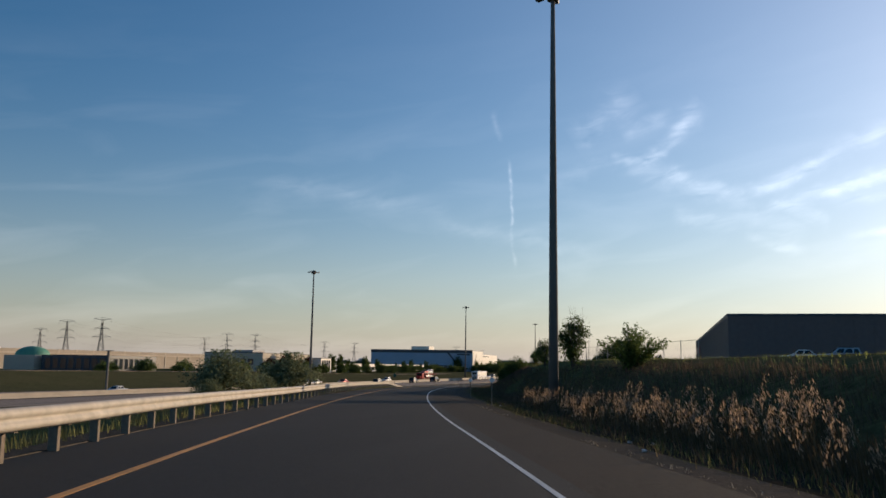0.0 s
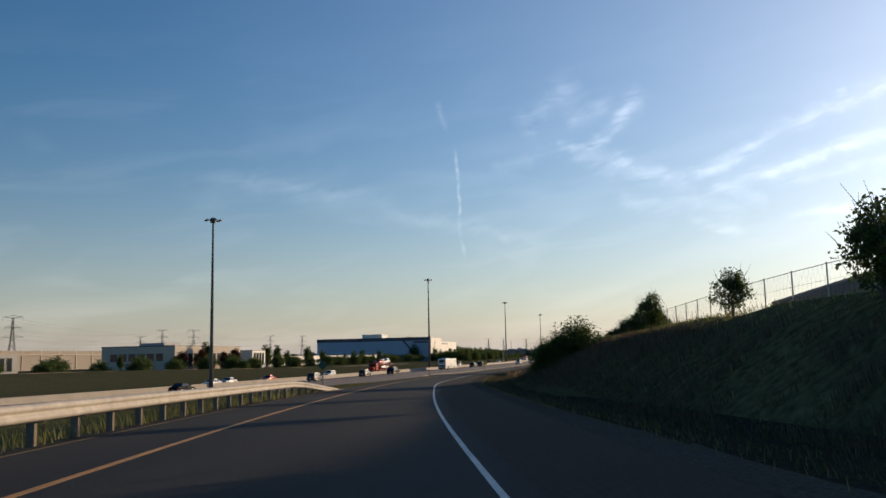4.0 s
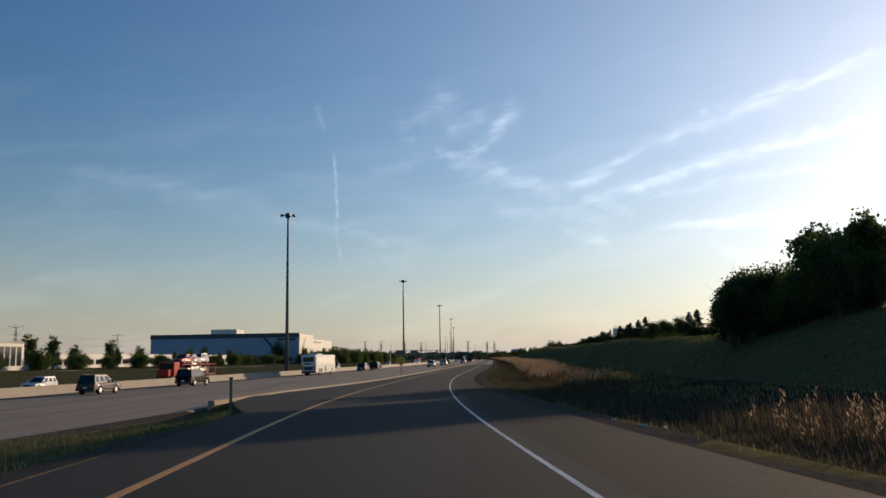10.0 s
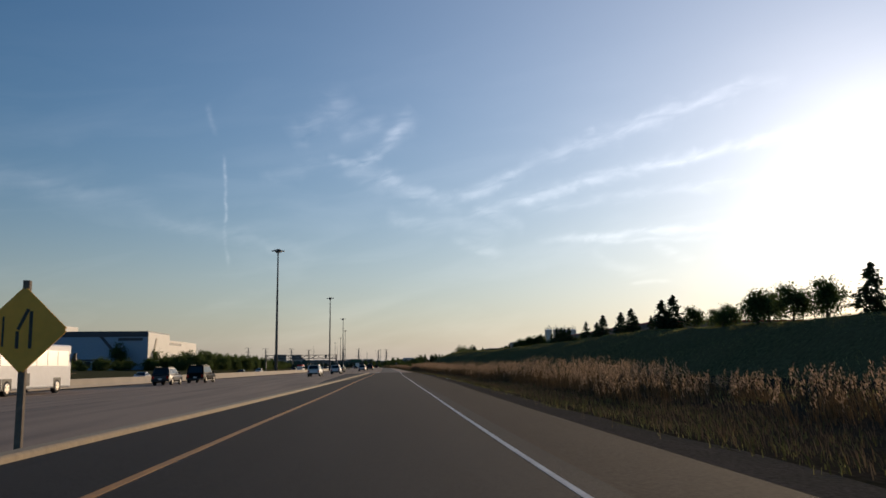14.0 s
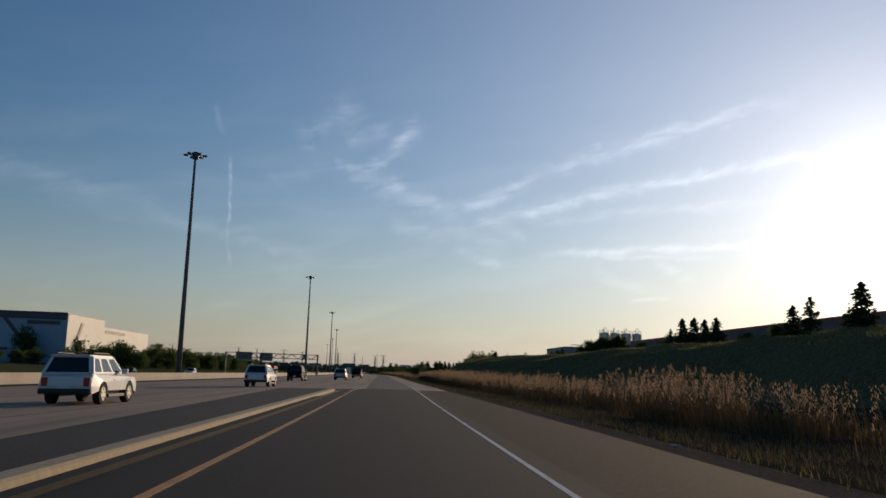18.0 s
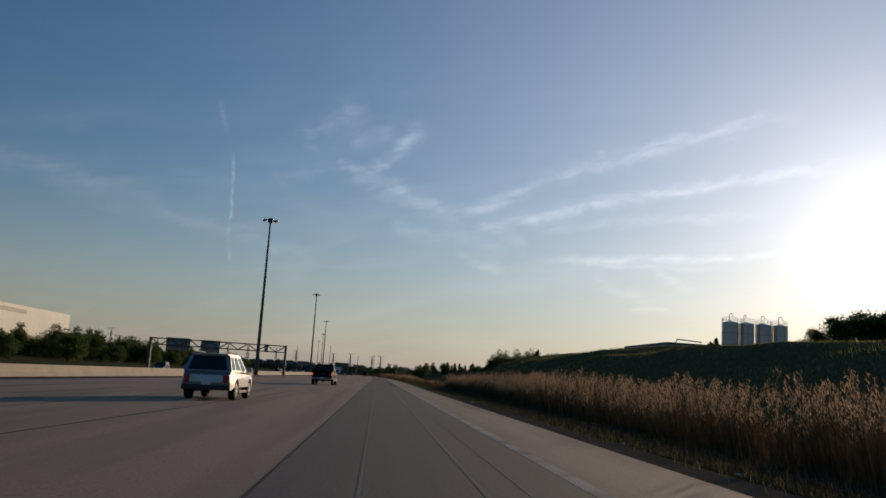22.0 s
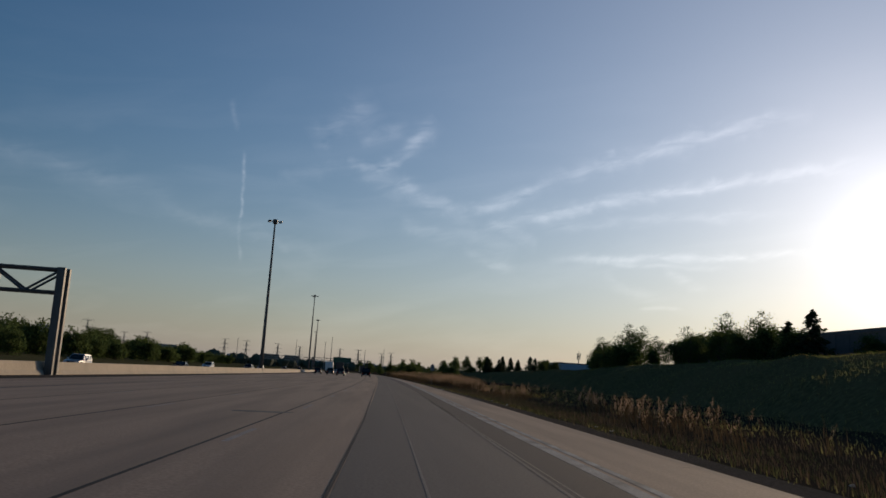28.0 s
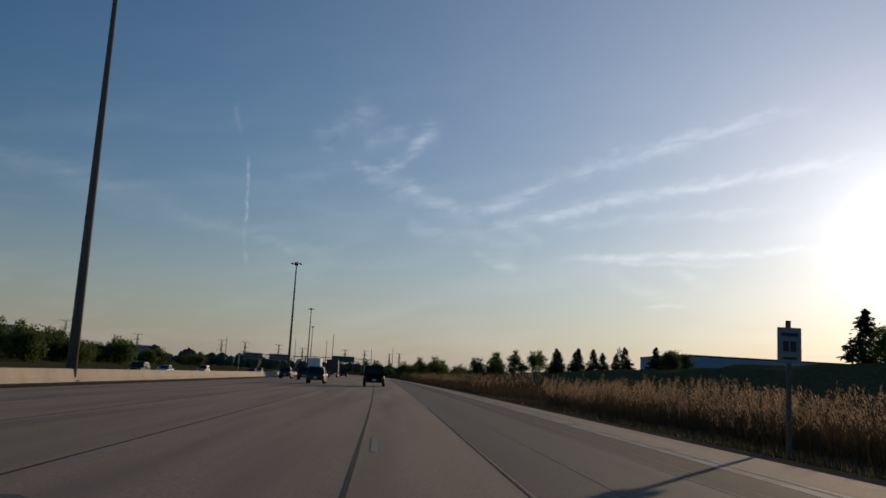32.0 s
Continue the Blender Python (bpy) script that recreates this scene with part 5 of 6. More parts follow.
tufts("verge_grass", "short rough grass along the road edge", scatter(12000, 71, right(0.9), right(3.0), -10, 790, 0.2), 0.16, 0.006, 0.5, BLADE, 72)
tufts("ditch_grass", "tangled dark green weeds in the roadside ditch", scatter(60000, 87, right(1.3), right(7.0), -10, 760, 0.08), 0.25, 0.012, 0.7, WEED, 88)
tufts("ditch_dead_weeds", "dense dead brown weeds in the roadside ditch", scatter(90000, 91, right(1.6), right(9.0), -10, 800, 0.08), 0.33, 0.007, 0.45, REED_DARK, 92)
tufts("verge_dry_grass", "dry straw grass along the road edge", scatter(6000, 73, right(0.5), right(3.5), -10, 790, 0.4), 0.26, 0.006, 0.5, DRY, 74)
tufts("verge_straw", "pale flattened straw at the shoulder edge", scatter(900, 95, right(0.05), right(0.3), 2, 44, 0.4), 0.05, 0.006, 0.9, PALE_STRAW, 96)
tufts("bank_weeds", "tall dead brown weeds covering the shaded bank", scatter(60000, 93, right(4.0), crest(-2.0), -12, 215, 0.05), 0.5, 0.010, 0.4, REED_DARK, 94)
tufts("bank_grass", "long grass on the bank", scatter(40000, 75, right(9.0), crest(3.0), 60, 800, 0.12), 0.24, 0.014, 0.6, BLADE, 76)
tufts("slope_grass", "lush long grass on the slope", scatter(70000, 79, right(8.0), crest(1.0), 215, 800, 0.1), 0.22, 0.014, 0.6, BLADE, 80)
tufts("crest_grass", "sunlit green grass along the bank crest", scatter(26000, 89, crest(-6.5), crest(2.0), 0, 800, 0.15), 0.22, 0.012, 0.5, LUSH, 90)
tufts("bank_dry_grass", "dry weeds on the bank", scatter(3200, 77, right(8.0), crest(2.0), -10, 800, 0.55), 0.6, 0.012, 0.5, DRY, 78)
tufts("gore_grass", "rough short grass between ramp and motorway", scatter(70000, 81, lambda y: motorway_right(y) + 0.15, lambda y: ramp_left(y) - 0.5, 20, 214, 0.08), 0.17, 0.008, 0.7, GORE, 82)
tufts("gore_dry_grass", "dry seed stalks between ramp and motorway", scatter(6000, 83, lambda y: motorway_right(y) + 0.5, lambda y: ramp_left(y) - 0.4, 20, 214, 0.4), 0.36, 0.006, 0.3, DRY, 84)
tufts("rail_weeds", "weeds under the guard rail", scatter(3500, 85, lambda y: ramp_left(y) - 2.2, lambda y: ramp_left(y) - 0.3, -5, 120, 0.2), 0.4, 0.012, 0.5, BLADE, 86)

# ---------------------------------------------------------------- buildings
BEIGE = surface("beige_precast", (0.52, 0.44, 0.35), 0.8, vary=0.06, grain=3, stain=0.3, patch=0.15, tint=(0.40, 0.34, 0.28))
BLUE_CLAD = surface("blue_grey_cladding", (0.30, 0.40, 0.52), 0.55, vary=0.06, grain=1.5, stain=0.2, patch=0.08)
WHITE_CLAD = surface("white_cladding", (0.72, 0.68, 0.61), 0.6, vary=0.05, grain=1.5, stain=0.25, patch=0.08, tint=(0.55, 0.5, 0.44))
DARK_TRIM = surface("dark_trim", (0.05, 0.06, 0.08), 0.5, vary=0.08)
BROWN_CLAD = surface("brown_warehouse_cladding", (0.15, 0.115, 0.11), 0.7, vary=0.08, grain=2, stain=0.3, patch=0.1, tint=(0.11, 0.09, 0.09))
GREY_CLAD = surface("grey_cladding", (0.30, 0.30, 0.31), 0.65, vary=0.06, grain=2, stain=0.3, patch=0.1)
ROOF = surface("flat_roof_gravel", (0.16, 0.15, 0.14), 0.95, vary=0.2, grain=4)
GLASS = surface("window_glass", (0.03, 0.04, 0.05), 0.08, vary=0.05)
COPPER = surface("green_copper_roof", (0.10, 0.30, 0.20), 0.6, vary=0.12)
RED_TRIM = surface("red_trim", (0.32, 0.04, 0.03), 0.55, vary=0.08)
RETAIN = surface("retaining_concrete", (0.40, 0.335, 0.265), 0.85, vary=0.08, grain=2, stain=0.4, patch=0.1, tint=(0.29, 0.245, 0.20))
STEEL_TANK = surface("tank_steel", (0.48, 0.47, 0.46), 0.35, metal=0.5, vary=0.06, grain=1.5, stain=0.2, patch=0.3)
LATTICE = surface("pylon_steel", (0.20, 0.20, 0.20), 0.6, metal=0.3, vary=0.08)


def windows(parent, face, u0, u1, z0, z1, n, at, rim=0.12, glass=None):
    """A row of n framed windows in a wall. face 'x': the wall stands at x = at and faces right; 'y': at y = at, facing the camera."""
    step = (u1 - u0) / n
    for k in range(n):
        a, b = u0 + step * k + 0.12 * step, u0 + step * (k + 1) - 0.12 * step
        fr = bmesh.new()
        gl = bmesh.new()
        if face == "x":
            for r in ((a, b, z0, z0 + rim), (a, b, z1 - rim, z1), (a, a + rim, z0, z1), (b - rim, b, z0, z1)):
                box(fr, at + 0.01, at + 0.10, r[0], r[1], r[2], r[3])
            box(gl, at + 0.004, at + 0.04, a + rim, b - rim, z0 + rim, z1 - rim)
        else:
            for r in ((a, b, z0, z0 + rim), (a, b, z1 - rim, z1), (a, a + rim, z0, z1), (b - rim, b, z0, z1)):
                box(fr, r[0], r[1], at - 0.10, at - 0.01, r[2], r[3])
            box(gl, a + rim, b - rim, at - 0.04, at - 0.004, z0 + rim, z1 - rim)
        w = part("window", fr, DARK_TRIM, parent)
        part("pane", gl, glass or GLASS, w)


def hall(name, label, x0, x1, y0, y1, z0, z1, wall, trim=None, rib=0.0, parapet=0.5):
    """A flat-roofed building: four wall slabs, roof, coping and, where asked, cladding ribs."""
    b = thing(name, label, "building")
    t = 0.3
    for r in ((x0, x1, y0, y0 + t), (x0, x1, y1 - t, y1), (x0, x0 + t, y0 + t, y1 - t), (x1 - t, x1, y0 + t, y1 - t)):
        part("wall", boxes((r[0], r[1], r[2], r[3], z0 - 0.5, z1)), wall, b)
    part("roof", boxes((x0 + t, x1 - t, y0 + t, y1 - t, z1 - 0.6, z1 - parapet)), ROOF, b)
    if trim:
        bm = bmesh.new()
        for r in ((x0 - 0.08, x1 + 0.08, y0 - 0.08, y0 + t + 0.05), (x0 - 0.08, x1 + 0.08, y1 - t - 0.05, y1 + 0.08), (x0 - 0.08, x0 + t + 0.05, y0 + t + 0.05, y1 - t - 0.05), (x1 - t - 0.05, x1 + 0.08, y0 + t + 0.05, y1 - t - 0.05)):
            box(bm, r[0], r[1], r[2], r[3], z1 + 0.002, z1 + 0.35)
        part("coping", bm, trim, b)
    if rib:
        bm = bmesh.new()
        for x in np.arange(x0 + rib / 2, x1, rib):
            box(bm, x - 0.05, x + 0.05, y0 - 0.05, y0 - 0.003, z0, z1 - 0.1)
        for y in np.arange(y0 + rib / 2, y1, rib):
            box(bm, x0 - 0.05, x0 - 0.003, y - 0.05, y + 0.05, z0, z1 - 0.1)
            box(bm, x1 + 0.003, x1 + 0.05, y - 0.05, y + 0.05, z0, z1 - 0.1)
        part("cladding_ribs", bm, wall, b)["kind"] = "stuff"
    return b


# beige office across the motorway
office = hall("office_building", "beige precast office block with tall window bays", -196, -168, 336, 388, 0.9, 9.0, BEIGE, DARK_TRIM)
windows(office, "x", 341, 353, 2.0, 6.6, 3, -168)
windows(office, "x", 358, 381, 2.0, 6.6, 5, -168)
windows(office, "y", -193, -172, 4.0, 6.6, 6, 336)
part("roof_plant", boxes((-190, -180, 350, 362, 8.9, 10.6), bevel=0.05), GREY_CLAD, office)
annex = hall("glass_annex", "small pale glazed annex beside the office", -172, -164, 391, 404, 0.9, 7.4, WHITE_CLAD, DARK_TRIM)
windows(annex, "x", 392, 403, 1.6, 6.6, 4, -164)
low = hall("factory_wing", "long low white factory wing behind the trees", -236, -176, 430, 640, 0.9, 5.2, WHITE_CLAD, None)
windows(low, "x", 434, 636, 1.6, 3.4, 28, -176)

# large blue and white factory
fac = hall("factory", "large blue-clad factory with white flank and dark stripes", -233, -148, 660, 699, 1.0, 17.0, BLUE_CLAD, DARK_TRIM, rib=1.5)
part("top_band", boxes((-233.2, -147.9, 659.78, 659.9, 14.9, 17.0)), DARK_TRIM, fac)
bm = bmesh.new()
profile(bm, [(0, 0), (1.6, 0), (-7.2, 10.2), (-8.8, 10.2)], -0.12, 0, Matrix.Translation((-160, 659.87, 5.0)) @ Matrix.Rotation(radians(90), 4, "Z") @ Matrix.Scale(-1, 4, (0, 1, 0)))
part("diagonal_stripe", bm, DARK_TRIM, fac)
part("lower_band", boxes((-233.1, -166, 659.72, 659.9, 4.4, 5.2)), DARK_TRIM, fac)
windows(fac, "y", -231, -168, 1.4, 4.2, 18, 659.9, glass=GLASS)
part("name_bar", boxes((-160.5, -150, 659.7, 659.86, 13.2, 14.4)), DARK_TRIM, fac, "dark lettering strip")
part("white_flank", boxes((-147.99, -147.7, 660.2, 698.8, 1.0, 16.8)), WHITE_CLAD, fac)
bm = bmesh.new()
profile(bm, [(0, 0), (2.5, 0), (9.5, 9), (7.0, 9)], 0, 0.15, Matrix.Translation((-147.68, 666, 5.5)))
part("flank_brace", bm, BEIGE, fac)
part("roof_house", boxes((-201, -186, 668, 684, 16.6, 20.2), bevel=0.05), WHITE_CLAD, fac)
fac2 = hall("factory_extension", "white factory extension with a dark recess", -225, -149, 699.3, 767, 1.0, 14.6, WHITE_CLAD, None)
part("recess_band", boxes((-148.99, -148.9, 704, 730, 12.4, 13.6)), DARK_TRIM, fac2)
part("door_band", boxes((-148.99, -148.92, 703, 764, 5.6, 6.2)), BEIGE, fac2)
windows(fac2, "x", 704, 764, 1.8, 4.6, 8, -149)

# raised road on a retaining wall behind the offices
ret = tagged(new("wall_retaining"), "long concrete retaining wall of a raised road", "wall", kind="structure")
for k in range(37):
    y = 110 + 11 * k
    part("panel", boxes((-240.5, -240, y + 0.06, y + 10.94, 0.6, 7.3)), RETAIN, ret)
    part("parapet", boxes((-240.4, -239.8, y + 0.03, y + 10.97, 7.302, 9.0)), RETAIN, ret)
    part("rib", boxes((-239.997, -239.75, y - 0.3, y + 0.3, 0.6, 9.25)), BEIGE, ret)
part("band", boxes((-239.79, -239.6, 110, 517, 7.2, 7.7)), BEIGE, ret)
part("fill", boxes((-300, -240.51, 110, 517, 0.6, 7.6)), ROOF, ret)
blk = hall("glass_pavilion", "low dark glazed building before the raised road", -197, -171.5, 236, 262, 0.9, 6.5, DARK_TRIM, None)
windows(blk, "y", -196, -172.5, 2.0, 5.6, 8, 236)
windows(blk, "x", 238, 260, 2.0, 5.6, 8, -171.5)
dome = thing("domed_hall", "small hall with a green domed roof", "building", at=(-204, 240, 0.9))
part("wall", boxes((-6, 6, -6, 6, -0.4, 5.4), bevel=0.1), BEIGE, dome)
bm = bmesh.new()
bmesh.ops.create_uvsphere(bm, u_segments=20, v_segments=10, radius=5.4)
bmesh.ops.delete(bm, geom=[v for v in bm.verts if v.co.z < -0.05], context="VERTS")
for v in bm.verts:
    v.co.z = v.co.z * 0.55 + 5.41
part("roof", bm, COPPER, dome, smooth=True)

# warehouses on the bank
w0 = hall("warehouse", "dark brown ribbed warehouse on the bank", 7.6, 84, 110, 222, 5.8, 11.6, BROWN_CLAD, DARK_TRIM, rib=2.2)
part("name_bar", boxes((7.4, 7.54, 196, 214, 8.6, 10.0)), RED_TRIM, w0, "faded red lettering strip")
bm = bmesh.new()
for x in (28, 29.5):
    tube(bm, [(x, 118, 11.0), (x, 118, 12.4)], 0.22, 8)
part("roof_vents", bm, GREY_CLAD, w0)
w1 = hall("warehouse", "long grey warehouse with a red roof edge on the bank", 10, 80, 446, 555, 5.6, 9.6, BROWN_CLAD, RED_TRIM, rib=3.0)
part("roof_unit", boxes((12, 15, 452, 456, 9.6, 10.6), bevel=0.05), GREY_CLAD, w1)
w2 = hall("plant_building", "low grey plant building beside the tanks", 13, 56, 632, 660, 6.5, 10.9, GREY_CLAD, DARK_TRIM, rib=2.0)
bm = bmesh.new()
tube(bm, [(14.5, 631.5, 10.9), (15, 631.5, 11.9), (20, 631.5, 11.6)], 0.12, 6)
part("roof_pipe", bm, GREY_CLAD, w2)
hall("warehouse", "low dark warehouse behind the bank trees", 8, 70, 692, 767.4, 4.6, 9.1, BROWN_CLAD, DARK_TRIM, rib=3.0)
hall("warehouse", "long low slate-grey warehouse beyond the bank", 15, 60, 900, 930, 3.4, 8.2, BLUE_CLAD, DARK_TRIM, rib=3.0)


def tank():
    t = thing("storage_tank", "upright grey steel storage tank with a railed top", "tank", "row of storage tanks")
    bm = bmesh.new()
    tube(bm, [(0, 0, 0), (0, 0, 8.9)], 1.5, 24)
    part("shell", bm, STEEL_TANK, t, smooth=False)
    bm = bmesh.new()
    tube(bm, [(0, 0, 8.902), (0, 0, 9.25)], [1.48, 0.25], 24)
    part("roof", bm, STEEL_TANK, t)
    for z in (2.2, 4.5, 6.8):
        bm = bmesh.new()
        tube(bm, [(0, 0, z), (0, 0, z + 0.08)], 1.54, 24)
        part("band", bm, GREY_CLAD, t)
    bm = bmesh.new()
    for k in range(10):
        a = k * math.pi / 5
        tube(bm, [(1.4 * math.cos(a), 1.4 * math.sin(a), 8.9), (1.4 * math.cos(a), 1.4 * math.sin(a), 9.9)], 0.03, 4)
        b = a + math.pi / 5
        for z in (9.4, 9.88):
            tube(bm, [(1.4 * math.cos(a), 1.4 * math.sin(a), z), (1.4 * math.cos(b), 1.4 * math.sin(b), z)], 0.025, 4)
    part("railing", bm, LATTICE, t)["kind"] = "stuff"
    bm = bmesh.new()
    tube(bm, [(-0.35, -0.3, 8.9), (-0.35, -0.3, 10.2), (-0.2, -0.3, 10.6), (0.1, -0.3, 10.7), (0.35, -0.3, 10.45), (0.4, -0.3, 9.9)], 0.07, 6)
    part("vent_pipe", bm, LATTICE, t)
    bm = bmesh.new()
    for s in (-0.2, 0.2):
        tube(bm, [(-1.62, s, 0), (-1.62, s, 9.8)], 0.03, 4)
    for z in np.arange(0.4, 9.4, 0.4):
        tube(bm, [(-1.62, -0.2, z), (-1.62, 0.2, z)], 0.018, 4)
    part("ladder", bm, LATTICE, t)
    return t


TANK = tank()
TANK.matrix_basis = pose(24.3, 628, 6.75)
for x in (27.8, 31.3, 34.7):
    copy_thing(TANK, pose(x, 628.5, 6.75, 0, 0, 10 * x))


# ---------------------------------------------------------------- fences on the crest
def fence(y0, y1, d, h, label):
    f = thing("fence", label, "fence")
    bm = None
    top = []
    post = None
    for y in np.arange(y0, y1, 3.0):
        x = float(crest_x(y)) + d
        z = ground_z(x, y)
        top.append((x, y, z))
        if post is None:
            bm = bmesh.new()
            tube(bm, [(0, 0, -0.3), (0, 0, h + 0.05)], 0.028, 6)
            post = part("post", bm, GALV, f)
            post.matrix_basis = pose(x, y, z)
        else:
            c = post.copy()
            scene.collection.objects.link(c)
            c.matrix_basis = pose(x, y, z)
    for k, u in enumerate((h, 0.55 * h, 0.08)):
        bm = bmesh.new()
        tube(bm, [(x, y, z + u) for x, y, z in top], 0.016 if k == 0 else 0.006, 4)
        part("top_rail" if k == 0 else "wire", bm, GALV, f)
    bm = bmesh.new()
    for (xa, ya, za), (xb, yb, zb) in zip(top, top[1:]):
        for j in range(9):
            u, v = j / 8, min(1, (j + 1) / 8)
            p, q = Vector((xa + (xb - xa) * u, ya + (yb - ya) * u, za + (zb - za) * u)), Vector((xa + (xb - xa) * v, ya + (yb - ya) * v, za + (zb - za) * v))
            tube(bm, [p + Vector((0, 0, 0.1)), q + Vector((0, 0, h))], 0.0025, 3, cap=False)
            tube(bm, [p + Vector((0, 0, h)), q + Vector((0, 0, 0.1))], 0.0025, 3, cap=False)
    part("wire_mesh", bm, GALV, f)
    return f


fence(60, 128, 1.2, 1.3, "thin wire fence on posts along the bank crest")
fence(190, 300, 1.5, 1.1, "wire fence on pale posts along the bank crest")


# ---------------------------------------------------------------- power pylons
def pylon():
    p = thing("pylon", "tall grey lattice power pylon with three cross arms", "pylon", "power pylons beyond the motorway")
    H = 45.0
    for sx, sy in ((-1, -1), (-1, 1), (1, -1), (1, 1)):
        bm = bmesh.new()
        tube(bm, [(4 * sx, 4 * sy, -0.5), (1.2 * sx, 1.2 * sy, 26), (0.5 * sx, 0.5 * sy, H - 2)], [0.34, 0.28, 0.22], 4)
        part("leg", bm, LATTICE, p)
    bm = bmesh.new()
    zs = [0, 8, 15, 21, 26, 31, 36, 40]
    for z0, z1 in zip(zs, zs[1:]):
        def r(z):
            return 4 - 2.8 * z / 26 if z < 26 else 1.2 - 0.7 * (z - 26) / 17
        for (ax, ay), (bx, by) in (((-1, -1), (1, -1)), ((-1, 1), (1, 1)), ((-1, -1), (-1, 1)), ((1, -1), (1, 1))):
            tube(bm, [(ax * r(z0), ay * r(z0), z0), (bx * r(z1), by * r(z1), z1)], 0.16, 3, cap=False)
            tube(bm, [(bx * r(z0), by * r(z0), z0), (ax * r(z1), ay * r(z1), z1)], 0.16, 3, cap=False)
    part("bracing", bm, LATTICE, p)
    for z, w in ((26, 8.5), (34, 6.5), (42, 8.0)):
        bm = bmesh.new()
        for s in (-1, 1):
            tube(bm, [(0, 0, z), (s * w, 0, z + (1.2 if z > 40 else 0))], [0.4, 0.14], 4)
            tube(bm, [(0, 0, z + 2.6), (s * w, 0, z + (1.2 if z > 40 else 0))], [0.22, 0.12], 4)
            tube(bm, [(s * w, 0, z), (s * w, 0, z - 2.2)], 0.12, 4)
        part("cross_arm", bm, LATTICE, p)
    return p


PYLON = pylon()
spots = ((-594, 745), (-522, 704), (-594, 1076), (-569, 1112), (-609, 1466), (-573, 1526), (-788, 938), (-769, 1316), (-435, 1779), (-532, 2276), (-461, 2170), (-337, 2246), (-304, 2294), (-250, 2350), (-130, 2450), (-90, 2420), (-220, 2500), (-40, 2600), (-20, 2500))
for k, (x, y) in enumerate(spots):
    m = pose(x, y, 1.0, 0, 0, 25)
    if k:
        copy_thing(PYLON, m)
    else:
        PYLON.matrix_basis = m
wires = thing("power_lines", "thin power cables strung between pylons", "cable")
for a, b in ((1, 3), (3, 5), (0, 2), (2, 4), (6, 7)):
    for s, h in ((-8, 42), (8, 42), (-6.5, 32), (6.5, 32)):
        p, q = Vector((spots[a][0] + s, spots[a][1], h)), Vector((spots[b][0] + s, spots[b][1], h))
        bm = bmesh.new()
        tube(bm, [p.lerp(q, u) - Vector((0, 0, 32 * u * (1 - u))) for u in np.linspace(0, 1, 12)], 0.05, 3, cap=False)
        part("cable", bm, LATTICE, wires)
# slim lamp and radio masts in the distance
PMAST = thing("radio_mast", "slim radio mast with antenna panels in the distance", "mast", at=(139, 1397, 3))
bm = bmesh.new()
tube(bm, [(0, 0, 0), (0, 0, 29.5)], [0.6, 0.3], 8)
part("pole", bm, LATTICE, PMAST)
part("antenna_panels", boxes((-1.6, -0.9, -0.3, 0.3, 22, 28), (0.9, 1.6, -0.3, 0.3, 22, 28), (-1.2, 1.2, -0.2, 0.2, 24.6, 25.2)), LATTICE, PMAST)
for k, (x, y, h) in enumerate(((-90, 1420, 30), (-105, 1560, 30), (-60, 1500, 22), (-150, 1700, 34), (-40, 1620, 28), (-190, 1500, 26))):
    lm = thing("light_pole", "slender far light pole", "street lamp", "far light poles", at=(x, y, 0.5))
    bm = bmesh.new()
    tube(bm, [(0, 0, 0), (0, 0, h)], [0.4, 0.2], 6)
    part("pole", bm, LATTICE, lm)

# ---------------------------------------------------------------- the distance
FAR_WOOD = surface("far_woodland", (0.055, 0.075, 0.05), 0.95, vary=0.3, grain=0.08, stain=0.3, patch=0.02, tint=(0.09, 0.10, 0.08))
# pale blue-grey puts the haze of the distance into the town's colour
FAR_TOWN = surface("far_town", (0.42, 0.42, 0.44), 0.9, vary=0.1, grain=0.05, each=0.25)


def far_wood(name, x0, x1, y, h, seed):
    """A far belt of woodland: a thick ragged band of crowns."""
    rng = np.random.default_rng(seed)
    n = int((x1 - x0) / (h * 0.45))
    vs, fs = [], []
    for k in range(n):
        x = x0 + (x1 - x0) * (k + rng.random()) / n
        r = h * rng.uniform(0.28, 0.55)
        zc = h * rng.uniform(0.35, 0.62)
        yy = y + rng.uniform(-25, 25)
        o = len(vs)
        for j in range(5):
            t = math.pi * (j / 4)
            for i in range(7):
                a = 2 * math.pi * i / 7
                q = r * math.sin(t) * rng.uniform(0.75, 1.2) + 0.01
                vs.append((x + q * math.cos(a), yy + q * math.sin(a), max(-1, zc + r * 1.1 * math.cos(t) * rng.uniform(0.85, 1.15))))
        fs += [(o + j * 7 + i, o + j * 7 + (i + 1) % 7, o + (j + 1) * 7 + (i + 1) % 7, o + (j + 1) * 7 + i) for j in range(4) for i in range(7)]
    tagged(mesh(name, vs, fs, FAR_WOOD), "far belt of dark woodland along the horizon", "woodland", kind="stuff")


far_wood("far_woodland", -520, -150, 900, 8, 91)
far_wood("far_woodland", -560, -110, 1250, 9, 92)
far_wood("far_woodland", -900, 250, 1800, 12, 93)
far_wood("far_woodland", -1500, 700, 2700, 16, 94)
far_wood("far_woodland", -900, -300, 650, 8, 95)
far_wood("far_woodland", 60, 500, 1350, 9, 96)
rng2 = np.random.default_rng(17)
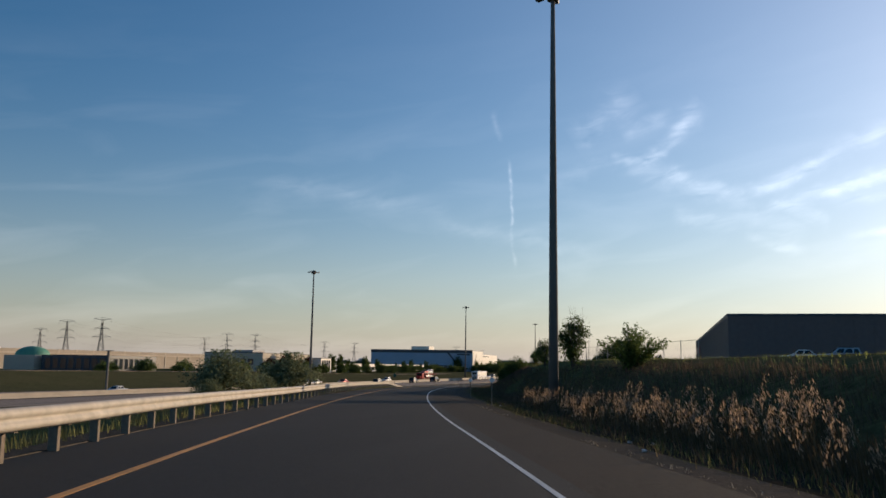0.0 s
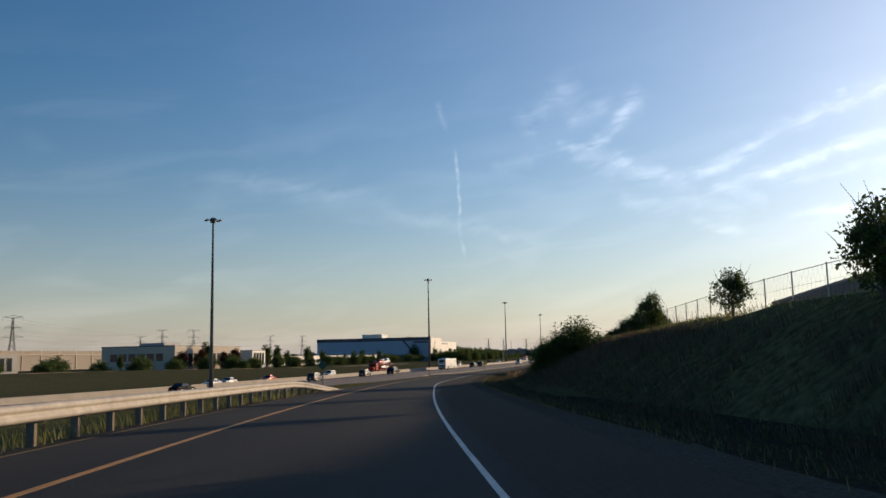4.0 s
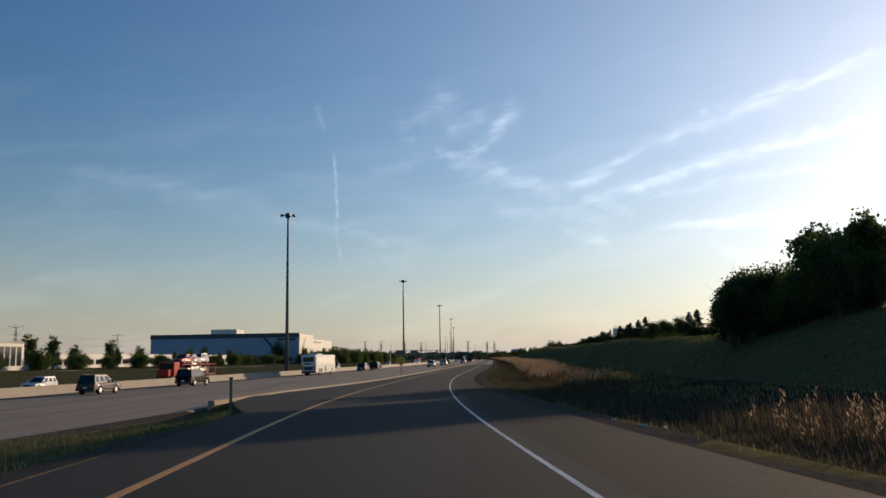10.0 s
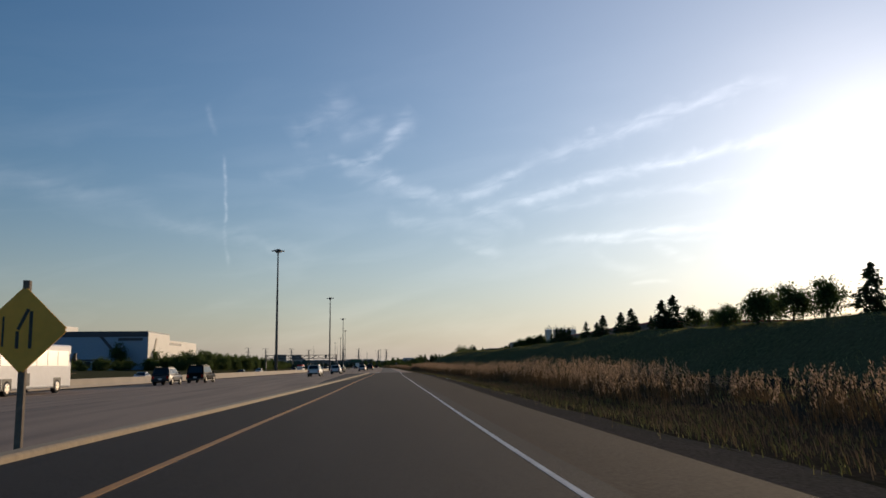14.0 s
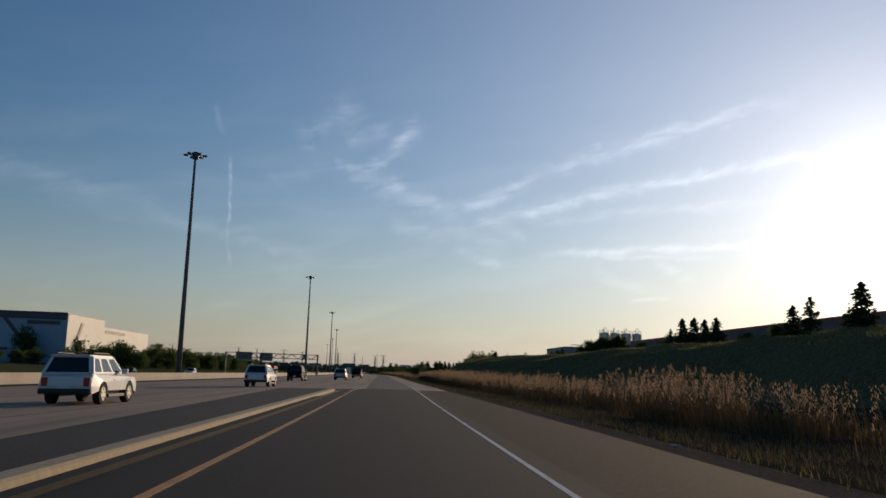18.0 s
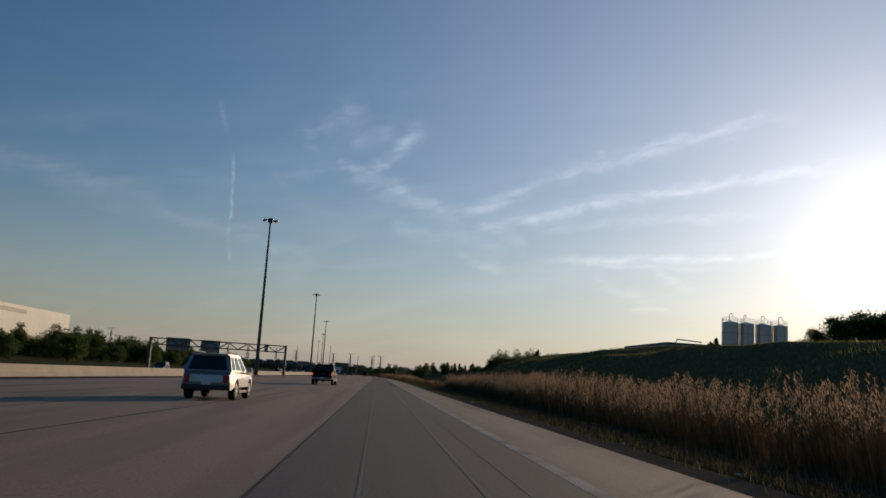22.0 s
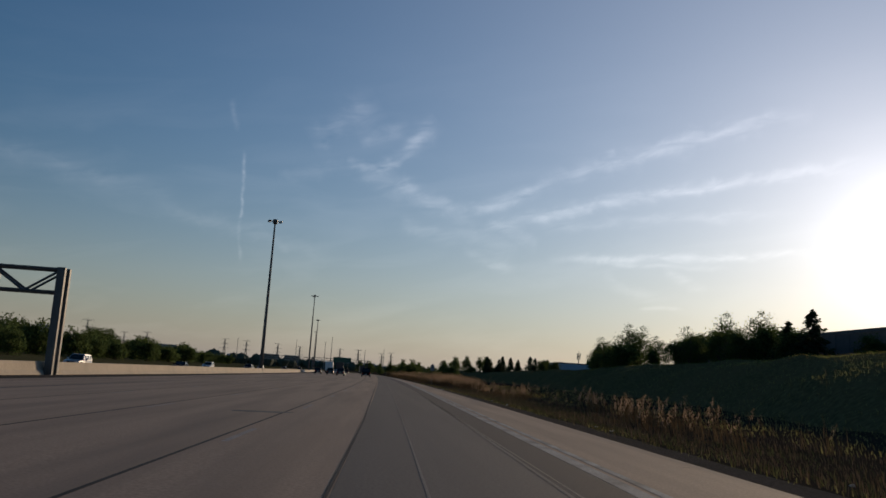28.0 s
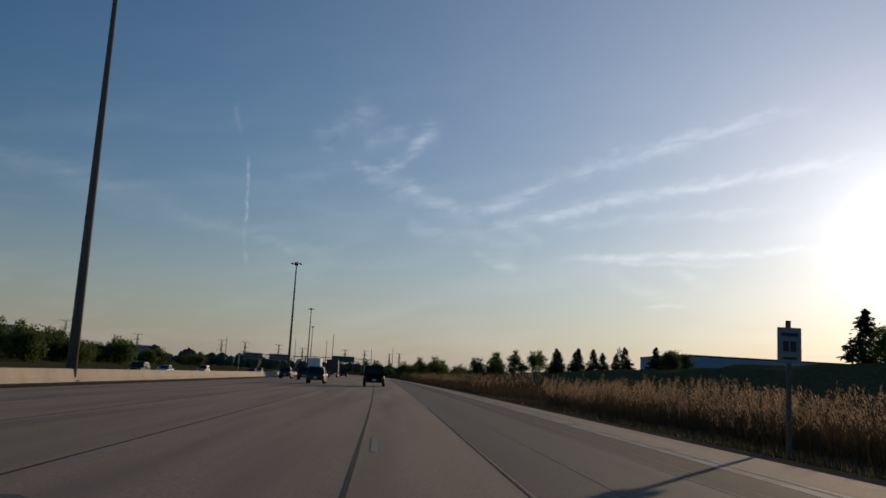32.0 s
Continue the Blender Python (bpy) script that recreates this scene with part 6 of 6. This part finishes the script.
for k in range(46):
    x, y = rng2.uniform(-1500, 350), rng2.uniform(2800, 3300)
    w, h = rng2.uniform(14, 44), rng2.uniform(8, 25)
    tagged(part("far_tower", boxes((x, x + w, y, y + 20, 0, h), (x + 3, x + w - 4, y + 3, y + 14, h + 0.02, h + 4)), FAR_TOWN), "hazy far city tower on the horizon", "building", "far city towers")
for k, (x, y, w, h) in enumerate(((-420, 1500, 40, 22), (-395, 1510, 18, 26), (-350, 1540, 30, 14), (-480, 1450, 60, 12), (-300, 1600, 26, 16), (-640, 1200, 70, 12), (-560, 1000, 50, 11))):
    hall("far_block", "far pale apartment block beyond the motorway", x, x + w, y, y + 20, 1, h, BEIGE if k % 2 else GREY_CLAD, DARK_TRIM)

# ---------------------------------------------------------------- vehicles
def paint(name, c, rough=0.3, metal=0.2):
    m = surface(name, c, rough, metal=metal, vary=0.04, grain=3, stain=0.15, patch=0.8, gloss=0.02 if max(c) < 0.02 else 0.15 if max(c) < 0.1 else 0.3)
    m.node_tree.nodes["Principled BSDF"].inputs["Coat Weight"].default_value = 0.0 if max(c) < 0.1 else 0.05
    return m


BLACK_PAINT = paint("black_car_paint", (0.010, 0.010, 0.011), 0.35, 0.0)
WHITE_PAINT = paint("white_car_paint", (0.72, 0.72, 0.72), 0.35, 0.0)
SILVER_PAINT = paint("silver_car_paint", (0.42, 0.42, 0.43), 0.35, 0.5)
RED_PAINT = paint("red_car_paint", (0.40, 0.02, 0.018))
GREY_PAINT = paint("dark_grey_car_paint", (0.06, 0.06, 0.065))
TYRE = surface("tyre_rubber", (0.018, 0.018, 0.018), 0.9, vary=0.15)
RIM = surface("alloy_rim", (0.55, 0.52, 0.48), 0.3, metal=0.8, vary=0.05)
CAR_GLASS = surface("tinted_car_glass", (0.015, 0.018, 0.02), 0.06, vary=0.05)
PLASTIC = surface("black_plastic_trim", (0.02, 0.02, 0.02), 0.6, vary=0.1)
CHROME = surface("chrome", (0.24, 0.24, 0.25), 0.35, metal=1.0, vary=0.08)
TAIL = surface("red_tail_lamp", (0.45, 0.015, 0.01), 0.2, vary=0.05)
HEAD = surface("clear_head_lamp", (0.7, 0.7, 0.68), 0.15, vary=0.03)
TAIL_LIT = bpy.data.materials.new("lit_tail_lamp")
TAIL_LIT.use_nodes = True
TAIL_LIT.node_tree.nodes["Principled BSDF"].inputs["Base Color"].default_value = (0.5, 0.02, 0.01, 1)
TAIL_LIT.node_tree.nodes["Principled BSDF"].inputs["Emission Color"].default_value = (1.0, 0.06, 0.03, 1)
TAIL_LIT.node_tree.nodes["Principled BSDF"].inputs["Emission Strength"].default_value = 1.6


def wheel(parent, x, y, r, w, out):
    """A wheel whose outer face looks along out (-1 or 1)."""
    m = Matrix.Translation((x, y, r)) @ Matrix.Rotation(radians(90), 4, "Y")
    bm = bmesh.new()
    tube(bm, [m @ Vector((0, 0, z)) for z in (-w / 2, -w / 2 + 0.03, w / 2 - 0.03, w / 2)], [r * 0.93, r, r, r * 0.93], 20)
    t = part("wheel", bm, TYRE, parent, "dark rubber tyre")
    bm = bmesh.new()
    f = out * (w / 2 + 0.002)
    tube(bm, [(x + f, y, r), (x + f + out * 0.012, y, r)], [r * 0.66, r * 0.60], 18)
    part("rim", bm, RIM, t, "bright alloy rim")
    bm = bmesh.new()
    for k in range(5):
        a = k * 2 * math.pi / 5 + 0.3
        p = Vector((x + f + out * 0.016, y + r * 0.45 * math.cos(a), r + r * 0.45 * math.sin(a)))
        box(bm, -0.004, 0.004, -r * 0.13, r * 0.13, -r * 0.07, r * 0.07, m=Matrix.Translation(p) @ Matrix.Rotation(a, 4, "X"))
    part("rim_openings", bm, PLASTIC, t)
    return t


def pane(parent, name, pts, material=None, push=0.006):
    """A flat window of given corners, set a little proud."""
    bm = bmesh.new()
    p = [Vector(q) for q in pts]
    n = (p[1] - p[0]).cross(p[2] - p[0]).normalized()
    a = [bm.verts.new(q + n * push) for q in p]
    b = [bm.verts.new(q - n * 0.01) for q in p]
    bm.faces.new(a)
    bm.faces.new(b[::-1])
    for k in range(len(a)):
        bm.faces.new((a[k], b[k], b[(k + 1) % len(a)], a[(k + 1) % len(a)]))
    return part(name, bm, material or CAR_GLASS, parent)


def car(name, label, coat, L=4.7, W=1.88, H=1.72, kind="suv", lit=False):
    """A car that faces +y: body with wheel arches, cabin, windows, wheels, lamps, bumpers and mirrors."""
    c = thing(name, label, "car" if kind != "pickup" else "truck")
    r = 0.36 if kind != "sedan" else 0.32
    if kind == "pickup":
        r = 0.42
    lo, belt = (0.30, 1.02) if kind == "suv" else ((0.24, 0.88) if kind == "sedan" else (0.45, 1.22))
    hl, fy, ry = L / 2, L / 2 - 0.95, -L / 2 + (0.95 if kind != "pickup" else 1.25)
    hood = belt - (0.04 if kind != "sedan" else 0.08)
    rear_top = belt if kind != "sedan" else belt + 0.06
    arc = lambda cy: [(cy + (r + 0.07) * math.cos(a), r + (r + 0.07) * math.sin(a)) for a in np.linspace(math.pi - 0.25, 0.25, 9)]
    arc_b = [(y, max(z, lo)) for y, z in arc(ry)]
    arc_f = [(y, max(z, lo)) for y, z in arc(fy)]
    out = [(-hl + 0.08, lo + 0.06)] + arc_b + arc_f + [(hl - 0.10, lo + 0.04), (hl, lo + 0.25), (hl - 0.03, hood - 0.22), (hl - 0.22, hood - 0.06), (hl - 1.15, hood + 0.03), (-hl + 0.2, rear_top), (-hl + 0.03, rear_top - 0.12), (-hl, lo + 0.35)]
    bm = bmesh.new()
    profile(bm, out, -W / 2, W / 2)
    for v in bm.verts:
        k = max(0, (abs(v.co.y) - (hl - 0.6)) / 0.6)
        v.co.x *= 1 - 0.08 * k * k - (0.05 if v.co.z > belt - 0.15 else 0)
    bmesh.ops.bevel(bm, geom=[e for e in bm.edges if abs(e.verts[0].co.x - e.verts[1].co.x) < 0.12 and e.calc_face_angle(0) > 0.8], offset=0.045, segments=2, affect="EDGES")
    body = part("body", bm, coat, c)
    if kind == "suv":
        base, top = (-hl + 0.06, hl - 1.35), (-hl + 0.42, hl - 2.15)
    elif kind == "sedan":
        base, top = (-hl + 0.75, hl - 1.25), (-hl + 1.45, hl - 2.15)
    else:
        base, top = (-0.55, hl - 1.45), (-0.35, hl - 2.2)
    wb, wt = W / 2 - 0.05, W / 2 - 0.24
    bm = bmesh.new()
    b = [bm.verts.new((x, y, belt - 0.02)) for x, y in ((-wb, base[0]), (wb, base[0]), (wb, base[1]), (-wb, base[1]))]
    t = [bm.verts.new((x, y, H)) for x, y in ((-wt, top[0]), (wt, top[0]), (wt, top[1]), (-wt, top[1]))]
    bm.faces.new(b[::-1])
    bm.faces.new(t)
    for k in range(4):
        bm.faces.new((b[k], b[(k + 1) % 4], t[(k + 1) % 4], t[k]))
    bmesh.ops.bevel(bm, geom=list(bm.edges), offset=0.05, segments=2, affect="EDGES")
    part("cabin", bm, coat, c)

    def on(s, u, v):
        y0, y1 = base[0] + (top[0] - base[0]) * v, base[1] + (top[1] - base[1]) * v
        return (s * (wb + (wt - wb) * v), y0 + (y1 - y0) * u, belt - 0.02 + (H - belt + 0.02) * v)

    cuts = ((0.06, 0.27), (0.31, 0.60), (0.64, 0.93)) if kind == "suv" else ((0.08, 0.48), (0.54, 0.92))
    for s in (-1, 1):
        for u0, u1 in cuts:
            q = [on(s, u0, 0.14), on(s, u1, 0.14), on(s, u1 - 0.03, 0.82), on(s, u0 + 0.02, 0.82)]
            pane(c, "side_window", q if s > 0 else q[::-1])

    def ends(f, u, v):
        y = base[f] + (top[f] - base[f]) * v
        w = wb + (wt - wb) * v
        return (-w + 2 * w * u, y, belt - 0.02 + (H - belt + 0.02) * v)

    pane(c, "rear_window", [ends(0, 0.08, 0.12), ends(0, 0.92, 0.12), ends(0, 0.90, 0.86), ends(0, 0.10, 0.86)])
    pane(c, "windscreen", [ends(1, 0.06, 0.08), ends(1, 0.08, 0.9), ends(1, 0.92, 0.9), ends(1, 0.94, 0.08)])
    for s in (-1, 1):
        for y in (ry, fy):
            wheel(c, s * (W / 2 - 0.13), y, r, 0.24, s)
        part("tail_lamp", boxes((s * (W / 2 - 0.24) - 0.10, s * (W / 2 - 0.24) + 0.10, -hl - 0.015, -hl + 0.09, belt - 0.40, belt - 0.12), bevel=0.02), TAIL_LIT if lit else TAIL, c, "red tail lamp")
        part("head_lamp", boxes((s * (W / 2 - 0.32) - 0.15, s * (W / 2 - 0.32) + 0.15, hl - 0.14, hl + 0.005, hood - 0.30, hood - 0.14), bevel=0.02), HEAD, c, "clear head lamp")
        part("mirror", boxes((s * (W / 2 + 0.10) - 0.11, s * (W / 2 + 0.10) + 0.11, base[1] - 0.55, base[1] - 0.42, belt + 0.02, belt + 0.20), bevel=0.03), coat, c)
        part("sill", boxes((s * (W / 2 - 0.05) - 0.05, s * (W / 2 - 0.05) + 0.05, ry + r + 0.15, fy - r - 0.15, lo - 0.06, lo + 0.05), bevel=0.015), PLASTIC if kind != "pickup" else CHROME, c)
        part("door_handle", boxes((s * (W / 2 - 0.035) - 0.02, s * (W / 2 - 0.035) + 0.02, -0.35, -0.15, belt - 0.22, belt - 0.18), bevel=0.006), CHROME, c)
    part("rear_bumper", boxes((-W / 2 + 0.06, W / 2 - 0.06, -hl - 0.07, -hl + 0.1, lo + 0.06, lo + 0.24), bevel=0.04), CHROME if kind == "pickup" else PLASTIC, c)
    part("front_bumper", boxes((-W / 2 + 0.08, W / 2 - 0.08, hl - 0.12, hl + 0.04, lo + 0.02, lo + 0.28), bevel=0.04), PLASTIC, c)
    part("number_plate", boxes((-0.17, 0.17, -hl - 0.085, -hl - 0.072, lo + 0.10, lo + 0.25) if kind == "pickup" else (-0.17, 0.17, -hl - 0.02, -hl - 0.004, belt - 0.48, belt - 0.34)), WHITE_PAINT, c, "plain white plate")
    part("grille", boxes((-0.45, 0.45, hl - 0.03, hl + 0.012, lo + 0.32, hood - 0.16), bevel=0.02), PLASTIC, c)
    if kind == "suv":
        for s in (-1, 1):
            bm = bmesh.new()
            tube(bm, [(s * (wt - 0.08), top[0] + 0.2, H), (s * (wt - 0.08), top[0] + 0.3, H + 0.07), (s * (wt - 0.08), top[1] - 0.3, H + 0.07), (s * (wt - 0.08), top[1] - 0.15, H)], 0.02, 5)
            part("roof_rail", bm, PLASTIC, c)
        part("spoiler", boxes((-wt + 0.05, wt - 0.05, top[0] - 0.14, top[0] + 0.06, H - 0.05, H + 0.01), bevel=0.015), coat, c)
    if kind == "pickup":
        for s in (-1, 1):
            part("bed_side", boxes((s * (W / 2 - 0.11) - 0.07, s * (W / 2 - 0.11) + 0.07, -hl + 0.08, -0.62, belt - 0.03, belt + 0.16), bevel=0.03), coat, c)
        part("tailgate", boxes((-W / 2 + 0.16, W / 2 - 0.16, -hl - 0.02, -hl + 0.07, lo + 0.32, belt + 0.15), bevel=0.03), coat, c)
        part("name_strip", boxes((-0.32, 0.32, -hl - 0.03, -hl - 0.021, belt - 0.24, belt - 0.14)), PLASTIC, c)
        bm = bmesh.new()
        tube(bm, [(0, ry - 0.2, r), (0, ry + 0.2, r)], 0.16, 8)
        tube(bm, [(-W / 2 + 0.2, ry, r), (W / 2 - 0.2, ry, r)], 0.06, 6)
        part("axle", bm, PLASTIC, c)
    return c


def park(ob, x, y, turn=None, label=""):
    """Stands a vehicle on the carriageway; it follows the road unless a turn is given."""
    if turn is None:
        turn = -math.degrees(math.atan(-2 * 8.801e-5 * y + 0.125793))
    ob.matrix_basis = pose(x, y, float(motorway_z(x)) - 0.003, 0, -1.2, turn)
    if label:
        ob["label"] = label
    return ob


def again(ob, x, y, turn=None, label=""):
    return park(copy_thing(ob, pose(0, 0, 0)), x, y, turn, label)


park(car("pickup_truck", "black pickup truck with chrome bumper and lit tail lamp", BLACK_PAINT, 5.9, 2.03, 1.90, "pickup", True), -49.75, 548.3)
SUV_W = park(car("suv", "white compact suv with dark windows", WHITE_PAINT, 4.5, 1.86, 1.66), -55.3, 438)
SUV_B = park(car("suv", "black full-size suv with bright wheels", BLACK_PAINT, 5.2, 2.03, 1.88), -56.3, 481.5)
SUV_S = park(car("suv", "silver suv with dark rear bumper", SILVER_PAINT, 4.6, 1.88, 1.68), -51.4, 501)
SUV_G = park(car("suv", "dark grey suv on the motorway", GREY_PAINT, 4.6, 1.88, 1.70), -79.3, 231.5)
again(SUV_G, -77.8, 262)
again(SUV_B, -76.2, 282, label="black suv on the motorway")
again(SUV_G, -68.6, 364)
again(SUV_B, -67.3, 374, label="black suv on the motorway")
again(SUV_W, -56.7, 402.2)
again(SUV_G, -57.2, 845)
again(SUV_B, -47.3, 808, label="black suv ahead in the merging lane")
again(SUV_G, -53.2, 815)
SEDAN = park(car("car", "black saloon car on the motorway", BLACK_PAINT, 4.7, 1.82, 1.44, "sedan"), -84.3, 186.5)
SEDAN_W = park(car("car", "white saloon car on the opposite carriageway", WHITE_PAINT, 4.7, 1.82, 1.44, "sedan"), -97.6, 223, 176)
SEDAN_R = park(car("car", "red saloon car on the opposite carriageway", RED_PAINT, 4.6, 1.8, 1.46, "sedan"), -95.6, 246, 176)
again(SEDAN_W, -100.4, 236, 176)
again(SEDAN_W, -96.5, 248, 176)
again(SUV_W, -93.0, 280, 176, "white suv on the opposite carriageway")
again(SEDAN_W, -100.5, 141, 172)
for k, (x, y) in enumerate(((-86, 420), (-90, 452), (-82.5, 500), (-86.0, 560), (-79.5, 610), (-83.5, 655), (-79, 720), (-76.5, 760), (-80.0, 800), (-77.5, 838), (-81.0, 865), (-83.5, 905), (-80.5, 950), (-86, 1000), (-84, 1050))):
    again((SEDAN_W, SUV_S, SEDAN, SUV_W, SEDAN_R)[k % 5] if k % 5 != 4 else SUV_G, x, y, 180, ("white saloon car", "silver suv", "black saloon car", "white suv", "dark grey suv")[k % 5] + " on the opposite carriageway")
for k in range(5):
    y = 860 + 45 * k
    again((SUV_G, SEDAN_W)[k % 2], float(median(y)) + (7.2, 10.9, 14.6)[k % 3], y, label=("dark grey suv far along the motorway", "white saloon car far along the motorway")[k % 2])


def coach(name, label):
    b = thing(name, label, "bus")
    L, W, H = 13.6, 2.55, 3.5
    bm = boxes((-W / 2, W / 2, -L / 2, L / 2, 0.38, H), bevel=0.14)
    part("body", bm, WHITE_PAINT, b)
    for s in (-1, 1):
        part("window_band", boxes((s * (W / 2 + 0.004) - 0.006, s * (W / 2 + 0.004) + 0.006, -L / 2 + 1.0, L / 2 - 0.5, 1.95, 3.05), bevel=0.002), SILVER_PAINT, b, "silvery tinted window band")
        for k in range(7):
            y = -L / 2 + 1.3 + 1.65 * k
            part("pillar", boxes((s * (W / 2 + 0.012) - 0.005, s * (W / 2 + 0.012) + 0.005, y, y + 0.06, 1.95, 3.05)), PLASTIC, b)
        for y in (-L / 2 + 2.6, -L / 2 + 3.9, L / 2 - 2.4):
            part("wheel_arch", boxes((s * (W / 2 + 0.004) - 0.006, s * (W / 2 + 0.004) + 0.006, y - 0.62, y + 0.62, 0.36, 1.12), bevel=0.004), PLASTIC, b)
            wheel(b, s * (W / 2 - 0.13), y, 0.5, 0.32, s)
        part("luggage_door", boxes((s * (W / 2 + 0.003) - 0.005, s * (W / 2 + 0.003) + 0.005, -0.9, 0.2, 0.6, 1.45), bevel=0.002), GREY_PAINT, b)
        part("tail_lamp", boxes((s * 1.05 - 0.12, s * 1.05 + 0.12, -L / 2 - 0.02, -L / 2 + 0.05, 0.9, 1.7), bevel=0.02), TAIL, b)
        part("mirror", boxes((s * 1.45 - 0.1, s * 1.45 + 0.1, L / 2 + 0.1, L / 2 + 0.3, 2.3, 2.9), bevel=0.03), PLASTIC, b)
    part("rear_window", boxes((-0.95, 0.95, -L / 2 - 0.012, -L / 2 + 0.02, 2.3, 3.1), bevel=0.01), CAR_GLASS, b)
    part("rear_bumper", boxes((-1.22, 1.22, -L / 2 - 0.10, -L / 2 + 0.05, 0.38, 0.75), bevel=0.04), GREY_PAINT, b)
    part("engine_grille", boxes((-0.8, 0.8, -L / 2 - 0.015, -L / 2 + 0.02, 0.9, 1.5), bevel=0.01), GREY_PAINT, b)
    part("name_bar", boxes((-0.7, 0.5, -L / 2 - 0.016, -L / 2 - 0.002, 1.85, 2.1)), GREY_PAINT, b)
    part("windscreen", boxes((-1.1, 1.1, L / 2 - 0.03, L / 2 + 0.012, 1.2, 3.0), bevel=0.01), CAR_GLASS, b)
    part("roof_unit", boxes((-0.8, 0.8, -3.5, -0.8, H - 0.02, H + 0.18), bevel=0.05), WHITE_PAINT, b)
    return b


park(coach("coach", "white coach with a silvery window band on the motorway"), -72.6, 337)


def lorry(name, label, box_mat, hauler=False):
    t = thing(name, label, "truck")
    part("cab", boxes((-1.2, 1.2, 6.0, 8.0, 0.9, 3.0), bevel=0.12), RED_PAINT if hauler else WHITE_PAINT, t)
    part("bonnet", boxes((-0.9, 0.9, 8.0, 9.2, 0.9, 1.9), bevel=0.12), RED_PAINT if hauler else WHITE_PAINT, t)
    part("windscreen", boxes((-1.05, 1.05, 7.98, 8.02, 2.0, 2.8), bevel=0.01), CAR_GLASS, t)
    part("chassis", boxes((-0.5, 0.5, -8.0, 8.8, 0.7, 0.95), bevel=0.03), PLASTIC, t)
    for s in (-1, 1):
        for y in (8.2, 5.6, 4.3, -5.8, -7.0):
            wheel(t, s * 1.05, y, 0.5, 0.3, s)
    if hauler:
        for z in (1.0, 2.55):
            part("deck", boxes((-1.2, 1.2, -8.0, 5.2, z, z + 0.12), bevel=0.02), RED_PAINT, t)
        for s in (-1, 1):
            for y in (-7.8, -4.5, -1.2, 2.0, 5.0):
                part("deck_post", boxes((s * 1.18 - 0.07, s * 1.18 + 0.07, y - 0.07, y + 0.07, 1.12, 2.9), bevel=0.01), RED_PAINT, t)
    else:
        part("trailer", boxes((-1.28, 1.28, -8.2, 5.4, 1.1, 4.0), bevel=0.05), box_mat, t)
        part("door_seam", boxes((-0.02, 0.02, -8.215, -8.2, 1.2, 3.9)), PLASTIC, t)
        for s in (-1, 1):
            part("tail_lamp", boxes((s * 1.0 - 0.12, s * 1.0 + 0.12, -8.24, -8.2, 0.85, 1.0)), TAIL, t)
    return t


park(lorry("car_transporter", "red car transporter with two decks on the opposite carriageway", RED_PAINT, True), -89.5, 318, 176)
zt = float(motorway_z(-89.5))
for k, (d, z, src) in enumerate(((-5.2, 1.15, SEDAN_W), (-0.2, 1.15, SUV_S), (-5.4, 2.70, SUV_W), (-0.4, 2.70, SEDAN_W), (3.0, 2.70, SEDAN_R))):
    c = copy_thing(src, pose(-89.5 + 0.06 * d, 318 - d, zt + z - 0.025, 0, -1.2, 176))
    c["label"] = "car carried on the red car transporter"
TRUCK = park(lorry("lorry", "dark box lorry far ahead on the motorway", GREY_PAINT), -58.6, 930)
again(TRUCK, -53.2, 1060, label="dark box lorry far along the motorway")
WT = park(lorry("lorry", "white box lorry far ahead on the motorway", WHITE_PAINT), -61.5, 915)
hz = copy_thing(WT, pose(-246, 262, 7.62, 0, 0, 0))
hz["label"] = "white box lorry on the raised road"
bus2 = thing("city_bus", "red and white city bus on the opposite carriageway", "bus")
part("body", boxes((-1.28, 1.28, -6.2, 6.2, 0.35, 2.3), bevel=0.1), WHITE_PAINT, bus2)
part("roof", boxes((-1.24, 1.24, -6.1, 6.1, 2.302, 3.1), bevel=0.12), RED_PAINT, bus2, "red upper panels and roof")
for s in (-1, 1):
    part("window_band", boxes((s * 1.285 - 0.008, s * 1.285 + 0.008, -5.6, 5.6, 1.35, 2.2), bevel=0.003), CAR_GLASS, bus2)
    for y in (-3.6, 4.0):
        wheel(bus2, s * 1.16, y, 0.48, 0.3, s)
park(bus2, -84.0, 694, 180)
for k, (x, y) in enumerate(((15, 104.5), (19, 104.0), (27, 105))):
    c = copy_thing((SEDAN_W, SUV_S, SEDAN_W)[k], pose(x, y, ground_z(x, y) + 0.02, 0, 0, 90))
    c["label"] = ("white car parked beside the warehouse", "silver car parked beside the warehouse", "white car parked beside the warehouse")[k]
